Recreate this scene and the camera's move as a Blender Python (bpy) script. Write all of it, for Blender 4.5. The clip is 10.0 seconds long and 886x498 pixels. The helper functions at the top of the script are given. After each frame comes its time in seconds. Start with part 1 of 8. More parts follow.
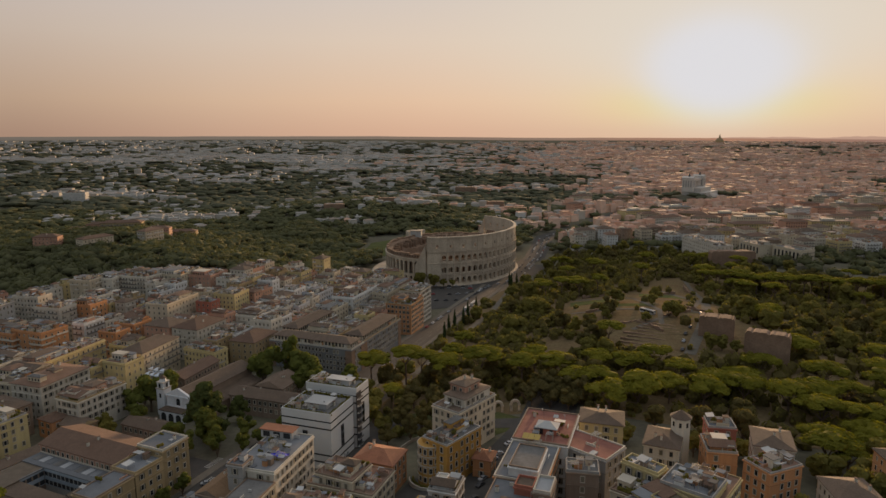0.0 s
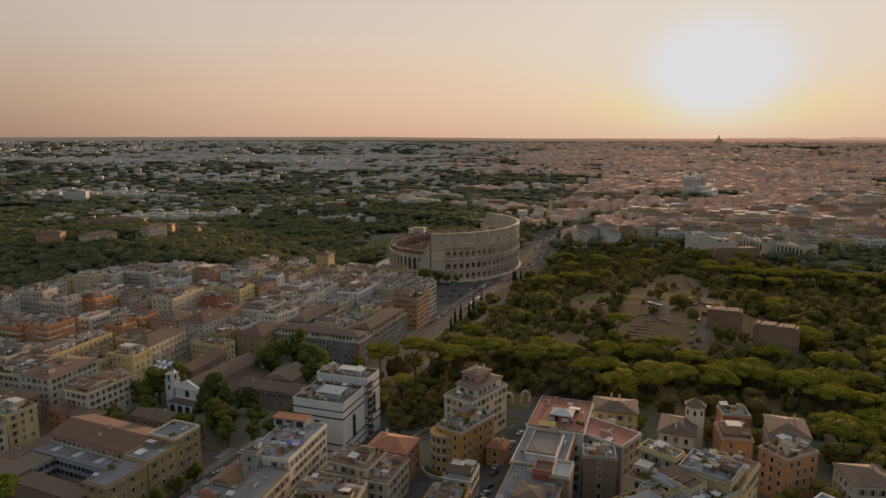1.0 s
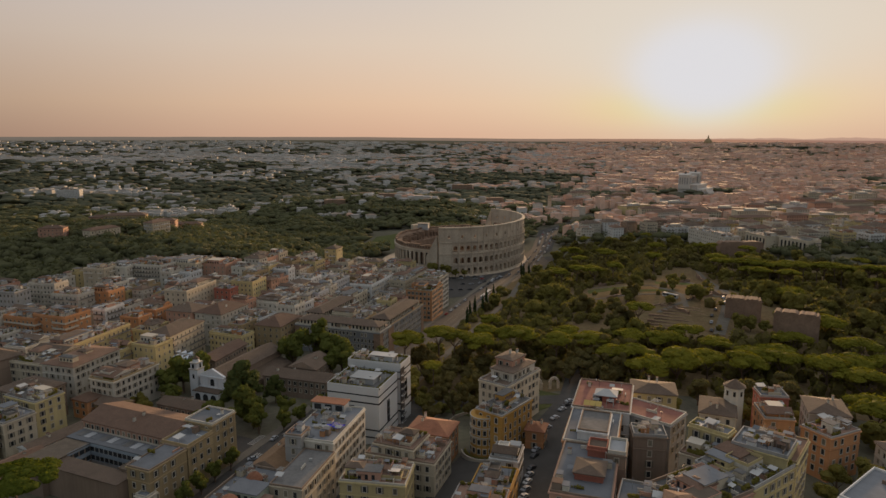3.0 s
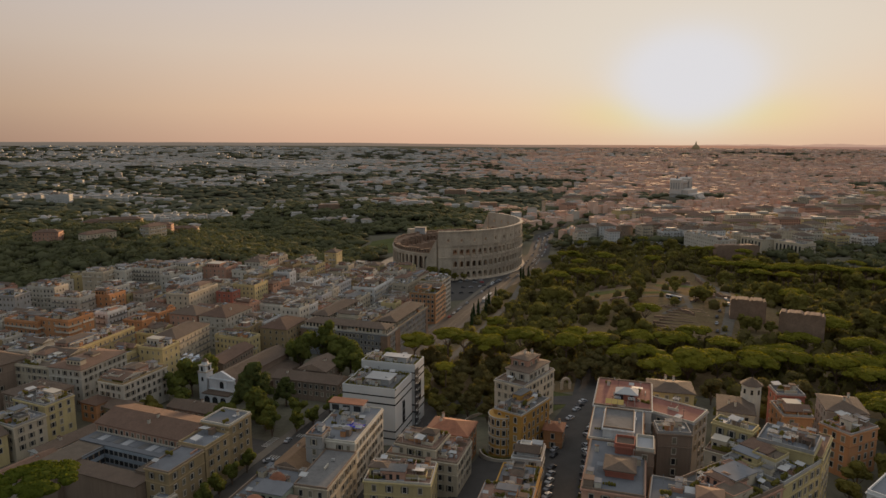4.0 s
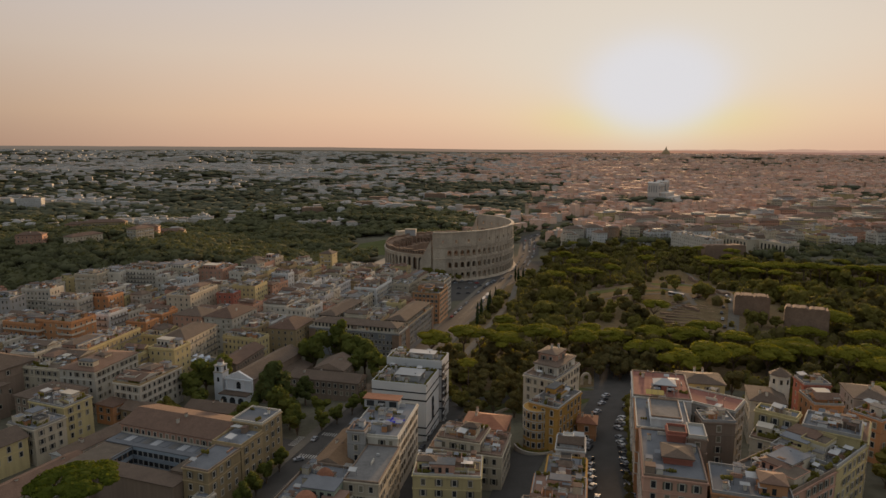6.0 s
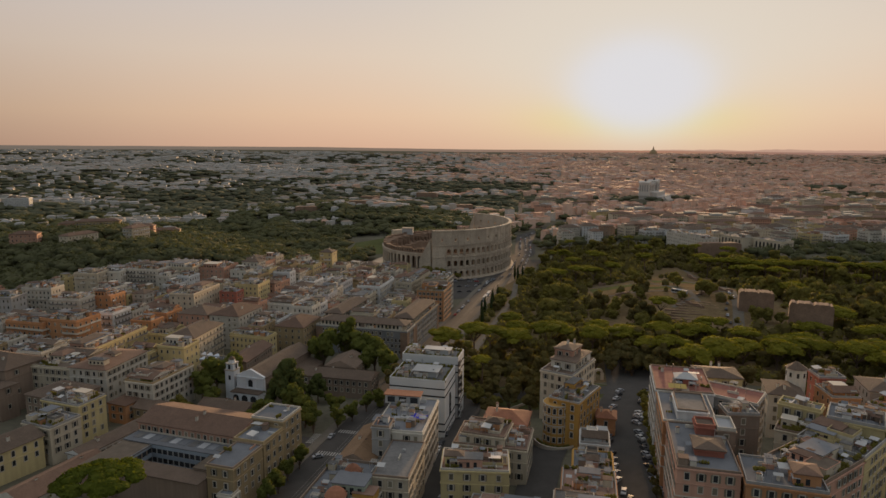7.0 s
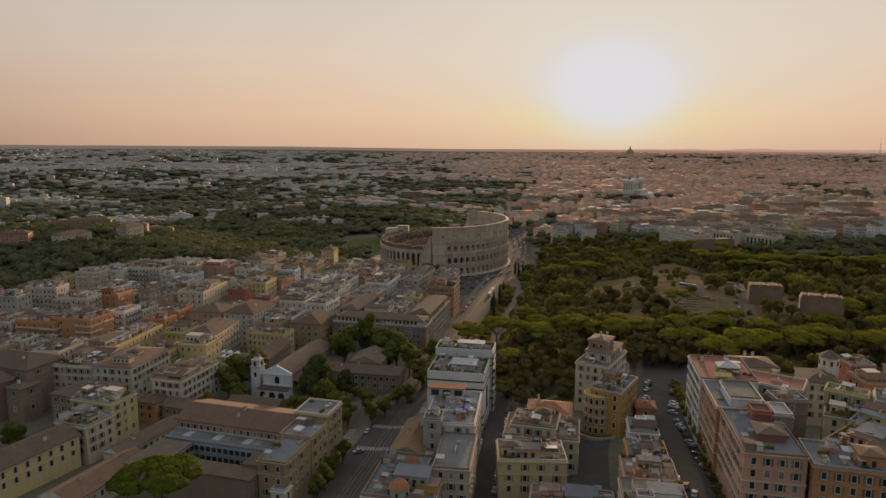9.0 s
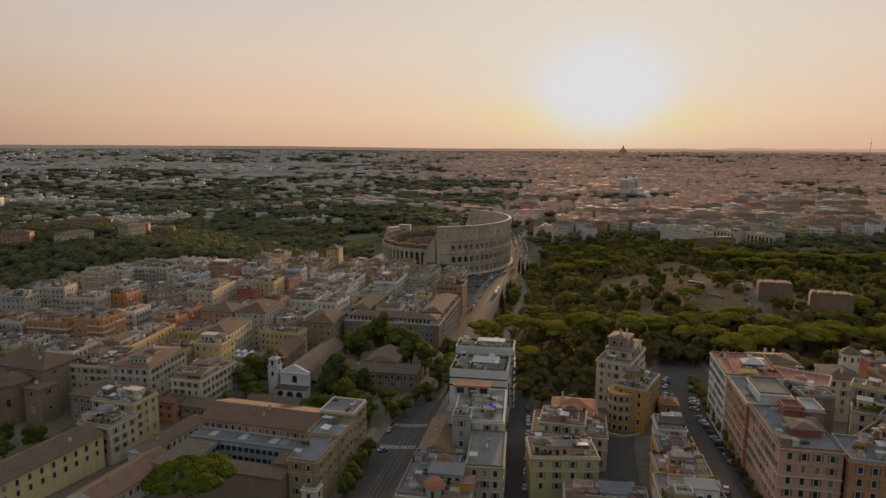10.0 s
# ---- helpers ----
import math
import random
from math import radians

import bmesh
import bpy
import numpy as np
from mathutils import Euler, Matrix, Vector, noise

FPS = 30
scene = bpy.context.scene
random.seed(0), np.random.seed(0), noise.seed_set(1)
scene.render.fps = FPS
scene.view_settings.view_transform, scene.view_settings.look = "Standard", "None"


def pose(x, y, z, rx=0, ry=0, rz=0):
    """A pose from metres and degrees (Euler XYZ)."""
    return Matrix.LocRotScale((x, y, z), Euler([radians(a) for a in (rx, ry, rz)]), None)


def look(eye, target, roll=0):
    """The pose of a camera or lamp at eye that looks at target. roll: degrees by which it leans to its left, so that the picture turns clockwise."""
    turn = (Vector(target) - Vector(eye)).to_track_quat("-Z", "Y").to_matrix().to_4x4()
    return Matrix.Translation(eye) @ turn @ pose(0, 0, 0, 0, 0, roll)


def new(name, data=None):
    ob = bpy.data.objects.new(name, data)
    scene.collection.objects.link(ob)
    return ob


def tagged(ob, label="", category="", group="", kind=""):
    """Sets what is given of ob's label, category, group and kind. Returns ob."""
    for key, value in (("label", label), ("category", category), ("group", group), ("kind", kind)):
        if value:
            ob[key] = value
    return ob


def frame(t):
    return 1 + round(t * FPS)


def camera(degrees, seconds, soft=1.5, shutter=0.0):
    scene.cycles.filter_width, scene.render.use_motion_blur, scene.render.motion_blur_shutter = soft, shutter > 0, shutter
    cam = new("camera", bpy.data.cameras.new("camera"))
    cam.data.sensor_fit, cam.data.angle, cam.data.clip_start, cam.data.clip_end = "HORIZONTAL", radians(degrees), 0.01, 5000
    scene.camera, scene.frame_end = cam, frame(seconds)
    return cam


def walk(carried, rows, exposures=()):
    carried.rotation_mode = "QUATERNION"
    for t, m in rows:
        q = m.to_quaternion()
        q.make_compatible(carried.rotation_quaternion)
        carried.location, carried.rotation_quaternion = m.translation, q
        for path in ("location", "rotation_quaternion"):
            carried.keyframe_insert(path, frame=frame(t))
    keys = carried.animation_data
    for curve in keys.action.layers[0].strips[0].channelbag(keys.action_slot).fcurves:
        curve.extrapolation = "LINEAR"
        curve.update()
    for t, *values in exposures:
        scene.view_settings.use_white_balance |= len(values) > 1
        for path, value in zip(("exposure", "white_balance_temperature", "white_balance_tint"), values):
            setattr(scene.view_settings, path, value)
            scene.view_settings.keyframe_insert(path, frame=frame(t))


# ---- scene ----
cam = camera(68.2, 10.0)
METRES, EYE, TILT, LEAN, TURN = 114.0, 156.0, -10.15, 0.2, 0.0
ROWS = [
    (0.0, 0.0, 0.0, 0.0, 0.0, 0.0, -0.0),
    (0.5, -0.0225, 0.0022, -0.0201, -0.03, 0.07, -0.0),
    (1.0, -0.0498, 0.0052, -0.0443, -0.14, 0.12, -0.0),
    (1.5, -0.0846, 0.007, -0.0643, -0.14, 0.15, -0.03),
    (2.0, -0.1252, 0.0083, -0.0804, -0.34, 0.15, 0.01),
    (2.5, -0.1705, 0.0099, -0.0937, -0.69, 0.15, 0.07),
    (4.0, -0.3176, 0.0166, -0.1262, -2.19, 0.74, 0.21),
    (4.5, -0.369, 0.0198, -0.136, -2.7, 1.09, 0.27),
    (5.0, -0.4209, 0.0238, -0.1457, -3.37, 1.18, 0.35),
    (5.5, -0.4734, 0.0284, -0.1536, -4.09, 1.18, 0.45),
    (7.0, -0.6364, 0.045, -0.1743, -5.89, 1.17, 0.7),
    (7.5, -0.6904, 0.0519, -0.1801, -6.41, 1.17, 0.78),
    (8.0, -0.7446, 0.0594, -0.1857, -6.91, 1.15, 0.87),
    (8.5, -0.7992, 0.0672, -0.1911, -7.45, 1.14, 0.96),
    (9.0, -0.8536, 0.0754, -0.1952, -8.03, 1.13, 1.09),
    (9.5, -0.9083, 0.0841, -0.1989, -8.62, 1.1, 1.2),
    (10.0, -0.9592, 0.0919, -0.1979, -8.73, 1.07, 1.26),
]
walk(cam, [(t, pose(0, 0, EYE, TILT, LEAN, TURN) @ pose(METRES * x, METRES * y, METRES * z, 90 + pitch, roll, yaw)) for t, x, y, z, yaw, pitch, roll in ROWS], [(0.0, 0.0), (10.0, 0.0)])

# ---- sky, sun ----
SUN_AZ, SUN_EL = 22.3, 4.7  # degrees to the right of straight ahead, and above the level
SUN_DIR = Vector((math.sin(radians(SUN_AZ)) * math.cos(radians(SUN_EL)), math.cos(radians(SUN_AZ)) * math.cos(radians(SUN_EL)), math.sin(radians(SUN_EL))))
world = bpy.data.worlds.new("evening_sky")
scene.world = world
world.use_nodes = True


def node(tree, kind, **inputs):
    n = tree.nodes.new(kind)
    for key, value in inputs.items():
        n.inputs[key.replace("_", " ")].default_value = value
    return n


def math_node(tree, op, a, b=None, clamp=False):
    n = tree.nodes.new("ShaderNodeMath")
    n.operation, n.use_clamp = op, clamp
    for i, v in enumerate((a, b)):
        if v is None:
            continue
        if isinstance(v, (int, float)):
            n.inputs[i].default_value = v
        else:
            tree.links.new(v, n.inputs[i])
    return n.outputs[0]


def mix_node(tree, blend, fac, a, b):
    n = tree.nodes.new("ShaderNodeMix")
    n.data_type, n.blend_type = "RGBA", blend
    for i, v in ((0, fac), (6, a), (7, b)):
        if isinstance(v, (int, float)):
            n.inputs[i].default_value = v
        elif isinstance(v, tuple):
            n.inputs[i].default_value = (*v, 1) if len(v) == 3 else v
        else:
            tree.links.new(v, n.inputs[i])
    return n.outputs[2]


def ramp_node(tree, fac, stops):
    n = tree.nodes.new("ShaderNodeValToRGB")
    while len(n.color_ramp.elements) < len(stops):
        n.color_ramp.elements.new(0.5)
    for e, (p, c) in zip(n.color_ramp.elements, stops):
        e.position, e.color = p, (*c, 1)
    tree.links.new(fac, n.inputs[0])
    return n.outputs[0]


def build_sky():
    tr = world.node_tree
    back = tr.nodes["Background"]
    sky = tr.nodes.new("ShaderNodeTexSky")
    sky.sky_type, sky.sun_disc = "NISHITA", False
    sky.sun_elevation, sky.sun_rotation = radians(SUN_EL), radians(SUN_AZ)
    sky.dust_density, sky.air_density, sky.ozone_density, sky.altitude = 3.0, 1.2, 1.5, 100
    way = tr.nodes.new("ShaderNodeTexCoord").outputs["Generated"]
    dot = tr.nodes.new("ShaderNodeVectorMath")
    dot.operation = "DOT_PRODUCT"
    tr.links.new(way, dot.inputs[0])
    dot.inputs[1].default_value = SUN_DIR
    sep = tr.nodes.new("ShaderNodeSeparateXYZ")
    tr.links.new(way, sep.inputs[0])
    up = sep.outputs["Z"]
    half = math_node(tr, "ADD", math_node(tr, "MULTIPLY", dot.outputs["Value"], 0.5), 0.5)
    # thin high haze: peach at the skyline, pale lilac higher up, dimmer away from the sun
    haze = ramp_node(tr, up, HAZE)
    haze = mix_node(tr, "MULTIPLY", 1.0, haze, ramp_node(tr, half, AWAY))
    low = math_node(tr, "SUBTRACT", 1.0, math_node(tr, "MULTIPLY", up, 4.6), True)
    haze = mix_node(tr, "MULTIPLY", low, haze, ramp_node(tr, half, AWAY_LOW))
    base = mix_node(tr, "ADD", 1.0, mix_node(tr, "MULTIPLY", 1.0, sky.outputs[0], (SKY, SKY, SKY)), haze)
    # the sun's aureole: a broad pale glow, a yellow band under it, the white heart
    off = tr.nodes.new("ShaderNodeVectorMath")
    off.operation = "DISTANCE"
    tr.links.new(way, off.inputs[0])
    off.inputs[1].default_value = SUN_DIR
    dist2 = math_node(tr, "POWER", off.outputs["Value"], 2.0)
    rise2 = math_node(tr, "POWER", math_node(tr, "ABSOLUTE", math_node(tr, "SUBTRACT", up, SUN_DIR.z)), 2.0)
    flat2 = math_node(tr, "SUBTRACT", dist2, rise2)
    for wide, tall, lift, full, edge, colour in AUREOLE:
        dz2 = math_node(tr, "POWER", math_node(tr, "ABSOLUTE", math_node(tr, "SUBTRACT", up, SUN_DIR.z + lift)), 2.0)
        q = math_node(tr, "ADD", math_node(tr, "MULTIPLY", flat2, 1 / wide ** 2), math_node(tr, "MULTIPLY", dz2, 1 / tall ** 2))
        fall = math_node(tr, "DIVIDE", full, math_node(tr, "ADD", 1.0, math_node(tr, "POWER", math_node(tr, "MAXIMUM", q, 0.0), edge)))
        base = mix_node(tr, "MIX", fall, base, colour)
    tr.links.new(base, back.inputs[0])
    back.inputs[1].default_value = 1.0


SKY = 0.004
HAZE = [(0.0, (0.67, 0.40, 0.27)), (0.045, (0.74, 0.49, 0.33)), (0.13, (0.70, 0.555, 0.445)), (0.215, (0.60, 0.535, 0.50)), (0.5, (0.67, 0.635, 0.60)), (1.0, (0.70, 0.675, 0.655))]
AWAY = [(0.0, (0.45, 0.57, 0.68)), (0.6, (0.84, 0.88, 0.93)), (0.8, (0.90, 0.90, 0.92)), (0.93, (1.0, 1.0, 1.0))]
AWAY_LOW = [(0.4, (0.50, 0.57, 0.60)), (0.787, (0.64, 0.68, 0.70)), (0.88, (0.86, 0.90, 0.92)), (0.96, (1.0, 1.0, 1.0))]
# width, height, lift, fullness, edge, colour
AUREOLE = [(0.30, 0.12, 0.06, 0.9, 1.7, (0.735, 0.66, 0.56)), (0.125, 0.028, -0.042, 0.85, 1.7, (0.80, 0.66, 0.22)), (0.103, 0.070, 0.004, 1.0, 3.2, (0.735, 0.72, 0.74))]
build_sky()
sun = new("sun", bpy.data.lights.new("sun", "SUN"))
sun.data.energy, sun.data.angle, sun.data.color = 6.0, radians(4.0), (1.0, 0.62, 0.32)
sun.matrix_world = look(SUN_DIR * 1000, (0, 0, 0))


# ---- materials ----
def surface(name, base, rough=0.85, metal=0.0, big=0.25, fine=0.15, big_scale=0.12, fine_scale=2.5, each=0.12, bump=0.15, island=None, streak=0.0, tint=None, spec=0.3):
    """A worn surface: its colour varies slowly, finely, and from piece to piece."""
    m = bpy.data.materials.new(name)
    m.use_nodes = True
    tr = m.node_tree
    b = tr.nodes["Principled BSDF"]
    geo = tr.nodes.new("ShaderNodeNewGeometry")
    pos = geo.outputs["Position"]
    n1, n2 = node(tr, "ShaderNodeTexNoise", Scale=big_scale, Detail=4.0), node(tr, "ShaderNodeTexNoise", Scale=fine_scale, Detail=3.0)
    for n in (n1, n2):
        tr.links.new(pos, n.inputs["Vector"])
    if island:
        col = ramp_node(tr, geo.outputs["Random Per Island"], island)
    else:
        rgb = tr.nodes.new("ShaderNodeRGB")
        rgb.outputs[0].default_value = (*base, 1)
        col = rgb.outputs[0]
    if tint:
        col = mix_node(tr, "MIX", math_node(tr, "MULTIPLY", n1.outputs[0], 1.0, True), col, tint)
    info = tr.nodes.new("ShaderNodeObjectInfo")
    v = math_node(tr, "MULTIPLY_ADD", info.outputs["Random"], 2 * each)
    tr.nodes[-1].inputs[2].default_value = 1 - each
    v1 = math_node(tr, "MULTIPLY_ADD", n1.outputs[0], 2 * big)
    tr.nodes[-1].inputs[2].default_value = 1 - big
    v2 = math_node(tr, "MULTIPLY_ADD", n2.outputs[0], 2 * fine)
    tr.nodes[-1].inputs[2].default_value = 1 - fine
    v = math_node(tr, "MULTIPLY", math_node(tr, "MULTIPLY", v, v1), v2)
    if streak:
        mp = tr.nodes.new("ShaderNodeMapping")
        mp.inputs["Scale"].default_value = (0.9, 0.9, 0.07)
        tr.links.new(pos, mp.inputs[0])
        n3 = node(tr, "ShaderNodeTexNoise", Scale=1.0, Detail=3.0)
        tr.links.new(mp.outputs[0], n3.inputs["Vector"])
        v3 = math_node(tr, "MULTIPLY_ADD", n3.outputs[0], 2 * streak)
        tr.nodes[-1].inputs[2].default_value = 1 - streak
        v = math_node(tr, "MULTIPLY", v, v3)
    col = mix_node(tr, "MULTIPLY", 1.0, col, v)
    tr.links.new(col, b.inputs["Base Color"])
    b.inputs["Roughness"].default_value, b.inputs["Metallic"].default_value = rough, metal
    b.inputs["Specular IOR Level"].default_value = spec
    if bump:
        bp = node(tr, "ShaderNodeBump", Strength=bump, Distance=0.1)
        tr.links.new(n2.outputs[0], bp.inputs["Height"])
        tr.links.new(bp.outputs[0], b.inputs["Normal"])
    return m


def tiles(name, base):
    """Old clay roof tiles: fine rows, patched and darkened by lichen."""
    m = surface(name, base, 0.9, big=0.3, fine=0.3, big_scale=0.25, fine_scale=1.4, each=0.2, bump=0)
    tr = m.node_tree
    b = tr.nodes["Principled BSDF"]
    co = tr.nodes.new("ShaderNodeTexCoord")
    wave = node(tr, "ShaderNodeTexWave", Scale=1.1, Distortion=1.0)
    wave.bands_direction = "X"
    tr.links.new(co.outputs["Object"], wave.inputs["Vector"])
    bp = node(tr, "ShaderNodeBump", Strength=0.6, Distance=0.15)
    tr.links.new(wave.outputs[1], bp.inputs["Height"])
    tr.links.new(bp.outputs[0], b.inputs["Normal"])
    return m


def leaves(name, stops, thin=0.35):
    m = bpy.data.materials.new(name)
    m.use_nodes = True
    tr = m.node_tree
    b = tr.nodes["Principled BSDF"]
    geo, info = tr.nodes.new("ShaderNodeNewGeometry"), tr.nodes.new("ShaderNodeObjectInfo")
    n = node(tr, "ShaderNodeTexNoise", Scale=0.09, Detail=3.0)
    tr.links.new(geo.outputs["Position"], n.inputs["Vector"])
    f = math_node(tr, "MULTIPLY", geo.outputs["Random Per Island"], 0.3)
    wide = node(tr, "ShaderNodeTexNoise", Scale=0.022, Detail=2.0)
    tr.links.new(geo.outputs["Position"], wide.inputs["Vector"])
    f = math_node(tr, "ADD", f, math_node(tr, "MULTIPLY", info.outputs["Random"], 0.35))
    f = math_node(tr, "ADD", f, math_node(tr, "MULTIPLY_ADD", wide.outputs[0], 1.2))
    wide_add = f.node.inputs[1].links[0].from_node
    wide_add.inputs[2].default_value = -0.5
    f = math_node(tr, "ADD", f, math_node(tr, "MULTIPLY", n.outputs[0], 0.35), True)
    col = ramp_node(tr, f, stops)
    tr.links.new(col, b.inputs["Base Color"])
    b.inputs["Roughness"].default_value = 0.9
    b.inputs["Specular IOR Level"].default_value = 0.04
    tl = tr.nodes.new("ShaderNodeBsdfTranslucent")
    tr.links.new(mix_node(tr, "MULTIPLY", 1.0, col, (1.05, 1.12, 0.5)), tl.inputs["Color"])
    mx = tr.nodes.new("ShaderNodeMixShader")
    mx.inputs[0].default_value = thin
    tr.links.new(b.outputs[0], mx.inputs[1])
    tr.links.new(tl.outputs[0], mx.inputs[2])
    tr.links.new(mx.outputs[0], tr.nodes["Material Output"].inputs["Surface"])
    return m


PLASTER = {
    "cream": (0.43, 0.372, 0.28), "pale": (0.47, 0.435, 0.37), "white": (0.54, 0.535, 0.52), "yellow": (0.43, 0.352, 0.18), "ochre": (0.38, 0.215, 0.055),
    "orange": (0.40, 0.20, 0.095), "red": (0.30, 0.11, 0.075), "pink": (0.42, 0.245, 0.175), "tan": (0.30, 0.225, 0.125), "brown": (0.215, 0.16, 0.12), "grey": (0.28, 0.27, 0.255), "blue": (0.33, 0.35, 0.375), "slate": (0.15, 0.155, 0.16),
}
WALLS = {k: surface("plaster_" + k, c, 0.9, streak=0.22, big=0.2, fine=0.1, each=0.14) for k, c in PLASTER.items()}
TRIM = surface("trim_stone", (0.40, 0.36, 0.30), 0.8, big=0.15)
TILE = tiles("clay_tiles", (0.145, 0.09, 0.064))
TILE_DARK = tiles("weathered_tiles", (0.12, 0.087, 0.065))
TILE_RUST = tiles("rust_brown_tiles", (0.17, 0.105, 0.06))
TILE_RED = tiles("red_tiles", (0.25, 0.11, 0.065))
DECK = surface("roof_felt", (0.128, 0.125, 0.122), 0.9, spec=0.1, big=0.35, fine=0.2, big_scale=0.3, fine_scale=1.2, each=0.25)
DECK_RED = surface("terrace_tiles", (0.20, 0.13, 0.10), 0.9, spec=0.1, big=0.3, fine=0.2, big_scale=0.3, each=0.2)
DECK_BROWN = surface("brown_roofing", (0.125, 0.10, 0.078), 0.9, spec=0.1, big=0.4, fine=0.25, big_scale=0.3, each=0.15)
DECK_ROSE = surface("rose_terrace_tiles", (0.21, 0.095, 0.075), 0.9, spec=0.1, big=0.35, fine=0.2, big_scale=0.3, each=0.1)
DECK_PALE = surface("pale_roofing", (0.148, 0.156, 0.17), 0.9, spec=0.1, big=0.25, fine=0.15, big_scale=0.3, each=0.2)
PANE = surface("window_glass", (0.025, 0.027, 0.03), 0.15, big=0.3, each=0.4, bump=0, spec=0.5)
SHUTTER = surface("shutter_paint", (0.14, 0.125, 0.09), 0.7, each=0.4, bump=0)
METAL = surface("dull_metal", (0.30, 0.31, 0.325), 0.7, 0.15, bump=0)
RAIL = surface("worn_rail", (0.16, 0.15, 0.14), 0.7, 0.2, bump=0)
DARK = surface("dark_metal", (0.05, 0.05, 0.055), 0.5, 0.3, bump=0)
AWNING = surface("white_canvas", (0.36, 0.36, 0.355), 0.8, bump=0.05)
BLUE = surface("blue_sheet", (0.03, 0.04, 0.45), 0.5, bump=0.4)
WHITEWASH = surface("whitewash", (0.56, 0.58, 0.60), 0.85, big=0.12, fine=0.08, streak=0.12)
STONE = surface("travertine", (0.40, 0.335, 0.26), 0.9, big=0.35, fine=0.25, big_scale=0.1, fine_scale=0.8, each=0.1, streak=0.1, bump=0.4)
RUIN = surface("old_brick", (0.205, 0.14, 0.10), 0.95, big=0.4, fine=0.3, big_scale=0.15, fine_scale=0.9, streak=0.08, bump=0.5, spec=0.1)
MARBLE = surface("white_marble", (0.50, 0.46, 0.42), 0.95, spec=0.05, big=0.1, fine=0.08)
ASPHALT = surface("asphalt", (0.072, 0.068, 0.064), 0.95, spec=0.05, big=0.25, fine=0.2, big_scale=0.2, each=0.05)
PAVING = surface("paving", (0.14, 0.125, 0.105), 0.95, spec=0.0, big=0.25, fine=0.2, big_scale=0.3, each=0.05)
GROUND = surface("city_ground", (0.12, 0.11, 0.09), 1.0, spec=0.0, big=0.35, fine=0.3, big_scale=0.04, fine_scale=0.4, tint=(0.11, 0.105, 0.07))
# Dry ground colour, raised and reddened to stand for warm haze over the clearing.
DIRT = surface("dry_grass", (0.195, 0.130, 0.076), 0.95, big=0.45, fine=0.4, big_scale=0.09, fine_scale=0.5, tint=(0.10, 0.088, 0.048), spec=0.0)
GRASS = surface("lawn", (0.085, 0.092, 0.04), 0.95, spec=0.0, big=0.4, fine=0.3, big_scale=0.1, fine_scale=1.0)
PAINT = surface("road_paint", (0.28, 0.27, 0.25), 0.7, big=0.3, fine=0.3)
BARK = surface("bark", (0.12, 0.085, 0.06), 0.95, bump=0.4)
# PINE, LEAF and DARK_LEAF are warmed to hold the sun glare over the park.
PINE = leaves("pine_needles", [(0.0, (0.112, 0.112, 0.02)), (0.5, (0.155, 0.148, 0.022)), (1.0, (0.195, 0.178, 0.026))], 0.4)
# Darker copy of the pine colours for the large near tree.
DEEP_PINE = leaves("deep_pine_needles", [(0.0, (0.055, 0.072, 0.014)), (0.5, (0.08, 0.098, 0.016)), (1.0, (0.105, 0.12, 0.018))], 0.4)
LEAF = leaves("tree_leaves", [(0.0, (0.125, 0.115, 0.036)), (0.5, (0.16, 0.142, 0.04)), (1.0, (0.195, 0.168, 0.044))], 0.42)
# Haze is put into these two leaf colours: paler and greyer with distance.
WOOD_LEAF = leaves("hazed_wood_leaves", [(0.0, (0.085, 0.088, 0.05)), (0.5, (0.098, 0.101, 0.055)), (1.0, (0.112, 0.113, 0.058))], 0.25)
FAR_LEAF = leaves("hazed_far_leaves", [(0.0, (0.112, 0.118, 0.083)), (0.5, (0.132, 0.136, 0.09)), (1.0, (0.15, 0.15, 0.094))], 0.4)
GREEN_LEAF = leaves("green_tree_leaves", [(0.0, (0.082, 0.096, 0.028)), (0.5, (0.112, 0.124, 0.032)), (1.0, (0.146, 0.15, 0.036))], 0.42)
CEDAR = leaves("cedar_needles", [(0.0, (0.055, 0.068, 0.024)), (0.5, (0.072, 0.085, 0.028)), (1.0, (0.09, 0.098, 0.03))], 0.3)
DARK_LEAF = leaves("dark_tree_leaves", [(0.0, (0.10, 0.085, 0.038)), (0.5, (0.125, 0.104, 0.042)), (1.0, (0.15, 0.124, 0.044))], 0.4)
CYPRESS = leaves("cypress_leaves", [(0.0, (0.015, 0.025, 0.012)), (1.0, (0.04, 0.055, 0.02))], 0.15)


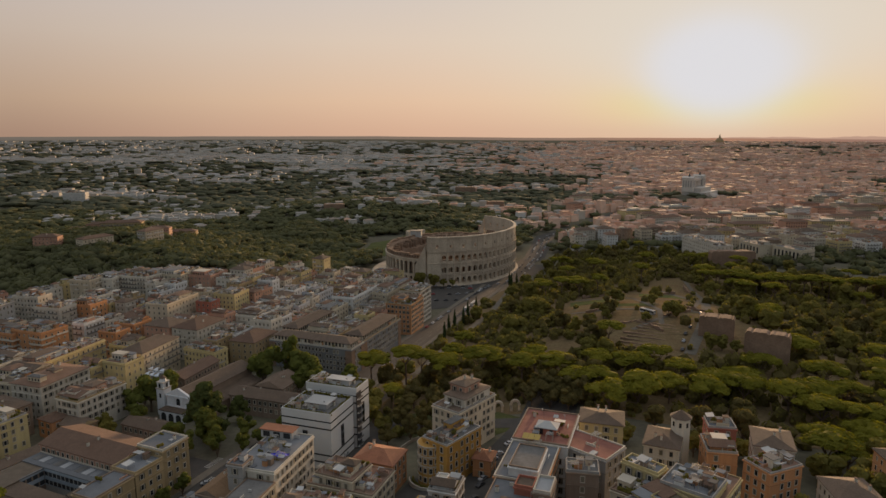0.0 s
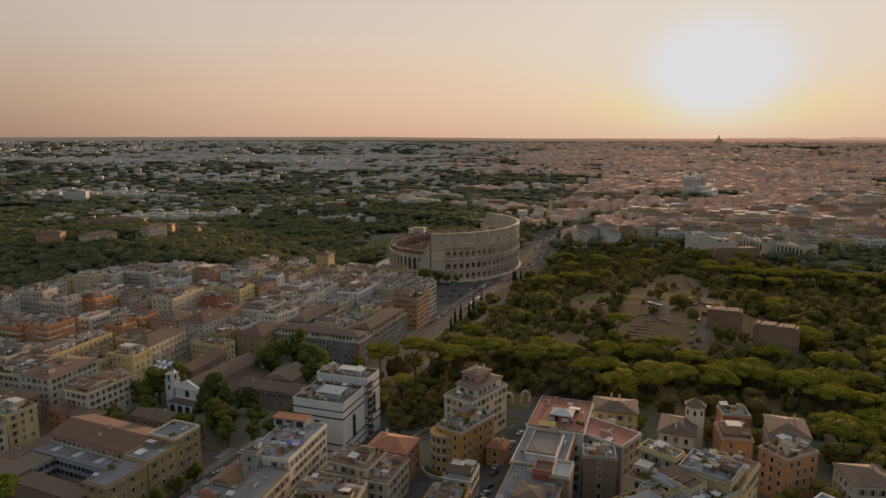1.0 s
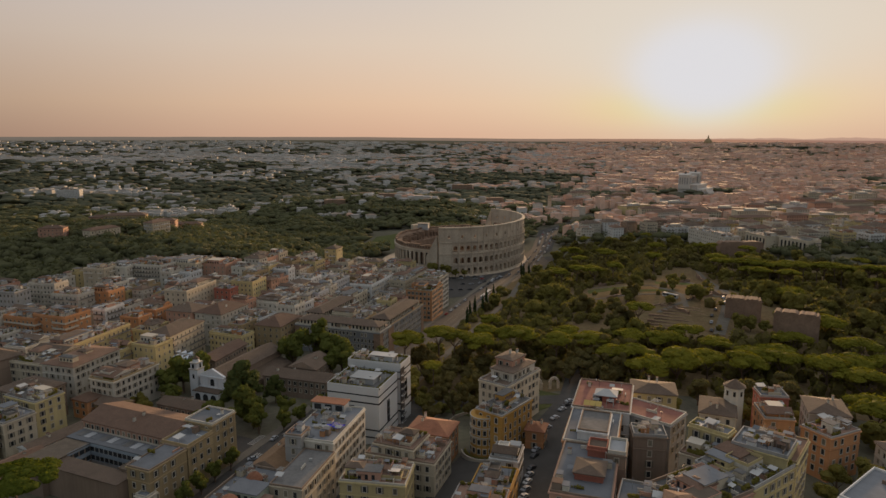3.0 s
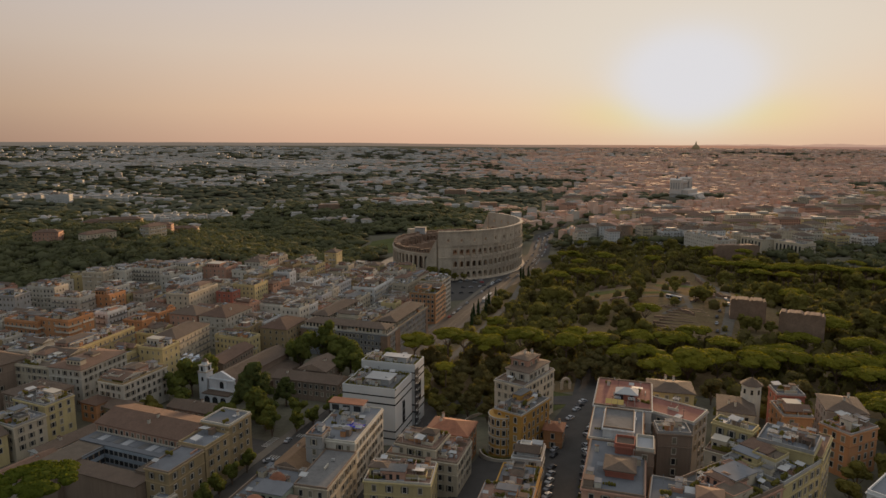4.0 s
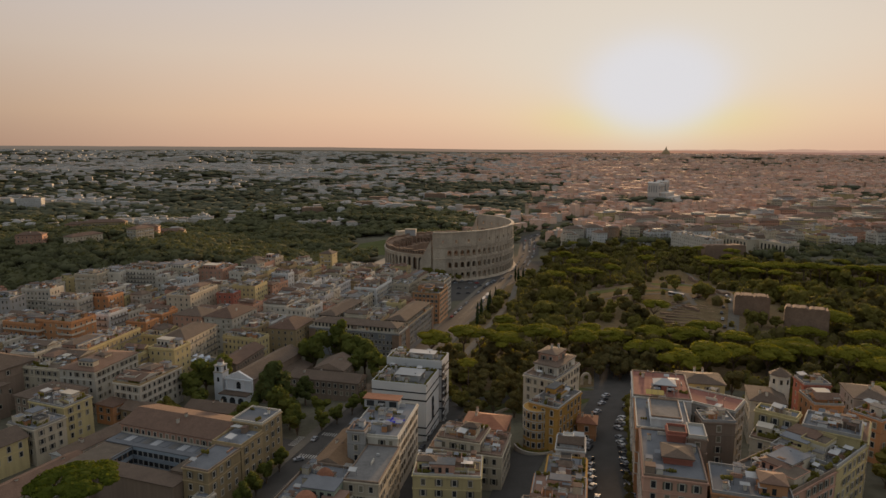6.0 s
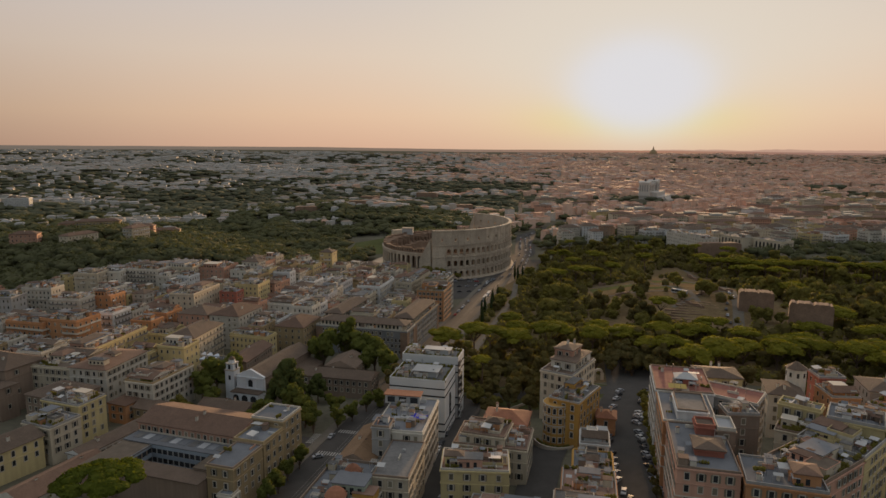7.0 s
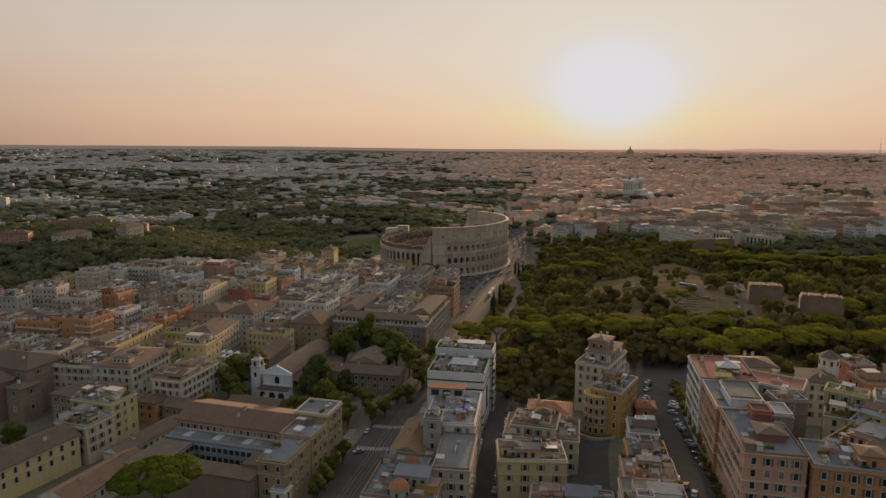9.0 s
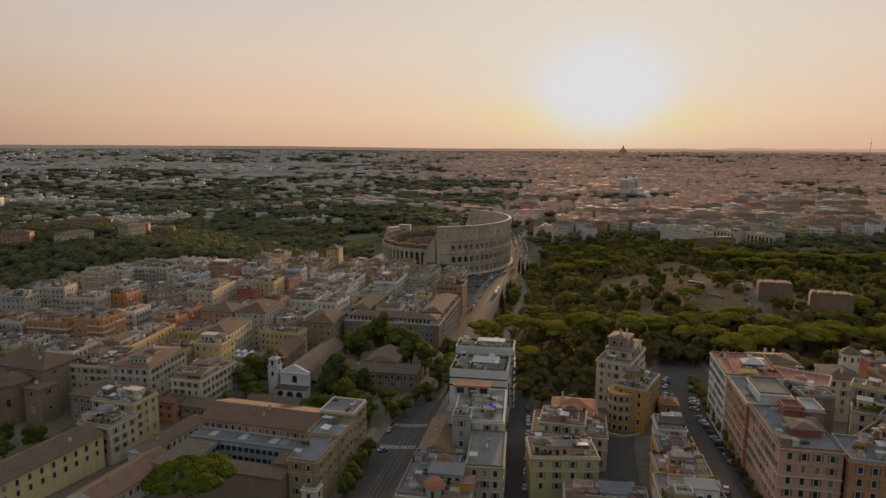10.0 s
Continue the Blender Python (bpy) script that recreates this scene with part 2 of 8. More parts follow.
# ---- mesh making ----
class Mesh:
    """Collects faces with materials and links them as one mesh object."""

    def __init__(self):
        self.v, self.f, self.m, self.mats = [], [], [], []

    def slot(self, mat):
        if mat not in self.mats:
            self.mats.append(mat)
        return self.mats.index(mat)

    def face(self, pts, mat):
        n = len(self.v)
        self.v.extend(tuple(p) for p in pts)
        self.f.append(tuple(range(n, n + len(pts))))
        self.m.append(self.slot(mat))

    def box(self, x0, x1, y0, y1, z0, z1, mat, bottom=False, top=True):
        n = len(self.v)
        self.v += [(x0, y0, z0), (x1, y0, z0), (x1, y1, z0), (x0, y1, z0), (x0, y0, z1), (x1, y0, z1), (x1, y1, z1), (x0, y1, z1)]
        fs = [(0, 1, 5, 4), (1, 2, 6, 5), (2, 3, 7, 6), (3, 0, 4, 7)]
        if top:
            fs.append((4, 5, 6, 7))
        if bottom:
            fs.append((3, 2, 1, 0))
        s = self.slot(mat)
        for q in fs:
            self.f.append(tuple(n + i for i in q))
            self.m.append(s)

    def ring(self, x0, x1, y0, y1, z0, z1, t, mat):
        """A rectangular kerb or parapet of thickness t inside the outline."""
        self.box(x0, x1, y0, y0 + t, z0, z1, mat, True)
        self.box(x0, x1, y1 - t, y1, z0, z1, mat, True)
        self.box(x0, x0 + t, y0 + t, y1 - t, z0, z1, mat, True)
        self.box(x1 - t, x1, y0 + t, y1 - t, z0, z1, mat, True)

    def hip(self, x0, x1, y0, y1, z, rise, mat, gable=False, wall=None, over=0.6, thick=0.25):
        """A pitched roof on a rectangle, ridge along the longer side."""
        x0, x1, y0, y1 = x0 - over, x1 + over, y0 - over, y1 + over
        flip = (x1 - x0) > (y1 - y0)
        a0, a1, b0, b1 = (x0, x1, y0, y1) if flip else (y0, y1, x0, x1)
        half = (b1 - b0) / 2
        inset = 0 if gable else min(half, (a1 - a0) / 2 - 0.01)
        put = (lambda a, b, c: (a, b, c)) if flip else (lambda a, b, c: (b, a, c))
        bm = (b0 + b1) / 2
        r0, r1 = put(a0 + inset, bm, z + rise), put(a1 - inset, bm, z + rise)
        c = [put(a0, b0, z), put(a1, b0, z), put(a1, b1, z), put(a0, b1, z)]
        self.face([c[0], c[1], r1, r0], mat)
        self.face([c[2], c[3], r0, r1], mat)
        self.face([c[1], c[2], r1], wall if gable and wall else mat)
        self.face([c[3], c[0], r0], wall if gable and wall else mat)
        self.box(x0, x1, y0, y1, z - thick, z, mat, True, False)

    def tube(self, p0, p1, r0, r1, mat, n=6, cap=False):
        p0, p1 = Vector(p0), Vector(p1)
        q = (p1 - p0).to_track_quat("Z", "Y")
        k = len(self.v)
        for p, r in ((p0, r0), (p1, r1)):
            for i in range(n):
                a = 2 * math.pi * i / n
                self.v.append(tuple(p + q @ Vector((r * math.cos(a), r * math.sin(a), 0))))
        s = self.slot(mat)
        for i in range(n):
            j = (i + 1) % n
            self.f.append((k + i, k + j, k + n + j, k + n + i))
            self.m.append(s)
        if cap:
            self.f.append(tuple(k + n + i for i in range(n)))
            self.m.append(s)

    def data(self, name, smooth=False):
        me = bpy.data.meshes.new(name)
        me.from_pydata(self.v, [], self.f)
        for mt in self.mats:
            me.materials.append(mt)
        me.polygons.foreach_set("material_index", self.m)
        if smooth:
            me.polygons.foreach_set("use_smooth", [True] * len(self.f))
        me.update()
        return me


def part(name, mesh, parent, label="", m=None, kind=""):
    """Links a Mesh or finished mesh data as one object under parent."""
    ob = new(name, mesh.data(name) if isinstance(mesh, Mesh) else mesh)
    ob.parent = parent
    if m is not None:
        ob.matrix_basis = m
    return tagged(ob, label, kind=kind)


def thing(name, m, label, category, group="", kind=""):
    ob = new(name)
    ob.empty_display_size = 0.5
    ob.matrix_basis = m
    return tagged(ob, label, category, group, kind)


# ---- the lie of the land ----
def bump2(x, y, cx, cy, rx, ry, h):
    return h * math.exp(-((x - cx) / rx) ** 2 - ((y - cy) / ry) ** 2)


def clamp(v, a, b):
    return max(a, min(b, v))


ROAD_O, ROAD_D, ROAD_N = (-90.7, 243.7), (0.332, 0.943), (0.943, -0.332)


def grid(u, v):
    """From metres to the right of the main street and along it to the plan."""
    return (ROAD_O[0] + u * ROAD_N[0] + v * ROAD_D[0], ROAD_O[1] + u * ROAD_N[1] + v * ROAD_D[1])


def ungrid(x, y):
    x, y = x - ROAD_O[0], y - ROAD_O[1]
    return x * ROAD_N[0] + y * ROAD_N[1], x * ROAD_D[0] + y * ROAD_D[1]


def rim(x):
    """Height of the land at the skyline, from the hills in the south to the plain in the north."""
    pts = [(-9999, 136), (-2600, 134), (-470, 125), (625, 110), (1500, 109), (2350, 102), (3200, 95), (9999, 95)]
    for (ax, az), (bx, bz) in zip(pts, pts[1:]):
        if x <= bx:
            return az + (bz - az) * (x - ax) / (bx - ax)


def ground(x, y):
    u, v = ungrid(x, y)
    near = clamp((1300 - math.hypot(x, y)) / 500, 0, 1)
    z = clamp(16 * (1 - v / 470), 2, 20) + 0.1 * clamp(u, 0, 130) * near
    z += bump2(x, y, 160, 425, 80, 95, 14) + bump2(x, y, -235, 600, 108, 95, 26)
    z += bump2(x, y, -140, 1180, 190, 170, 24) + bump2(x, y, 520, 1440, 150, 110, 16) + bump2(x, y, -380, 740, 130, 130, 38)
    r = math.hypot(x, y)
    if r > 1500:
        k = (r - 1500) / 3300
        lift, most = rim(x) * k ** 1.35, 0.62 * rim(x)
        z += lift if lift < most else most + 0.25 * rim(x) * (1 - math.exp((most - lift) / (0.25 * rim(x))))
        z += (noise.noise((x / 700, y / 700, 0)) + 0.6 * noise.noise((x / 260, y / 260, 3))) * 11 * clamp(k * 2, 0, 1) * clamp((4300 - r) / 900, 0.0, 1)
    return z


def build_ground():
    me = Mesh()
    rings = [0]
    while rings[-1] < 4850:
        rings.append(rings[-1] + 7 + rings[-1] * 0.014)
    rings[-1] = 4850
    n = 320
    vs, fs = [], []
    for r in rings:
        for i in range(n):
            a = 2 * math.pi * i / n
            x, y = r * math.sin(a), r * math.cos(a)
            vs.append((x, y, ground(x, y)))
    for k in range(len(rings) - 1):
        for i in range(n):
            j = (i + 1) % n
            fs.append((k * n + i, k * n + j, (k + 1) * n + j, (k + 1) * n + i))
    me.v, me.f, me.m = vs, fs, [me.slot(GROUND)] * len(fs)
    tagged(new("ground", me.data("ground", True)), "dusty brown city ground rising to low hills at the skyline", "ground", kind="structure")


build_ground()


def ribbon(name, pts, width, mat, lift, label, thick=0.0, kind="structure", category="road"):
    """A strip that follows the ground along a line of points."""
    me = Mesh()
    dense = []
    for (ax, ay), (bx, by) in zip(pts, pts[1:]):
        k = max(1, int(math.hypot(bx - ax, by - ay) / 8))
        dense += [(ax + (bx - ax) * i / k, ay + (by - ay) * i / k) for i in range(k)]
    dense.append(pts[-1])
    edge = []
    for i, (x, y) in enumerate(dense):
        (ax, ay), (bx, by) = dense[max(0, i - 1)], dense[min(len(dense) - 1, i + 1)]
        d = math.hypot(bx - ax, by - ay)
        nx, ny = (by - ay) / d, -(bx - ax) / d
        m = max(2, int(width / 6))
        row = []
        for j in range(m + 1):
            s = (j / m - 0.5) * width
            row.append((x + nx * s, y + ny * s, ground(x + nx * s, y + ny * s) + lift))
        edge.append(row)
    for a, b in zip(edge, edge[1:]):
        for j in range(len(a) - 1):
            me.face([a[j], a[j + 1], b[j + 1], b[j]], mat)
        if thick:
            for q in (0, -1):
                lo = lambda p: (p[0], p[1], p[2] - thick)
                me.face([lo(a[q]), a[q], b[q], lo(b[q])], mat)
    return tagged(new(name, me.data(name)), label, category, kind=kind)


def patch(name, pts, mat, lift, label, category="ground", step=9.0):
    """A sheet over a polygon that follows the ground."""
    bm = bmesh.new()
    bm.faces.new([bm.verts.new((x, y, 0)) for x, y in pts])
    xs, ys = [p[0] for p in pts], [p[1] for p in pts]
    for axis, lo, hi in ((0, min(xs), max(xs)), (1, min(ys), max(ys))):
        c = lo + step
        while c < hi:
            no = (1, 0, 0) if axis == 0 else (0, 1, 0)
            bmesh.ops.bisect_plane(bm, geom=bm.verts[:] + bm.edges[:] + bm.faces[:], plane_co=(c, c, 0), plane_no=no)
            c += step
    for v in bm.verts:
        v.co.z = ground(v.co.x, v.co.y) + lift
    bmesh.ops.recalc_face_normals(bm, faces=bm.faces)
    me = bpy.data.meshes.new(name)
    bm.to_mesh(me)
    bm.free()
    me.materials.append(mat)
    return tagged(new(name, me), label, category, kind="structure")


# streets
ribbon("road_labicana", [grid(0, -160), grid(0, 300), grid(-2, 440), grid(-8, 500)], 17, ASPHALT, 0.30, "wide dark asphalt street with tram rails")
for side in (-1, 1):
    ribbon("pavement", [grid(side * 10.5, -160), grid(side * 10.5, 430)], 4, PAVING, 0.46, "worn stone pavement along the tram street", 0.3, category="pavement")
for off in (-2.4, -0.95, 0.95, 2.4):
    ribbon("tram_rail", [grid(off + 2.0, -160), grid(off + 2.0, 440)], 0.16, RAIL, 0.36, "pale steel tram rail set in the street", category="rail")
ribbon("road_side", [grid(47, -150), grid(47, -40), grid(45, 20), grid(43, 60)], 12, ASPHALT, 0.32, "narrow asphalt side street with parked cars")
ribbon("road_curve", [(-24, 120), (-24, 190), (-14, 216), (-6, 232)], 13, ASPHALT, 0.34, "asphalt street curving round the corner house")
ribbon("road_upper", [(6, 120), (10, 190), (24, 240), (46, 280), (62, 330)], 25, ASPHALT, 0.36, "asphalt street lined with parked cars and trees")
ribbon("road_cross", [(-70, 300), (-30, 292), (46, 280)], 11, ASPHALT, 0.38, "asphalt street along the park edge")
ribbon("road_court", [grid(-10, 5), grid(-45, 8), grid(-80, 8)], 18, ASPHALT, 0.27, "asphalt crossing in front of the courtyard building")
ribbon("road_forum", [(60, 690), (112, 790), (150, 955), (246, 1091), (330, 1230)], 26, ASPHALT, 0.33, "broad asphalt avenue past the amphitheatre")
ribbon("road_piazza", [(-60, 640), (20, 640), (75, 680), (110, 740)], 34, ASPHALT, 0.36, "open asphalt square before the amphitheatre")
ribbon("road_park", [grid(26, 70), grid(28, 200), grid(30, 310), grid(22, 400)], 5, PAVING, 0.4, "pale path through the park")
ribbon("road_circus", [(-900, 1290), (-692, 1366), (-545, 1520), (-419, 1617)], 22, PAVING, 0.5, "pale road beyond the woods")
patch("park_ground", [grid(14, 62), (60, 292), (180, 240), (330, 300), (420, 560), (330, 660), (200, 690), (110, 655), grid(14, 420)], DIRT, 0.15, "dry park ground with worn grass")
patch("verge", [(-64, 296), (-30, 287), (-4, 268), (12, 264), (42, 282), (26, 298), (-58, 312)], GRASS, 0.2, "dark trodden grass before the park")
patch("park_lawn", [(88, 430), (125, 388), (185, 380), (208, 425), (240, 560), (235, 640), (172, 575), (86, 545)], DIRT, 0.25, "bare sandy clearing in the park")
for pts in (((118, 470), (150, 456), (156, 466), (124, 481)), ((160, 520), (196, 512), (200, 532), (166, 540)), ((100, 500), (138, 494), (142, 512), (104, 520)), ((205, 450), (222, 446), (228, 500), (212, 506))):
    patch("lawn", list(pts), GRASS, 0.4, "clipped green strip in the park clearing")
for pts in ([(120, 400), (172, 440), (212, 520), (232, 620)], [(95, 470), (150, 440), (205, 425)], [(110, 530), (160, 500), (215, 498)], [(140, 405), (150, 440), (150, 500)]):
    ribbon("path", pts, 3.4, PAVING, 0.42, "pale gravel path across the park clearing", category="path")
ribbon("road_clearing", [(190, 560), (203, 492), (178, 428), (160, 392), (140, 356)], 6.5, PAVING, 0.46, "pale gravel road along the ruins")
patch("square", [(-46, 556), (-8, 545), (22, 560), (50, 606), (84, 650), (62, 668), (0, 630), (-62, 642)], ASPHALT, 0.24, "open asphalt square with traffic before the amphitheatre")
patch("lawn", [(-108, 800), (-62, 812), (-55, 940), (-100, 900)], GRASS, 0.3, "green lawn beside the amphitheatre")


# ---- houses ----
def window_mesh(w, h, kind):
    """One window as a connected shell: stone surround, reveal and pane; shutters folded back at its sides."""
    me = Mesh()
    inner = PANE if kind != "closed" else SHUTTER
    if kind == "arch":
        prof = [(-w / 2, 0), (w / 2, 0)] + [(w / 2 * math.cos(math.pi * i / 6), h - 0.3 + w / 2 * math.sin(math.pi * i / 6)) for i in range(7)]
    else:
        prof = [(-w / 2, 0), (w / 2, 0), (w / 2, h), (-w / 2, h)]
    cz = h / 2
    outer = [(x * (1 + 0.4 / w), cz + (z - cz) * (1 + 0.5 / h)) for x, z in prof]
    n = len(prof)
    me.v = [(x, -0.14, z) for x, z in outer] + [(x, 0.1, z) for x, z in outer] + [(x, -0.14, z) for x, z in prof] + [(x, -0.03, z) for x, z in prof]
    t, p = me.slot(TRIM), me.slot(inner)
    sh = me.slot(SHUTTER) if kind == "shutter" else t
    for i in range(n):
        j = (i + 1) % n
        me.f += [(n + i, n + j, j, i), (i, j, 2 * n + j, 2 * n + i), (2 * n + i, 2 * n + j, 3 * n + j, 3 * n + i)]
        me.m += [t, t, t]
    me.f.append(tuple(range(3 * n, 4 * n)))
    me.m.append(p)
    if kind == "shutter":
        for a, b, s in ((1, 2, 1), (0, 3, -1)):
            k = len(me.v)
            me.v += [(me.v[a][0] + s * 0.5, -0.18, 0), (me.v[b][0] + s * 0.5, -0.18, h)]
            me.f.append((a, k, k + 1, b) if s > 0 else (k, a, b, k + 1))
            me.m.append(sh)
    return me.data("window")


WINDOWS = {k: window_mesh(1.15, 1.9, k) for k in ("plain", "shutter", "closed", "arch")}
FOOT = []  # footprints: centre, half sizes, direction


def taken(x, y, r=0.0):
    for cx, cy, hx, hy, ca, sa in FOOT:
        dx, dy = x - cx, y - cy
        if abs(dx * ca + dy * sa) < hx + r and abs(-dx * sa + dy * ca) < hy + r:
            return True
    return False


def sides(w, d):
    """Turn and length of the four walls: front, right, back, left."""
    return ((0, w, d / 2), (90, d, w / 2), (180, w, d / 2), (270, d, w / 2))


def chimney_mesh(s):
    me = Mesh()
    me.box(-0.35 * s, 0.35 * s, -0.5 * s, 0.5 * s, 0, 1.7 * s, WALLS["pale"])
    me.box(-0.45 * s, 0.45 * s, -0.6 * s, 0.6 * s, 1.7 * s, 1.85 * s, TILE, True)
    return me.data("chimney")


def antenna_mesh():
    me = Mesh()
    me.tube((0, 0, 0), (0, 0, 3.6), 0.05, 0.04, DARK, 5)
    for k, z in enumerate((2.4, 2.8, 3.2, 3.5)):
        me.box(-0.6 + 0.1 * k, 0.6 - 0.1 * k, -0.03, 0.03, z, z + 0.06, DARK, True)
    me.box(-0.03, 0.03, -0.7, 0.7, 3.0, 3.06, DARK, True)
    return me.data("antenna")


def unit_mesh():
    me = Mesh()
    me.box(-0.5, 0.5, -0.25, 0.25, 0.15, 0.95, AWNING, True)
    me.tube((0, -0.24, 0.55), (0, -0.28, 0.55), 0.3, 0.3, DARK, 8, True)
    for x in (-0.4, 0.4):
        me.box(x - 0.05, x + 0.05, -0.25, 0.25, 0, 0.15, DARK)
    return me.data("cooling_unit")


def dish_mesh():
    me = Mesh()
    me.tube((0, 0, 0), (0, 0, 1.1), 0.04, 0.04, DARK, 5)
    me.tube((0, 0.05, 1.1), (0, -0.12, 1.15), 0.05, 0.5, AWNING, 10)
    me.tube((0, -0.12, 1.15), (0, -0.2, 1.17), 0.5, 0.48, AWNING, 10, True)
    return me.data("dish")


def awning_mesh():
    me = Mesh()
    for x in (-1.7, 1.7):
        for y in (-1.2, 1.2):
            me.tube((x, y, 0), (x, y, 2.3), 0.05, 0.05, METAL, 5)
    me.face([(-1.9, -1.4, 2.25), (1.9, -1.4, 2.25), (1.9, 1.4, 2.6), (-1.9, 1.4, 2.6)], AWNING)
    me.box(-1.9, 1.9, -1.42, -1.38, 2.0, 2.25, AWNING, True)
    return me.data("awning")


ICO_V, ICO_F = None, None


def make_ico(level):
    bm = bmesh.new()
    bmesh.ops.create_icosphere(bm, subdivisions=level, radius=1.0)
    bm.verts.ensure_lookup_table()
    v = np.array([p.co[:] for p in bm.verts])
    f = np.array([[q.index for q in fc.verts] for fc in bm.faces])
    bm.free()
    return v, f


ICO_V, ICO_F = make_ico(2)
BALL_V, BALL_F = make_ico(1)


def foliage(lobes, per, leaf, rng, mat, name, core=0.86):
    """A crown out of lobes (centre, radii): uneven dark cores and many small leaf sprays standing off them."""
    vs, fs = [], []
    n = 0
    for (cx, cy, cz), (rx, ry, rz) in lobes:
        k = 1 + 0.22 * rng.standard_normal(len(ICO_V))[:, None].clip(-1.2, 1.2)
        v = ICO_V * k * core * np.array([rx, ry, rz]) + np.array([cx, cy, cz])
        vs.append(v)
        fs += [tuple(int(i) + n for i in q) for q in ICO_F]
        n += len(v)
        p = rng.standard_normal((per, 3))
        p /= np.linalg.norm(p, axis=1)[:, None]
        p[:, 2] = np.where(p[:, 2] < -0.3, -p[:, 2], p[:, 2])
        c = p * (0.9 + 0.22 * rng.random((per, 1))) * np.array([rx, ry, rz]) + np.array([cx, cy, cz])
        t1 = np.cross(p, rng.standard_normal((per, 3)))
        t1 /= np.linalg.norm(t1, axis=1)[:, None] + 1e-6
        t2 = np.cross(p, t1) + 0.5 * p * rng.standard_normal((per, 1))
        s = leaf * (0.6 + 0.8 * rng.random((per, 1)))
        quad = np.stack([c - t1 * s, c + t2 * s * 0.8, c + t1 * s, c - t2 * s * 0.8], axis=1).reshape(-1, 3)
        vs.append(quad)
        fs += [(n + 4 * i, n + 4 * i + 1, n + 4 * i + 2, n + 4 * i + 3) for i in range(per)]
        n += 4 * per
    me = bpy.data.meshes.new(name)
    me.from_pydata(np.concatenate(vs).tolist(), [], fs)
    me.materials.append(mat)
    me.update()
    return me


def planter_mesh(seed):
    rng = np.random.default_rng(seed)
    lobes = [((x * 0.8, 0, 1.0 + 0.3 * rng.random()), (0.7, 0.6, 0.6 + 0.3 * rng.random())) for x in (-1.2, 0, 1.2)]
    return foliage(lobes, 25, 0.22, rng, LEAF, "planter")


CHIMNEY, ANTENNA, UNIT, DISH, SHADE, PLANT = chimney_mesh(1.0), antenna_mesh(), unit_mesh(), dish_mesh(), awning_mesh(), [planter_mesh(i) for i in range(3)]


def hedge_mesh(seed):
    rng = np.random.default_rng(seed)
    lobes = [((-1.8 + 0.6 * i + rng.normal(0, 0.15), rng.normal(0, 0.12), 0.55 + 0.35 * rng.random()), (0.5, 0.42, 0.35 + 0.5 * rng.random())) for i in range(7)]
    return foliage(lobes, 14, 0.18, rng, LEAF, "hedge", 0.9)


HEDGE = [hedge_mesh(300 + i) for i in range(3)]


def on_roof(ob, w, d, h, rng, count):
    """Loose roof parts of a house, spread over its terrace."""
    for _ in range(count):
        x, y = rng.uniform(-w / 2 + 1.2, w / 2 - 1.2), rng.uniform(-d / 2 + 1.2, d / 2 - 1.2)
        name, me = rng.choice((("chimney", CHIMNEY), ("chimney", CHIMNEY), ("antenna", ANTENNA), ("antenna", ANTENNA), ("cooling_unit", UNIT), ("dish", DISH), ("awning", SHADE), ("planter", PLANT[0]), ("planter", PLANT[1]), ("planter", PLANT[2])))
        part(name, me, ob, m=pose(x, y, h, 0, 0, rng.choice((0, 90, 180, 270))))


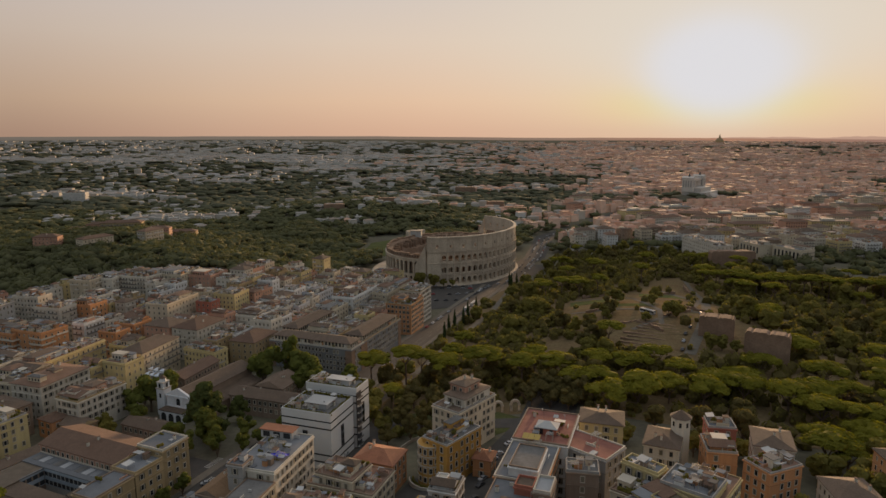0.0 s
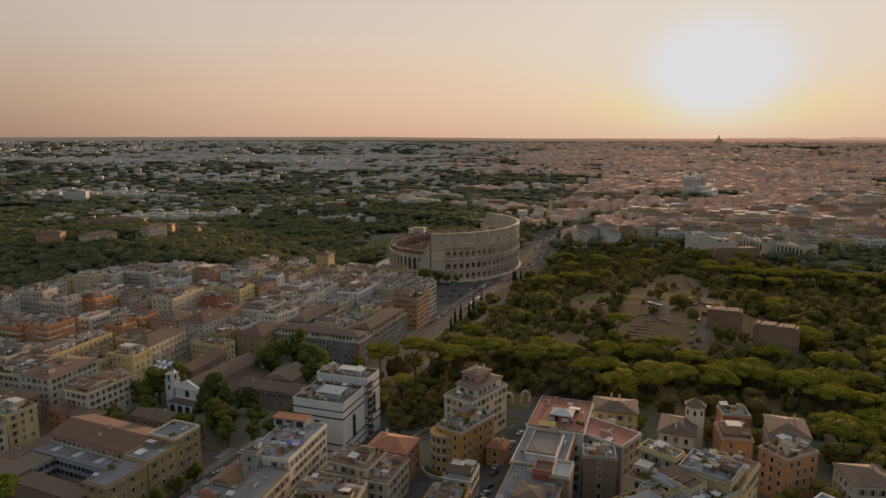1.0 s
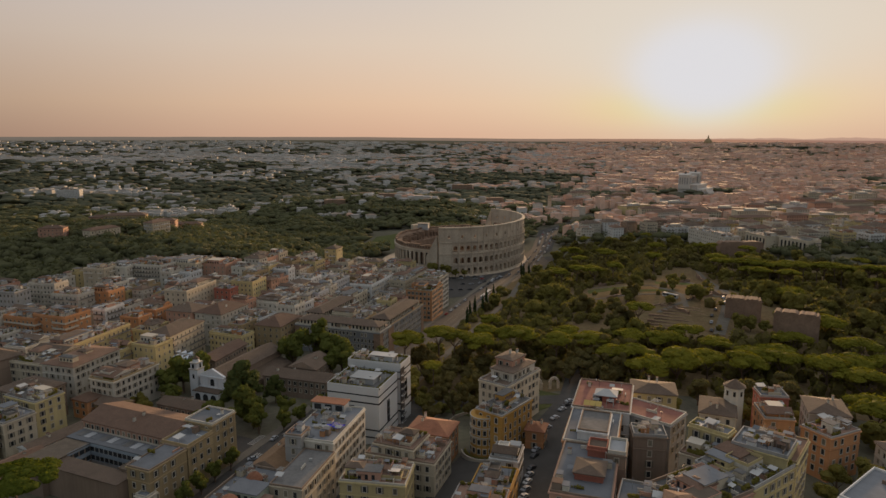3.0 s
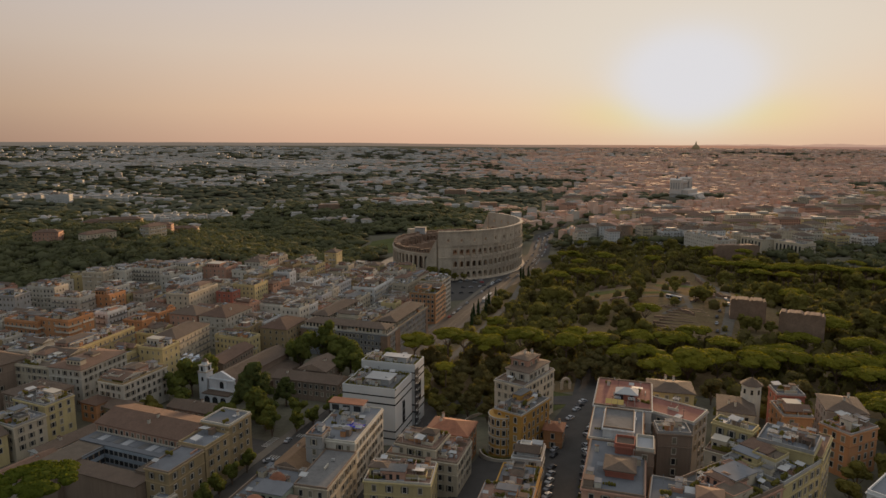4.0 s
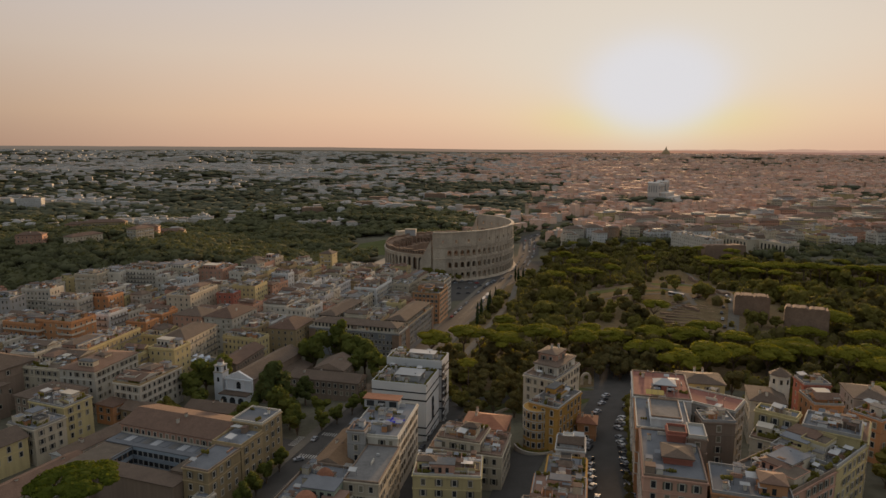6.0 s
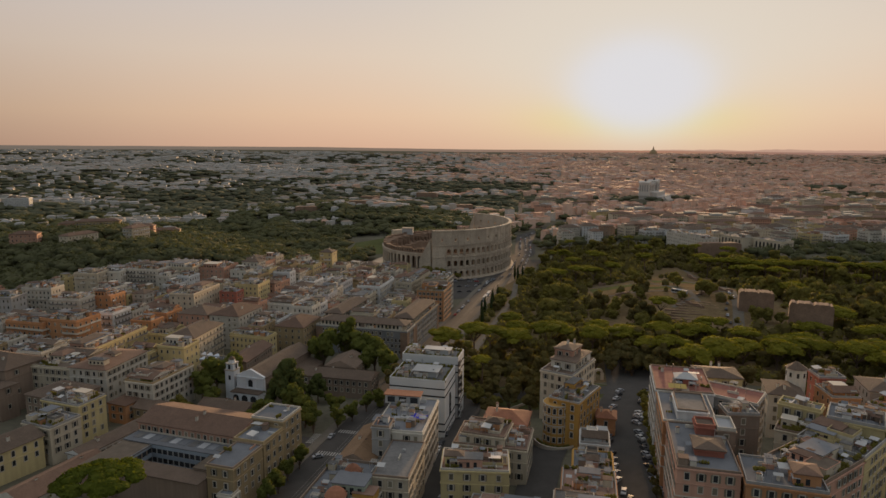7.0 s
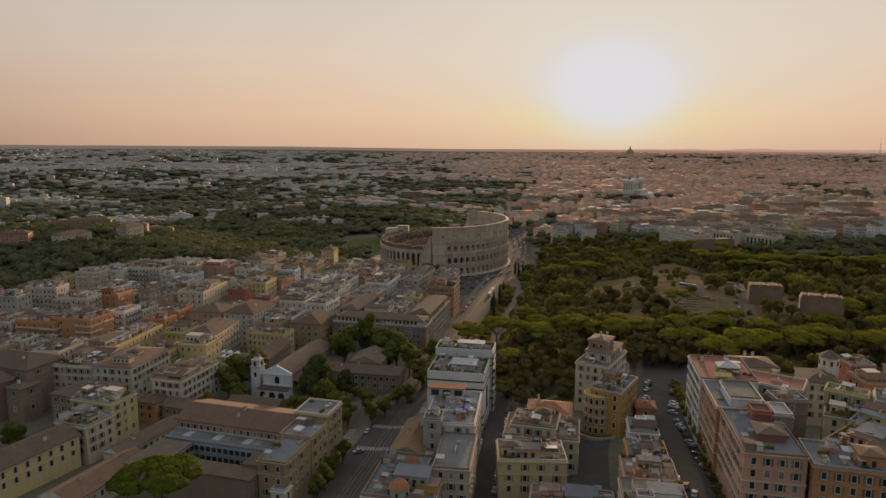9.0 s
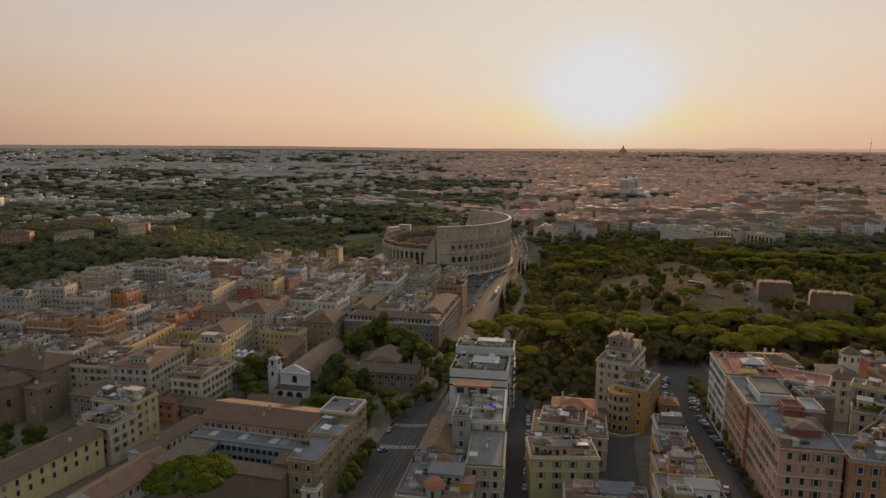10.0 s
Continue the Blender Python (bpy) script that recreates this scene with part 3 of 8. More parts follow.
def roof_mess(ob, w, d, h, rng, count):
    """The small stuff of a lived-in roof: partition walls, huts, roof lights, pergolas, pipes, pots, sheets."""
    me = Mesh()
    for _ in range(count):
        x, y = rng.uniform(-w / 2 + 1.5, w / 2 - 1.5), rng.uniform(-d / 2 + 1.5, d / 2 - 1.5)
        k = rng.random()
        if k < 0.28:
            l, t = rng.uniform(0.8, 2.6), rng.uniform(0.6, 1.4)
            mt = WALLS[rng.choice(("pale", "cream", "pink", "white", "brown"))]
            if rng.random() < 0.5:
                me.box(max(x - l, -w / 2 + 0.4), min(x + l, w / 2 - 0.4), y - 0.12, y + 0.12, h, h + t, mt)
            else:
                me.box(x - 0.12, x + 0.12, max(y - l, -d / 2 + 0.4), min(y + l, d / 2 - 0.4), h, h + t, mt)
        elif k < 0.45:
            a, b, t = rng.uniform(0.7, 1.3), rng.uniform(0.7, 1.3), rng.uniform(1.8, 2.6)
            me.box(x - a, x + a, y - b, y + b, h, h + t, WALLS[rng.choice(("pale", "white", "cream", "brown", "orange"))])
            me.box(x - a - 0.15, x + a + 0.15, y - b - 0.15, y + b + 0.15, h + t, h + t + 0.15, rng.choice((TILE, DECK, DECK_PALE)), True)
        elif k < 0.56:
            a, b = rng.uniform(0.5, 1.2), rng.uniform(0.5, 1.5)
            me.box(x - a, x + a, y - b, y + b, h, h + 0.4, rng.choice((AWNING, DECK_PALE, METAL)))
        elif k < 0.68:
            for i in range(3):
                px, s = x + (i - 1) * 0.7, rng.uniform(0.3, 0.55)
                me.tube((px, y, h), (px, y, h + s), s * 0.6, s * 0.9, LEAF, 6)
                me.tube((px, y, h + s), (px + 0.1, y, h + 2.1 * s), s, s * 0.2, LEAF, 6)
        elif k < 0.78:
            a, b = rng.uniform(1.0, 1.4), rng.uniform(0.8, 1.3)
            for sx in (-a, a):
                for sy in (-b, b):
                    me.box(x + sx - 0.06, x + sx + 0.06, y + sy - 0.06, y + sy + 0.06, h, h + 2.2, TRIM)
            for i in range(5):
                me.box(x - a, x + a, y - b + i * b / 2 - 0.08, y - b + i * b / 2 + 0.08, h + 2.2, h + 2.3, rng.choice((TRIM, AWNING)), True)
        elif k < 0.9:
            t, mt = rng.uniform(1.6, 3.6), rng.choice((METAL, METAL, DARK))
            me.tube((x, y, h), (x, y, h + t), 0.07, 0.06, mt, 5, True)
            for q in range(rng.choice((0, 2, 3))):
                me.box(x - 0.55 + 0.12 * q, x + 0.55 - 0.12 * q, y - 0.03, y + 0.03, h + t - 0.2 - 0.3 * q, h + t - 0.14 - 0.3 * q, mt, True)
        else:
            a, b = rng.uniform(0.8, 1.3), rng.uniform(0.5, 1.1)
            me.face([(x - a, y - b, h + 1.9), (x + a, y - b, h + 1.9), (x + a, y + b, h + 2.3), (x - a, y + b, h + 2.3)], rng.choice((AWNING, AWNING, DECK_PALE, TILE)))
            for sx in (-a, a):
                me.box(x + sx - 0.04, x + sx + 0.04, y - 0.04, y + 0.04, h, h + 2.1, METAL)
    if me.f:
        part("roof_clutter", me, ob, "small rooftop sheds, walls, pots and pipes", kind="stuff")


def house(nr, wid, dep, ang, top, wall, roof="flat", near=False, label="", deck=None, style="shutter", gap=3.0, storey=3.5, seed=0, name="apartment_house", rise=0.22, pent=1, group="", trim=None, clutter=6, floor=None, mess=None, street=False):
    """A house from its front right corner: width to the left, depth along the direction ang; its eaves are at height top."""
    rng = random.Random(seed * 77 + int(nr[0] * 3 + nr[1] * 7))
    a = radians(ang)
    ux, uy = math.sin(a), -math.cos(a)
    cx, cy = nr[0] - ux * wid / 2 + math.cos(a) * dep / 2, nr[1] - uy * wid / 2 + math.sin(a) * dep / 2
    z0 = ground(cx, cy) if floor is None else floor
    h = top - z0
    FOOT.append((cx, cy, wid / 2, dep / 2, ux, uy))
    words = {"flat": "a flat roof terrace", "hip": "a brown tiled hip roof", "gable": "a brown tiled gable roof", "mix": "a part tiled, part terraced roof"}[roof]
    ob = thing(name, pose(cx, cy, z0, 0, 0, ang - 90), label or f"{wall} town house with {words}", "house", group)
    w, d = wid, dep
    trim = trim or WALLS[wall]
    me = Mesh()
    me.box(-w / 2, w / 2, -d / 2, d / 2, -7, h, WALLS[wall])
    part("wall", me, ob)
    me = Mesh()
    me.ring(-w / 2 - 0.35, w / 2 + 0.35, -d / 2 - 0.35, d / 2 + 0.35, h - 0.55, h - 0.1, 0.36, trim)
    part("cornice", me, ob)
    if near:
        me = Mesh()
        me.ring(-w / 2 - 0.14, w / 2 + 0.14, -d / 2 - 0.14, d / 2 + 0.14, h - 4.6, h - 4.25, 0.15, trim)
        part("string_course", me, ob)
        for k in range(1, 4 if street else 1):
            me = Mesh()
            me.ring(-w / 2 - 0.22, w / 2 + 0.22, -d / 2 - 0.22, d / 2 + 0.22, h - 4.6 - 3.5 * k, h - 4.3 - 3.5 * k, 0.23, TRIM)
            part("string_course", me, ob, "pale stone band")
    if roof in ("hip", "gable"):
        me = Mesh()
        me.hip(-w / 2, w / 2, -d / 2, d / 2, h + 0.2, rise * min(w, d), deck or rng.choice((TILE, TILE_DARK, TILE_DARK)), roof == "gable", WALLS[wall])
        part("roof", me, ob, "weathered clay tile roof")
        if near and w > 14.5 and d > 20:
            up = rise * min(w, d) + 0.2
            for i in range(int(d / 9)):
                py = -d / 2 + 6 + i * 9 + rng.uniform(-2, 2)
                if py > d / 2 - 5:
                    continue
                lift = rng.uniform(0.2, 1.4)
                pw, pd, px = rng.uniform(2, 4.2), rng.uniform(1.6, 3.4), rng.uniform(-0.18, 0.18) * w
                me = Mesh()
                me.box(px - pw, px + pw, py - pd, py + pd, h + 0.3, h + up + lift, WALLS[rng.choice((wall, "pale", "cream", "white"))])
                for k in range(int(pw)):
                    me.box(px - pw + 0.6 + k * 2, px - pw + 1.5 + k * 2, py - pd - 0.05, py - pd, h + up - 1.2, h + up - 0.1, PANE, True)
                attic = part("attic_room", me, ob, "small attic room breaking through the tiles")
                me = Mesh()
                me.hip(px - pw, px + pw, py - pd, py + pd, h + up + lift, 0.7, rng.choice((TILE, TILE_DARK, DECK)), over=0.25)
                part("roof", me, attic)
        for _ in range(clutter // 3 if near else 1):
            part("chimney", CHIMNEY, ob, m=pose(rng.uniform(-w / 3, w / 3), rng.uniform(-d / 3, d / 3), h + 0.12 * min(w, d)))
    else:
        me = Mesh()
        me.ring(-w / 2, w / 2, -d / 2, d / 2, h, h + rng.choice((0.6, 0.8, 1.0)), 0.3, WALLS[rng.choice((wall, "tan", "pale", "grey", "brown"))] if near else WALLS[wall])
        part("parapet", me, ob)
        me = Mesh()
        me.box(-w / 2 + 0.3, w / 2 - 0.3, -d / 2 + 0.3, d / 2 - 0.3, h, h + 0.12, deck or rng.choice((DECK, DECK, DECK_RED, DECK_PALE)))
        part("roof", me, ob, "worn roof terrace")
        if roof == "mix":
            me = Mesh()
            k = rng.choice((-1, 1))
            me.hip(*((-w / 2 + 1, w / 2 - 1, 0.5, d / 2 - 1) if k > 0 else (-w / 2 + 1, w / 2 - 1, -d / 2 + 1, -0.5)), h + 1.9, 1.6, rng.choice((TILE, TILE_DARK)), True, WALLS[wall])
            me.box(-w / 2 + 1.2, w / 2 - 1.2, *((0.8, d / 2 - 1.2) if k > 0 else (-d / 2 + 1.2, -0.8)), h + 0.1, h + 1.8, WALLS[wall])
            part("attic", me, ob, "low tiled attic storey")
        for i in range(pent):
            pw, pd = w * rng.uniform(0.25, 0.5), d * rng.uniform(0.22, 0.42)
            px, py = rng.uniform(-1, 1) * (w - pw - 2) / 2, rng.uniform(-1, 1) * (d - pd - 2) / 2
            ph = rng.uniform(2.4, 3.4)
            me = Mesh()
            mat = WALLS[rng.choice((wall, wall, "pale", "cream", "pink"))]
            me.box(px - pw / 2, px + pw / 2, py - pd / 2, py + pd / 2, h + 0.1, h + ph, mat)
            top_me = Mesh()
            if rng.random() < 0.4:
                top_me.hip(px - pw / 2, px + pw / 2, py - pd / 2, py + pd / 2, h + ph + 0.1, 0.9, rng.choice((TILE, TILE_DARK)), over=0.3)
            else:
                top_me.box(px - pw / 2 - 0.2, px + pw / 2 + 0.2, py - pd / 2 - 0.2, py + pd / 2 + 0.2, h + ph, h + ph + 0.2, rng.choice((DECK, DECK_PALE, TRIM)), True)
            for k in range(int(pw / 2.2)):
                x = px - pw / 2 + 1.1 + k * 2.2
                me.box(x - 0.5, x + 0.5, py - pd / 2 - 0.04, py - pd / 2, h + 0.4, h + 2.1, PANE, True)
            part("roof", top_me, part("penthouse", me, ob, "small rooftop room"))
        if near and pent and not mess:
            for i in range(int(w * d / 90)):
                pw, pd = w * rng.uniform(0.18, 0.42), d * rng.uniform(0.15, 0.4)
                px, py = rng.uniform(-1, 1) * (w - pw - 0.8) / 2, rng.uniform(-1, 1) * (d - pd - 0.8) / 2
                ph = rng.choice((0.5, 0.8, 1.3, 2.3, 2.7)) + 0.02 * i
                me = Mesh()
                me.box(px - pw / 2, px + pw / 2, py - pd / 2, py + pd / 2, h + 0.1, h + ph, WALLS[rng.choice((wall, "cream", "pale", "tan", "pink", "orange"))])
                me.box(px - pw / 2 + 0.15, px + pw / 2 - 0.15, py - pd / 2 + 0.15, py + pd / 2 - 0.15, h + ph, h + ph + 0.06, rng.choice((DECK, DECK_RED, DECK_BROWN, DECK_PALE)), True)
                terrace = part("raised_terrace", me, ob)
                me = Mesh()
                me.ring(px - pw / 2, px + pw / 2, py - pd / 2, py + pd / 2, h + ph, h + ph + rng.choice((0.25, 0.9)), 0.14, WALLS[wall] if rng.random() < 0.6 else RAIL)
                part("parapet", me, terrace)
            for i in range(max(2, clutter // 3)):
                turn, length, off = rng.choice(sides(w, d))
                part("hedge", HEDGE[rng.randrange(3)], ob, "leafy row of terrace plants", pose(0, 0, 0, 0, 0, turn) @ pose(rng.uniform(-0.5, 0.5) * max(0, length - 4.5), -off + 1.0, h + 0.12))
        if near:
            on_roof(ob, w, d, h + 0.12, rng, clutter)
        roof_mess(ob, w, d, h + 0.12, rng, int(w * d / (mess or (8 if near else 6))))
    # windows, storey by storey
    if not near:
        gap, storey = gap * rng.uniform(0.85, 1.25), storey * rng.uniform(0.92, 1.1)
    rows = max(2, int((h - 1.2) / storey))
    joined = Mesh()
    ledges = 0.0 if near or roof == "gable" else rng.choice((0.0, 0.0, 0.3, 0.6, 0.9))
    rail = WALLS[rng.choice((wall, "pale", "white", "cream"))] if ledges < 0.8 else RAIL
    for turn, length, off in sides(w, d):
        cols = max(1, int((length - 1.6) / gap))
        rot = pose(0, 0, 0, 0, 0, turn)
        world_turn = (ang - 90 + turn) % 360
        front = near and (world_turn < 75 or world_turn > (240 if street else 285))
        for i in range(cols):
            x = (i + 0.5 - cols / 2) * (length - 1.6) / cols
            for r in range(rows):
                z = h - 3.1 - r * storey
                if z < 0.4 or rng.random() < 0.04:
                    continue
                if front:
                    kind = rng.choice((style, style, "plain", "closed"))
                    part("window", WINDOWS[kind], ob, m=rot @ pose(x, -off, z))
                else:
                    p = [rot @ Vector(q) for q in ((x - 0.48, -off - 0.06, z), (x + 0.48, -off - 0.06, z), (x + 0.48, -off - 0.06, z + 1.6), (x - 0.48, -off - 0.06, z + 1.6))]
                    q = [rot @ Vector(q) for q in ((x - 0.6, -off, z - 0.1), (x + 0.6, -off, z - 0.1), (x + 0.6, -off, z + 1.72), (x - 0.6, -off, z + 1.72))]
                    mt = PANE if rng.random() < 0.5 else SHUTTER
                    joined.face(p, mt)
                    for s in range(4):
                        joined.face([q[s], q[(s + 1) % 4], p[(s + 1) % 4], p[s]], TRIM)
                    if (world_turn < 100 or world_turn > 260) and r < rows - 1 and rng.random() < ledges:
                        half = (length - 1.6) / cols * 0.46
                        for y0, y1, z0, z1, mt in ((-1.15, 0.0, -0.35, -0.2, TRIM), (-1.15, -1.05, -0.2, 0.7, rail)):
                            a0, a1 = rot @ Vector((x - half, y0 - off, z + z0)), rot @ Vector((x + half, y1 - off, z + z1))
                            joined.box(min(a0.x, a1.x), max(a0.x, a1.x), min(a0.y, a1.y), max(a0.y, a1.y), a0.z, a1.z, mt, True)
    if joined.f:
        part("glazing", joined, ob, "rows of small windows with narrow balconies" if ledges else "rows of small dark windows", kind="stuff")
    return ob


# houses near the camera
house((-194.5, 298.5), 19, 29, 72, 35.5, "pale", "hip", True, "beige palazzo with dark windows and a tiled hip roof", deck=TILE, rise=0.13)
house((-213, 305), 21, 25, 72, 34.5, "cream", "mix", True, "cream palazzo wing with a part tiled roof terrace", deck=DECK_BROWN, clutter=10, pent=2)
house((-171, 288), 15, 27, 67, 32, "pale", "mix", True, "pale cream house with green shutters and a tiled attic", deck=DECK_BROWN, clutter=6, pent=1)
house((-190, 260), 20, 13, 64, 34, "yellow", "flat", True, "pale yellow balconied house with a planted roof terrace", clutter=10)
house((-202, 274), 22, 18, 64, 31, "brown", "hip", True, "brown house with a low old tiled roof", deck=TILE_DARK, rise=0.18)
house((-194, 245), 15, 13, 62, 31.5, "cream", "flat", True, "cream house with a blue-grey roof light", deck=DECK_PALE)
house((-222, 199), 14, 52, 60, 29.5, "yellow", "gable", True, "long yellow house with arched windows and dark tiles", deck=TILE_DARK, style="arch", gap=4.2, rise=0.22)
house((-184, 205), 13, 32, 62, 24, "pale", "gable", True, "low pale house with patched red tile roof", deck=TILE)
house((-181, 240), 8, 32, 62, 22.5, "white", "gable", True, "low whitewashed house row with brown tiles", deck=TILE_DARK)
house((-167, 279), 13, 10, 64, 23, "tan", "gable", True, "small tan house with old brown tiles", deck=TILE_DARK, clutter=2)
house((-181, 283), 10, 9, 64, 24.5, "orange", "hip", True, "small orange house with a tiled hip roof", deck=TILE, rise=0.16, clutter=2)
# courtyard building
house((-119, 203), 10, 17, 67, 33.6, "tan", "flat", True, "yellow corner wing of the courtyard building", deck=DECK_PALE, clutter=1, pent=0, mess=70, gap=3.4, storey=4.2)
house((-119.4, 200.4), 5, 4.4, 67, 25.5, "pale", "flat", True, "white lean-to against the courtyard building", deck=DECK_PALE, clutter=0, pent=0, gap=9)
house((-112, 219), 12, 13, 67, 34, "tan", "flat", True, "yellow middle wing of the courtyard building", deck=DECK_PALE, clutter=2, pent=0, mess=70, gap=3.4, storey=4.2)
house((-107, 231), 13, 13, 67, 36.8, "tan", "flat", True, "taller yellow end wing of the courtyard building", deck=DECK_PALE, clutter=2, pent=0, mess=70, gap=3.4, storey=4.2)
house((-122.9, 227.3), 43, 19, 66, 33.3, "pink", "gable", True, "long pink wing with a red tiled roof", deck=TILE, gap=2.6, rise=0.15)


def court():
    """The gallery round the sunken court: a patched roof ring, glazed inner walls in two storeys, a paved floor."""
    base = ground(-144, 223)
    ob = thing("courtyard_gallery", pose(-144, 223, base, 0, 0, -24), "grey gallery with window rows round a sunken court", "building")
    FOOT.append((-144, 223, 24, 14, math.sin(radians(66)), -math.cos(radians(66))))
    h, px, py = 30 - base, 12.9, 4.8
    strips = (("back", -25, 20.5, py, 12.4, h, DECK_PALE), ("left", -25, -px, -15, py, h - 0.5, DECK_BROWN), ("front", -px, 20.5, -12.5, -py, h - 1.2, TILE_DARK), ("right", px, 20.5, -py, py, h - 0.3, DECK_BROWN))
    for side, x0, x1, y0, y1, top, mat in strips:
        me = Mesh()
        me.box(x0 + 0.02, x1 - 0.02, y0 + 0.02, y1 - 0.02, -6, top - 0.3, WALLS["grey" if side == "back" else "brown"])
        wing = part("wing", me, ob)
        me = Mesh()
        me.box(x0 - 0.25, x1 + 0.25, y0 - 0.25, y1 + 0.25, top - 0.3, top, mat, True)
        part("roof", me, wing, "patched low roof")
    for k in range(11):
        me = Mesh()
        me.box(-23 + k * 4, -20.2 + k * 4, 7.0, 11.2, h, h + 0.12, (DECK, METAL, DECK_PALE)[k % 3])
        part("roof_panel", me, ob, "grey glazed roof panel")
    me = Mesh()
    me.box(-25, 20, 12.0, 12.35, h, h + 0.5, TRIM)
    part("gutter", me, ob, "pale gutter along the pink wing")
    for z in (h - 3.4, h - 6.8):
        for turn, half, off in ((0, px, py), (90, py, px), (270, py, px)):
            n = int(2 * half / 2.3)
            for k in range(n):
                x = (k + 0.5 - n / 2) * 2 * half / n
                me = Mesh()
                me.box(x - 0.85, x + 0.85, off - 0.12, off - 0.02, z, z + 1.7, PANE, True)
                me.box(x - 0.95, x + 0.95, off - 0.2, off - 0.02, z - 0.25, z, WINDOW_BLUE, True)
                part("window", me, ob, "", pose(0, 0, 0, 0, 0, turn))
            me = Mesh()
            me.box(-half, half, off - 0.1, off - 0.02, z + 1.75, z + 3.1, WINDOW_BLUE, True)
            part("spandrel", me, ob, "blue-grey panel band", pose(0, 0, 0, 0, 0, turn))
    me = Mesh()
    me.box(-px, px, -py, py, h - 12.5, h - 12.0, PAVING)
    part("court_floor", me, ob, "paved floor of the sunken court")


WINDOW_BLUE = surface("blue_grey_panel", (0.23, 0.27, 0.31), 0.7, bump=0)
court()
# along the tram street
def on_top(ob, name, mesh, x, y, z, turn, label):
    """A fixed part of a house, placed by the plan."""
    part(name, mesh, ob, label, ob.matrix_basis.inverted() @ pose(x, y, z, 0, 0, turn))


house((-64, 182), 11, 24, 74, 38.5, "cream", "flat", True, "narrow beige house with a long grey roof", deck=DECK, pent=0, clutter=1, mess=90)
house((-75, 203), 12, 27, 71, 33, "brown", "gable", True, "long hall with a worn brown tiled roof", deck=TILE_RUST, rise=0.26)
house((-69, 207), 6, 7, 74, 43.5, "grey", "flat", True, "grey lift tower on the long house", deck=DECK_PALE, pent=0, clutter=1)
tall = house((-58, 206), 17, 29, 74, 41.5, "pale", "flat", True, "tall cream house with a rooftop loggia and blue sheet", deck=DECK_PALE, clutter=8, pent=0, mess=16)


def loggia():
    me = Mesh()
    me.box(-6.5, 6.5, -2.2, 2.2, 0, 3.2, AWNING)
    me.box(-7, 7, -2.8, 2.8, 3.2, 3.5, TILE_RED, True)
    for i in range(3):
        me.box(-5.6 + i * 4.3, -2.8 + i * 4.3, -2.25, -2.2, 0.5, 2.6, PANE, True)
    on_top(tall, "loggia", me, -63, 234, 41.6, -16, "white rooftop loggia with an orange roof")
    me = Mesh()
    n = 7
    zs = [[0.7 * math.sin(i * 1.1 + j) * 0.5 + 1.2 for j in range(n)] for i in range(n)]
    for i in range(n - 1):
        for j in range(n - 1):
            me.face([(i - 3, j * 0.6 - 2, zs[i][j]), (i - 2, j * 0.6 - 2, zs[i + 1][j]), (i - 2, j * 0.6 - 1.4, zs[i + 1][j + 1]), (i - 3, j * 0.6 - 1.4, zs[i][j + 1])], BLUE)
    on_top(tall, "tarpaulin", me, -58.5, 217, 41.8, -16, "crumpled bright blue sheet")
    me = Mesh()
    me.box(-4, 4, -2.5, 2.5, 0, 4.5, AWNING)
    me.box(-4.3, 4.3, -2.8, 2.8, 4.5, 4.7, DECK_PALE, True)
    on_top(tall, "stair_head", me, -70, 222, 36, -16, "pale boxy stair head")


loggia()
chapel = house((-76, 173), 21, 27, 71, 34, "pale", "flat", True, "old chapel-like house with a patched grey roof and small domes", deck=DECK_PALE, pent=0, clutter=5, mess=11)


def chapel_domes():
    """Two round turrets with tiled domes and a pale green upper storey."""
    for x, y, r, z in ((-80.5, 190, 2.5, 36.5), (-85, 178.5, 3.0, 35.5)):
        me = Mesh()
        me.tube((0, 0, 34 - z - 0.5), (0, 0, 1.2), r, r, GREENISH, 12)
        for k in range(6):
            a = k * math.pi / 3
            me.tube((r * math.cos(a), r * math.sin(a), -1.2), (r * math.cos(a), r * math.sin(a), 0.8), 0.4, 0.4, PANE, 5)
        on_top(chapel, "turret", me, x, y, z, 10, "round pale green turret")
        me = Mesh()
        for (r0, z0), (r1, z1) in zip([(r + 0.3, 1.2), (r * 0.9, 2.2), (r * 0.6, 3.1), (r * 0.25, 3.6)], [(r * 0.9, 2.2), (r * 0.6, 3.1), (r * 0.25, 3.6), (0.05, 3.9)]):
            me.tube((0, 0, z0), (0, 0, z1), r0, r1, TILE_RED, 14)
        on_top(chapel, "dome", me, x, y, z, 0, "orange tiled dome")
    me = Mesh()
    me.box(-5, 5, -3.5, 3.5, -1, 3.4, GREENISH)
    me.box(-5.3, 5.3, -3.8, 3.8, 3.4, 3.7, DECK_PALE, True)
    for k in range(4):
        me.box(-4.2 + k * 2.4, -3 + k * 2.4, -3.56, -3.5, 0.4, 2.6, PANE, True)
    on_top(chapel, "upper_storey", me, -80.5, 184, 35, -19, "pale green upper storey with dark windows")
    me = Mesh()
    me.box(-3.2, 3.2, -2.5, 2.5, -1, 1.6, WALLS["ochre"])
    me.box(-3.4, 3.4, -2.7, 2.7, 1.6, 1.8, DECK_RED, True)
    on_top(chapel, "annex", me, -76.5, 180.5, 35, -19, "ochre roof annex")


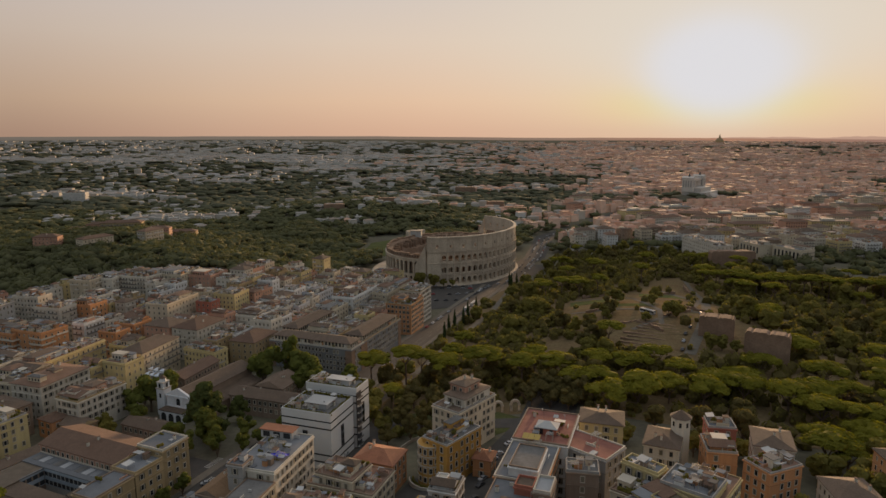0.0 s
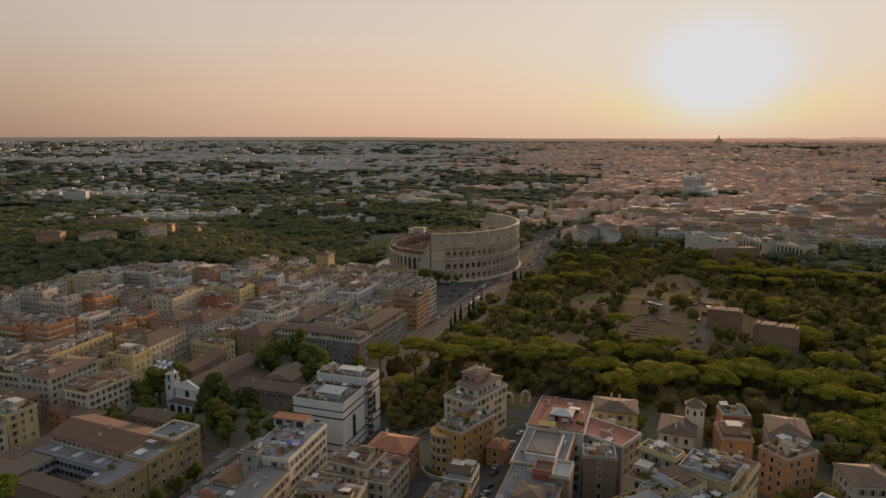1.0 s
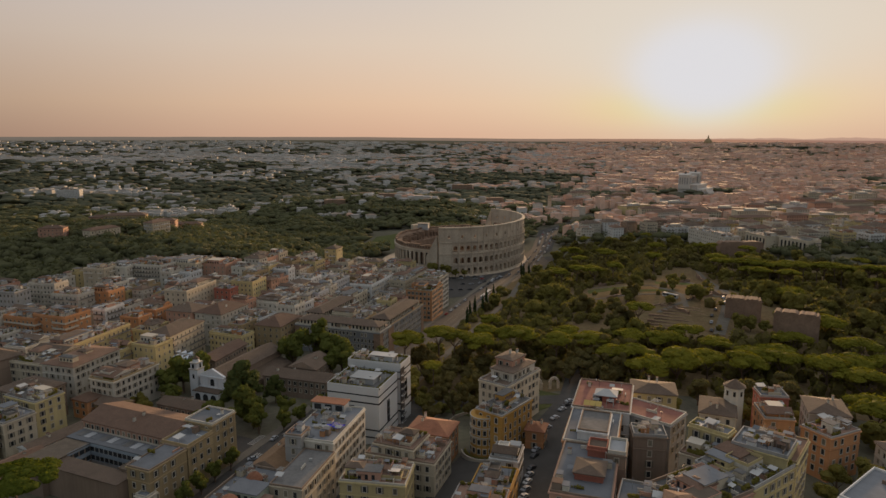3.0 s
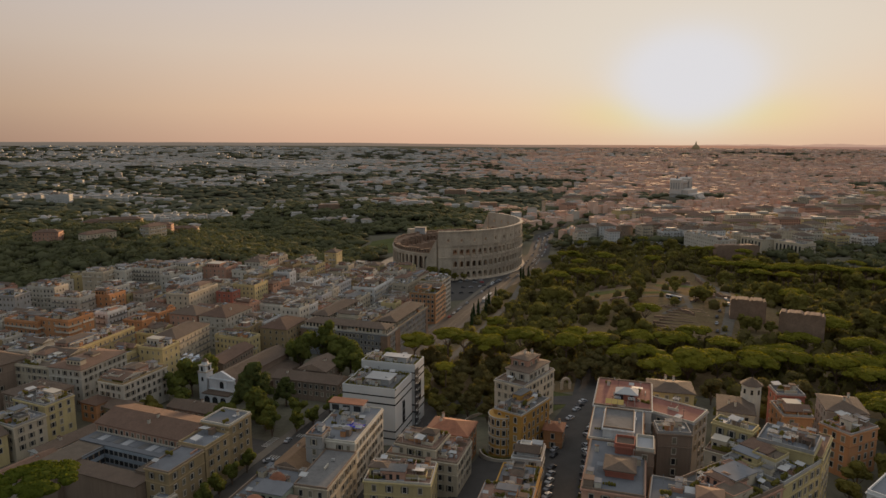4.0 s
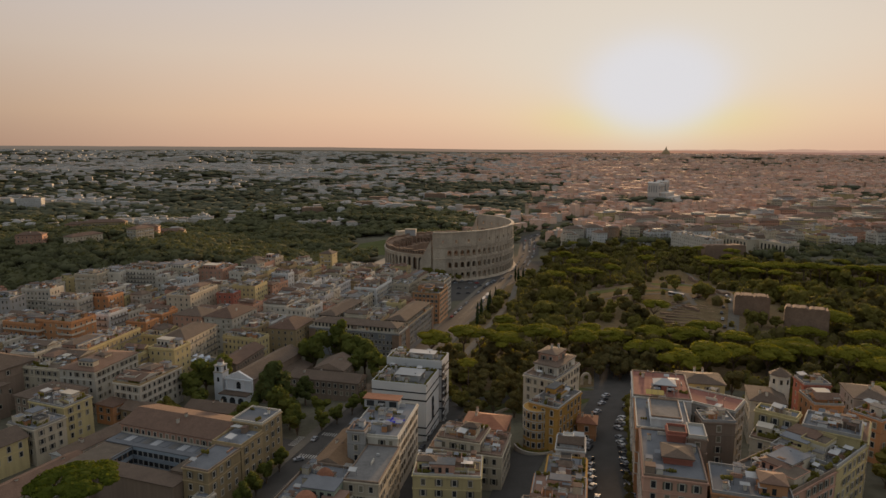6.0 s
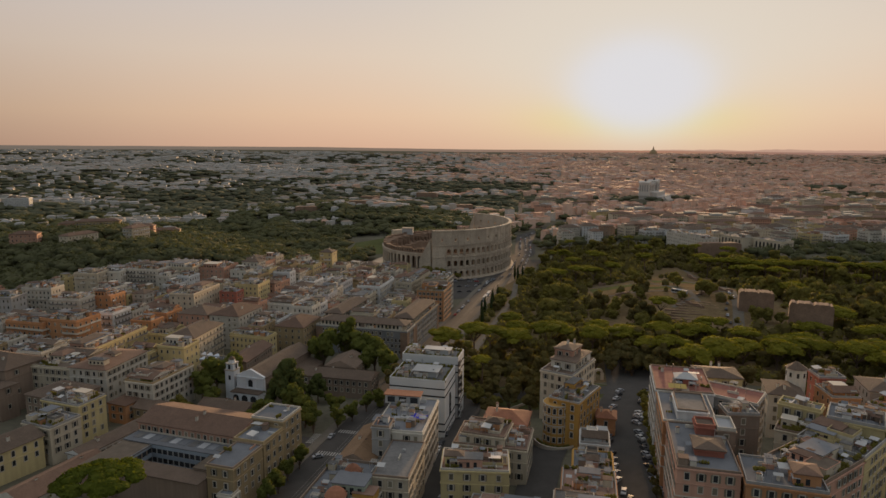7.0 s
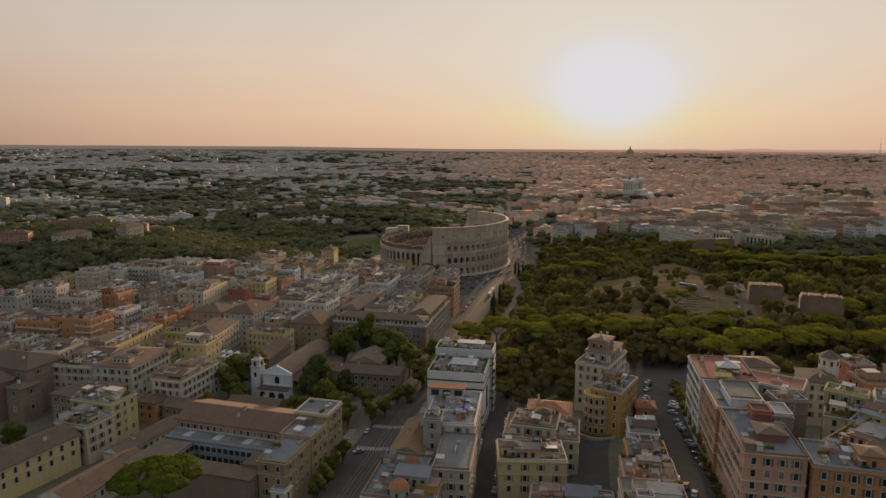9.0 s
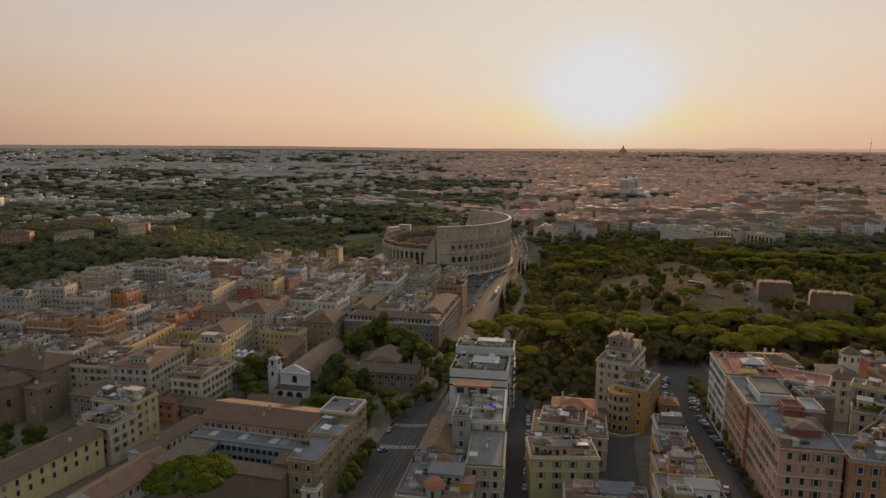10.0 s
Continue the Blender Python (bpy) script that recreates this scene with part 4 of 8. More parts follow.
GREENISH = surface("faded_green_plaster", (0.27, 0.31, 0.25), 0.9, streak=0.3, big=0.3)
chapel_domes()
house((-24, 200), 25, 18, 70, 36.5, "cream", "flat", True, "cream house with stepped roof terraces", deck=DECK_RED, clutter=6, pent=0)
house((-31, 203), 15, 13, 66, 40, "cream", "flat", True, "upper terrace block with white parapets", deck=DECK_RED, clutter=5, pent=1, floor=36.4)
house((-33, 185), 21, 14, 80, 37.5, "yellow", "flat", True, "pale yellow house with a brown terrace", gap=4.2, deck=DECK_RED, clutter=6, pent=2)
house((-19, 222), 16, 13, 70, 35.5, "orange", "hip", True, "low orange house with a terracotta hip roof", deck=TILE_RED, rise=0.2)
house((-28, 158), 24, 20, 71, 31, "cream", "mix", True, "cream house with patched terraces", clutter=8)
# corner house at the park
house((1, 224), 12, 21, 50, 42, "ochre", "flat", True, "ochre corner house with planted terraces", deck=DECK, clutter=8, style="arch")
house((6, 249), 14, 26, 51, 43.5, "cream", "flat", True, "cream corner palazzo with stepped attic", deck=TILE_DARK, clutter=5, pent=0)
house((8.5, 254), 10.5, 18, 51, 47.5, "pale", "hip", True, "upper attic storey with a tiled roof", deck=TILE_DARK, rise=0.1, floor=43)
house((9, 259), 8, 10, 51, 51, "pink", "hip", True, "pink rooftop room with a tiled roof", deck=TILE_DARK, rise=0.1, floor=47)


def bow_front(x, y, r, top, wall, label):
    z0 = ground(x, y)
    ob = thing("bay_tower", pose(x, y, z0), label, "house")
    h = top - z0
    me = Mesh()
    me.tube((0, 0, -6), (0, 0, h), r, r, WALLS[wall], 18, True)
    part("wall", me, ob)
    for z in (h - 0.5, h - 4.4, h - 8.2):
        me = Mesh()
        me.tube((0, 0, z), (0, 0, z + 0.45), r + 0.3, r + 0.3, TRIM, 18, True)
        part("cornice", me, ob)
    for i in range(7):
        for k in range(int(h / 3.7)):
            part("window", WINDOWS["arch" if k == 0 else "plain"], ob, m=pose(0, 0, 0, 0, 0, -75 + 25 * i) @ pose(0, -r, h - 3.2 - 3.7 * k))
    roof_mess(ob, r * 1.5, r * 1.5, h + 0.1, random.Random(6), 8)


bow_front(-5, 232, 5.0, 40.2, "ochre", "rounded ochre bay of the corner house")


def retaining_wall():
    """A low curved wall with planting round the foot of the rounded bay."""
    z = ground(-5, 232)
    ob = thing("retaining_wall", pose(-5, 232, z), "low curved stone wall round the corner garden", "wall")
    me = Mesh()
    for i in range(14):
        p, q = (radians(178 + 9.5 * k) for k in (i, i + 1))
        ring = [(r * math.cos(a), r * math.sin(a)) for r, a in ((8.6, p), (8.6, q), (8.1, q), (8.1, p))]
        me.face([(*c, 1.7) for c in ring], TRIM)
        for (a, b) in ((0, 1), (2, 3)):
            me.face([(*ring[a], -2), (*ring[b], -2), (*ring[b], 1.7), (*ring[a], 1.7)], TRIM)
    part("wall", me, ob)
    for i in range(9):
        a = radians(186 + 14 * i)
        part("shrub", HEDGE[i % 3], ob, "dark garden shrub", pose(6.7 * math.cos(a), 6.7 * math.sin(a), 0.3, 0, 0, math.degrees(a) + 90))


retaining_wall()
# wedge row between the streets
house((17.5, 229.9), 7, 8, 70, 33, "orange", "hip", True, "small orange house with a red hip roof", deck=TILE_RED, rise=0.25)
house((3.6, 199), 9.5, 11, 72, 37.8, "white", "mix", True, "small white house with stepped terraces", clutter=5)
house((-0.8, 183), 12.5, 13, 72, 36.8, "ochre", "flat", True, "ochre house with a grey canopy roof", clutter=6, deck=DECK_PALE)
house((-6, 166.5), 15.5, 15, 72, 38, "orange", "flat", True, "orange house with a glazed roof room", clutter=6)
house((-12, 149), 17, 16, 72, 39.8, "pale", "flat", True, "pale house with a walled terrace", clutter=8)
house((139, 189), 14, 14, 84, 40.5, "pale", "hip", True, "pale house with brown hip roof among trees", deck=TILE_DARK, rise=0.2)
house((166, 199), 16, 14, 84, 45.5, "orange", "hip", True, "orange house with dark tiles among trees", deck=TILE_DARK, rise=0.2)
# large block on the rise
house((20.8, 151), 15.8, 29.5, 70.5, 52, "pink", "flat", True, "long pink palazzo with a grey roof", deck=DECK_PALE, clutter=2, pent=0, mess=40, street=True)
house((25.5, 173), 5.5, 6, 70.5, 54.6, "red", "flat", True, "dull red rooftop room on the long palazzo", deck=TILE_DARK, clutter=0, pent=0, floor=51.8, gap=2, mess=90)
house((20.8, 159.5), 7.5, 8, 70.5, 54.2, "red", "hip", True, "red rooftop room with a brown lean roof", deck=TILE_DARK, rise=0.09, clutter=0, floor=51.8, gap=2.4)
house((30, 170), 5, 9, 70.5, 54.6, "brown", "flat", True, "brown rooftop shed with a pale sheet roof", deck=METAL, clutter=0, pent=0, floor=48, gap=9, mess=200)
house((30.2, 179.8), 16, 25, 70.5, 52, "orange", "flat", True, "orange palazzo with a white rooftop room", deck=DECK_PALE, clutter=2, pent=0, mess=50, street=True)
house((28.2, 182.5), 9, 15, 70.5, 55.2, "white", "flat", True, "white rooftop room with a grey roof", deck=DECK, clutter=0, pent=0, floor=51.8, gap=9, mess=200)
rose = house((41.2, 203), 19, 26, 70.5, 52.5, "white", "flat", True, "pale grey palazzo with red terraces", deck=DECK_ROSE, clutter=4, pent=0, mess=40, street=True)


def rose_terrace():
    """The rooms and shades that stand on the red terrace."""
    me = Mesh()
    me.box(-3.4, 3.4, -2.6, 2.6, 0, 2.6, WALLS["red"])
    for k in (-1.7, 1.7):
        me.box(k - 0.6, k + 0.6, -2.66, -2.6, 0.2, 2.1, PANE, True)
    on_top(rose, "terrace_room", me, 36.2, 214, 52.6, -20, "small red terrace room")
    me = Mesh()
    me.hip(-3.4, 3.4, -2.6, 2.6, 2.65, 1.5, AWNING, over=0.5)
    on_top(rose, "canopy", me, 36.2, 214, 52.6, -20, "pale pyramid canopy")
    me = Mesh()
    for k in range(3):
        x0 = -3 + 2 * k
        me.face([(x0, -1.5, 2.0), (x0 + 1.9, -1.5, 2.0), (x0 + 1.9, 1.5, 2.6), (x0, 1.5, 2.6)], YELLOW_CLOTH)
        me.box(x0 + 0.05, x0 + 0.12, -1.45, -1.38, 0, 2.0, METAL)
    on_top(rose, "awning", me, 29.5, 206, 52.6, -20, "yellow canvas awning")


YELLOW_CLOTH = surface("yellow_canvas", (0.36, 0.26, 0.08), 0.8, bump=0.05)
rose_terrace()
house((52, 195), 26, 13, 47, 51.5, "grey", "flat", True, "grey rear palazzo with long red terraces", deck=DECK_ROSE, clutter=4, pent=0, mess=70)
house((48, 187), 10, 8, 80, 51.5, "brown", "flat", True, "windowless brown stair block in the courtyard", pent=0, deck=DECK, gap=9, clutter=1)
house((67, 229), 16, 13, 75, 47.5, "yellow", "hip", True, "yellow house with a dark tiled roof", deck=TILE_DARK, rise=0.12)
house((38.5, 141.5), 19, 16, 67, 50.6, "orange", "flat", True, "orange terraced house with grey roof", deck=DECK_PALE, clutter=8, mess=14)
house((41, 147), 17, 23, 29, 50, "pink", "flat", True, "pinkish terraced house along the curved street", deck=DECK, clutter=18, pent=2)
house((61, 158), 18, 22, 34, 50.5, "yellow", "flat", True, "yellow house with curved front and roof gardens", deck=DECK, clutter=26, pent=2)
house((79, 170), 14, 18, 50, 51.5, "yellow", "flat", True, "yellow end house of the curved street", deck=DECK_RED, clutter=8, pent=1)
house((75, 168), 15, 13, 50, 54, "yellow", "flat", True, "yellow attic block with pale terraces", deck=DECK_PALE, clutter=4, pent=0, floor=50.5)
house((64, 181), 12, 6, 45, 54.5, "yellow", "flat", True, "yellow attic wing with a long pale roof", deck=DECK_PALE, clutter=1, pent=0)
house((58, 176), 10, 14, 50, 49, "cream", "flat", True, "cream terraced house with roof gardens", deck=DECK_RED, clutter=20, pent=1)
house((83, 215), 12, 16, 66, 45, "pale", "hip", True, "pale villa with a brown tiled roof", deck=TILE_DARK, rise=0.2)
house((102, 211), 10, 13, 80, 45.5, "orange", "mix", True, "orange house with stepped terraces", clutter=5)
house((109, 228), 10, 9, 80, 46.5, "red", "flat", True, "red house with white roof sheets", deck=DECK_PALE, clutter=3, pent=0)
house((123, 213), 13, 16, 70, 45.5, "pale", "hip", True, "pale greyish house with a tiled roof", deck=TILE_DARK, rise=0.15)
house((108, 200), 11, 15, 23, 44, "orange", "flat", True, "tall orange house with brick-red walls", deck=DECK_RED, style="plain", clutter=4, pent=1)
house((97, 140), 22, 24, 37, 48.5, "white", "flat", True, "white house with a pale sheet roof", deck=DECK_PALE, clutter=2, pent=0, mess=90)


# ---- white banded office building ----
def banded(nr, wid, dep, ang, top, z0, label):
    a = radians(ang)
    ux, uy = math.sin(a), -math.cos(a)
    cx, cy = nr[0] - ux * wid / 2 + math.cos(a) * dep / 2, nr[1] - uy * wid / 2 + math.sin(a) * dep / 2
    FOOT.append((cx, cy, wid / 2, dep / 2, ux, uy))
    ob = thing("office_building", pose(cx, cy, z0, 0, 0, ang - 90), label, "building")
    h, w, d = top - z0, wid, dep
    me = Mesh()
    me.box(-w / 2, w / 2, -d / 2, d / 2, -6, h, CLADDING)
    part("wall", me, ob)
    for z, t in ((h - 3.0, 0.5), (h - 6.2, 0.6), (h - 17.6, 0.6), (h - 20.8, 0.6)):
        me = Mesh()
        me.ring(-w / 2 - 0.08, w / 2 + 0.08, -d / 2 - 0.08, d / 2 + 0.08, z, z + t, 0.1, PANE)
        part("window_band", me, ob, "dark continuous window strip")
    for turn, length, off in sides(w, d):
        me = Mesh()
        for x in ((-length * 0.02,) if length < 24 else (-length * 0.25, length * 0.27)):
            me.box(x - 1.1, x + 1.1, -off - 0.3, -off, h - 17, h - 7.5, DARK, True)
            for k in range(3):
                me.box(x - 1.0, x + 1.0, -off - 0.36, -off - 0.3, h - 16.5 + k * 3.1, h - 14.4 + k * 3.1, PANE, True)
        part("window_slot", me, ob, "dark vertical window slot", pose(0, 0, 0, 0, 0, turn))
    me = Mesh()
    me.ring(-w / 2, w / 2, -d / 2, d / 2, h, h + 0.9, 0.3, CLADDING)
    part("parapet", me, ob)
    me = Mesh()
    me.box(-w / 2 + 0.3, w / 2 - 0.3, -d / 2 + 0.3, d / 2 - 0.3, h, h + 0.1, DECK)
    part("roof", me, ob, "terrace paving")
    me = Mesh()
    me.box(-w * 0.1, w * 0.3, -d * 0.25, d * 0.1, h + 0.1, h + 2.6, AWNING)
    me.box(-w * 0.14, w * 0.34, -d * 0.29, d * 0.14, h + 2.6, h + 2.8, AWNING, True)
    part("penthouse", me, ob, "white rooftop room")
    on_roof(ob, w, d, h + 0.1, random.Random(3), 6)
    for turn, length, off in sides(w, d):
        for k in range(int(length / 4.6)):
            part("hedge", HEDGE[k % 3], ob, "planter box with a low hedge", pose(0, 0, 0, 0, 0, turn) @ pose(-length / 2 + 2.6 + 4.6 * k, -off + 0.9, h - 0.2))
    roof_mess(ob, w, d, h + 0.1, random.Random(4), 34)
    return ob


CLADDING = surface("white_cladding", (0.52, 0.52, 0.51), 0.75, big=0.1, fine=0.06, each=0.05, bump=0.05)
banded((-46, 249), 23, 20, 71, 42.5, 19, "white office building with dark window bands and terraces")
rear = banded((-38, 269), 25, 12, 71, 45.5, 19, "taller white office wing with dark window bands")


def stair_recess():
    """A dark panel painted as the recess's shade between the two white blocks, with stacked balconies."""
    h = 45.5 - 19
    me = Mesh()
    # flat panel on the wall; its dark colour stands for the recess's shade
    me.box(12.4, 12.62, -6.3, -1.8, -4, h - 1.2, DARK)
    recess = part("stair_recess", me, rear, "dark panel painted as the shaded recess between the white blocks")
    for k in range(8):
        me = Mesh()
        me.box(12.62, 13.5, -6.1, -2.0, k * 3.1 + 0.4, k * 3.1 + 0.65, CLADDING, True)
        me.box(13.4, 13.5, -6.1, -2.0, k * 3.1 + 0.65, k * 3.1 + 1.5, RAIL, True)
        part("balcony", me, recess)


stair_recess()


# ---- church with bell tower ----
def arch_pane(me, x, y, z, w, h):
    """A dark round-headed pane set flat against a wall that looks along -y."""
    r = w / 2
    rim = [(x - r, y, z), (x + r, y, z)] + [(x + r * math.cos(math.pi * i / 8), y, z + h - r + r * math.sin(math.pi * i / 8)) for i in range(9)]
    me.face(rim, PANE)


def church():
    ob = thing("church", pose(-133, 310, ground(-133, 310), 0, 0, -22), "old white-fronted church with a small bell tower", "church")
    FOOT.append((-124, 331, 17, 27, 0.927, -0.375))
    h = 11.6
    me = Mesh()
    me.box(-7, 7, 0.6, 48, -6, h, WALLS["brown"])
    me.hip(-7, 7, 0.6, 48, h, 3.2, TILE_DARK, True, WALLS["brown"])
    part("nave", me, ob, "long brown nave with a tiled gable roof")
    for s in (-1, 1):
        me = Mesh()
        x0, x1 = (7, 15) if s > 0 else (-15, -7)
        me.box(x0, x1, 3, 46, -6, h - 6, WALLS["brown"])
        lo, hi = (x1, x0) if s > 0 else (x0, x1)
        me.face([(lo, 2.5, h - 5.9), (hi, 2.5, h - 3.4), (hi, 46.5, h - 3.4), (lo, 46.5, h - 5.9)] if s > 0 else [(lo, 2.5, h - 5.9), (lo, 46.5, h - 5.9), (hi, 46.5, h - 3.4), (hi, 2.5, h - 3.4)], TILE_DARK)
        part("aisle", me, ob)
    me = Mesh()
    n = [(-7.4, -6), (7.4, -6), (7.4, h + 0.8), (0, h + 4.2), (-7.4, h + 0.8)]
    me.v = [(x, y, z) for y in (-0.6, 0.6) for x, z in n]
    me.f = [(0, 1, 2, 3, 4), (9, 8, 7, 6, 5)] + [(i, i + 5, (i + 1) % 5 + 5, (i + 1) % 5) for i in range(5)]
    me.m = [me.slot(WHITEWASH)] * 7
    part("facade", me, ob, "white stone facade with a pediment")
    for x in (-6.6, -2.6, 2.6, 6.6):
        me = Mesh()
        me.box(x - 0.4, x + 0.4, -0.9, -0.6, 0, h - 0.5, WHITEWASH)
        part("pilaster", me, ob)
    me = Mesh()
    me.box(-7.6, 7.6, -1.1, -0.6, h - 0.5, h + 0.3, WHITEWASH, True)
    part("cornice", me, ob)
    me = Mesh()
    arch_pane(me, 0, -0.66, 7.0, 2.4, 3.6)
    part("window", me, ob, "tall arched window")
    me = Mesh()
    me.box(-7.7, 7.7, -1.0, -0.6, 5.9, 6.5, WHITEWASH, True)
    part("string_course", me, ob)
    me = Mesh()
    me.box(-7.4, 7.4, -6, -0.6, -6, 5.6, WHITEWASH)
    me.box(-7.7, 7.7, -6.3, -0.6, 5.6, 6.0, TILE_DARK, True)
    part("porch", me, ob, "low arcaded porch")
    # dark panes on the solid porch stand for the shade inside its arches
    for i in range(3):
        me = Mesh()
        arch_pane(me, -4.7 + i * 4.7, -6.04, 0, 3.2, 4.8)
        part("archway", me, ob, "dark flat pane painted as the shaded porch arch")
    me = Mesh()
    me.box(-13.5, -8.7, -1, 4, -6, 14.0, WHITEWASH)
    me.box(-13.8, -8.4, -1.3, 4.3, 14.0, 14.5, TRIM, True)
    me.box(-13.1, -9.1, -0.6, 3.6, 14.5, 17.2, WHITEWASH)
    me.box(-13.4, -8.8, -0.9, 3.9, 17.2, 17.6, TRIM, True)
    me.tube((-11.1, 1.5, 17.6), (-11.1, 1.5, 19.2), 1.7, 1.5, WHITEWASH, 8)
    me.tube((-11.1, 1.5, 19.2), (-11.1, 1.5, 20.8), 1.8, 0.2, TILE_DARK, 8)
    for z in (9.5, 14.8):
        me.box(-11.7, -10.5, -1.05, -1.0, z, z + 2.2, PANE, True)
        me.box(-8.72, -8.66, 0.9, 2.1, z, z + 2.2, PANE, True)
    part("bell_tower", me, ob, "pale square bell tower")


church()
house((-76, 306), 36, 12, 71, 23.5, "brown", "gable", True, "brown brick convent wing with a tiled roof", deck=TILE_DARK)
house((-84, 322), 16, 18, 71, 24.5, "brown", "gable", True, "brown brick convent house with a gable", deck=TILE_DARK)
house((-131, 282), 24, 10, 67, 20, "brown", "gable", True, "low brown cloister wing with old tiles", deck=TILE_DARK)
# fortified church on the left
house((-238, 300), 32, 20, 64, 36, "brown", "hip", True, "massive brown brick church nave with a tiled roof", deck=TILE_DARK, gap=7, storey=9, name="church")
house((-236, 290), 9, 9, 64, 31, "brown", "hip", True, "brown brick church annex with tiled roof", deck=TILE_DARK, rise=0.12, gap=5, storey=7)


def apse():
    ob = thing("church_apse", pose(-252, 300, ground(-252, 300)), "round brown brick apse of the fortified church", "church")
    me = Mesh()
    me.tube((0, 0, -6), (0, 0, 17), 9, 9, RUIN, 20)
    me.tube((0, 0, 17), (0, 0, 20.5), 9.6, 0.3, TILE_DARK, 20)
    part("wall", me, ob)
    for i in range(4):
        me = Mesh()
        me.box(-0.7, 0.7, -9.2, -8.8, 8, 11, PANE, True)
        part("window", me, ob, m=pose(0, 0, 0, 0, 0, -60 + 40 * i))


apse()

# long dark ministry block by the tram street
def palace_wing(nr, wid, dep, ang, top, label):
    """A wing of the long office palace: glazed bays, brick corners, and an attic storey set back behind the eaves."""
    ob = house(nr, wid, dep, ang, top, "slate", "flat", True, label, deck=DECK, pent=0, clutter=2, gap=2.4, style="plain")
    h = top - ob.location.z
    w, d = wid, dep
    for sx in (-1, 1):
        for sy in (-1, 1):
            me = Mesh()
            x, y = sx * w / 2, sy * d / 2
            me.box(min(x, x - sx * 4) - 0.2, max(x, x - sx * 4) + 0.2, min(y, y - sy * 4) - 0.2, max(y, y - sy * 4) + 0.2, -6, h - 0.6, RUIN)
            part("corner_pier", me, ob, "red brick corner")
    me = Mesh()
    me.box(-w / 2 + 2, w / 2 - 2, -d / 2 + 2, d / 2 - 2, h + 0.1, h + 3.0, WALLS["cream"])
    me.hip(-w / 2 + 2, w / 2 - 2, -d / 2 + 2, d / 2 - 2, h + 3.2, 2.2, TILE_DARK, over=0.8)
    part("attic", me, ob, "set-back attic storey under dark tiles")
    me = Mesh()
    for turn, length, off in sides(w - 4, d - 4):
        rot = pose(0, 0, 0, 0, 0, turn)
        for i in range(int((length - 1) / 2.4)):
            x = -length / 2 + 1.5 + i * 2.4
            me.face([rot @ Vector(p) for p in ((x - 0.6, -off - 0.03, h + 0.6), (x + 0.6, -off - 0.03, h + 0.6), (x + 0.6, -off - 0.03, h + 2.6), (x - 0.6, -off - 0.03, h + 2.6))], PANE)
    part("attic_glazing", me, ob, "row of small attic windows", kind="stuff")


palace_wing((-55, 373), 58, 16, 69, 28, "long grey office palace with brick corners and attic")
palace_wing((-49.5, 389), 16, 54, 69, 28, "grey office palace side wing with brick corners")
palace_wing((-93, 405), 16, 48, 69, 28, "grey office palace rear wing with brick corners")
house((-24, 464), 20, 26, 71, 31, "orange", "mix", True, "orange corner house with loggia on the roof", clutter=5)
house((-18, 496), 18, 24, 71, 33, "pale", "flat", True, "pale corner house by the square", clutter=5)


# ---- mid town ----
def back_edge(x):
    pts = [(-460, 462), (-330, 520), (-235, 578), (-165, 598), (-110, 632), (-45, 645)]
    for (ax, ay), (bx, by) in zip(pts, pts[1:]):
        if ax <= x <= bx:
            return ay + (by - ay) * (x - ax) / (bx - ax)
    return 0


def balconies(ob, w, d, top):
    """White wrapped balconies at the corner of a house, storey by storey."""
    h = top - ob.location.z
    for k in range(4):
        z = h - 3.6 - 3.4 * k
        me = Mesh()
        me.box(w / 2 - 9, w / 2 + 1.3, -d / 2 - 1.3, -d / 2, z, z + 0.2, TRIM, True)
        me.box(w / 2, w / 2 + 1.3, -d / 2, -d / 2 + 8, z, z + 0.2, TRIM, True)
        me.box(w / 2 - 9, w / 2 + 1.3, -d / 2 - 1.3, -d / 2 - 1.2, z + 0.2, z + 1.1, TRIM, True)
        me.box(w / 2 + 1.2, w / 2 + 1.3, -d / 2 - 1.2, -d / 2 + 8, z + 0.2, z + 1.1, TRIM, True)
        part("balcony", me, ob, "pale wrapped balcony")


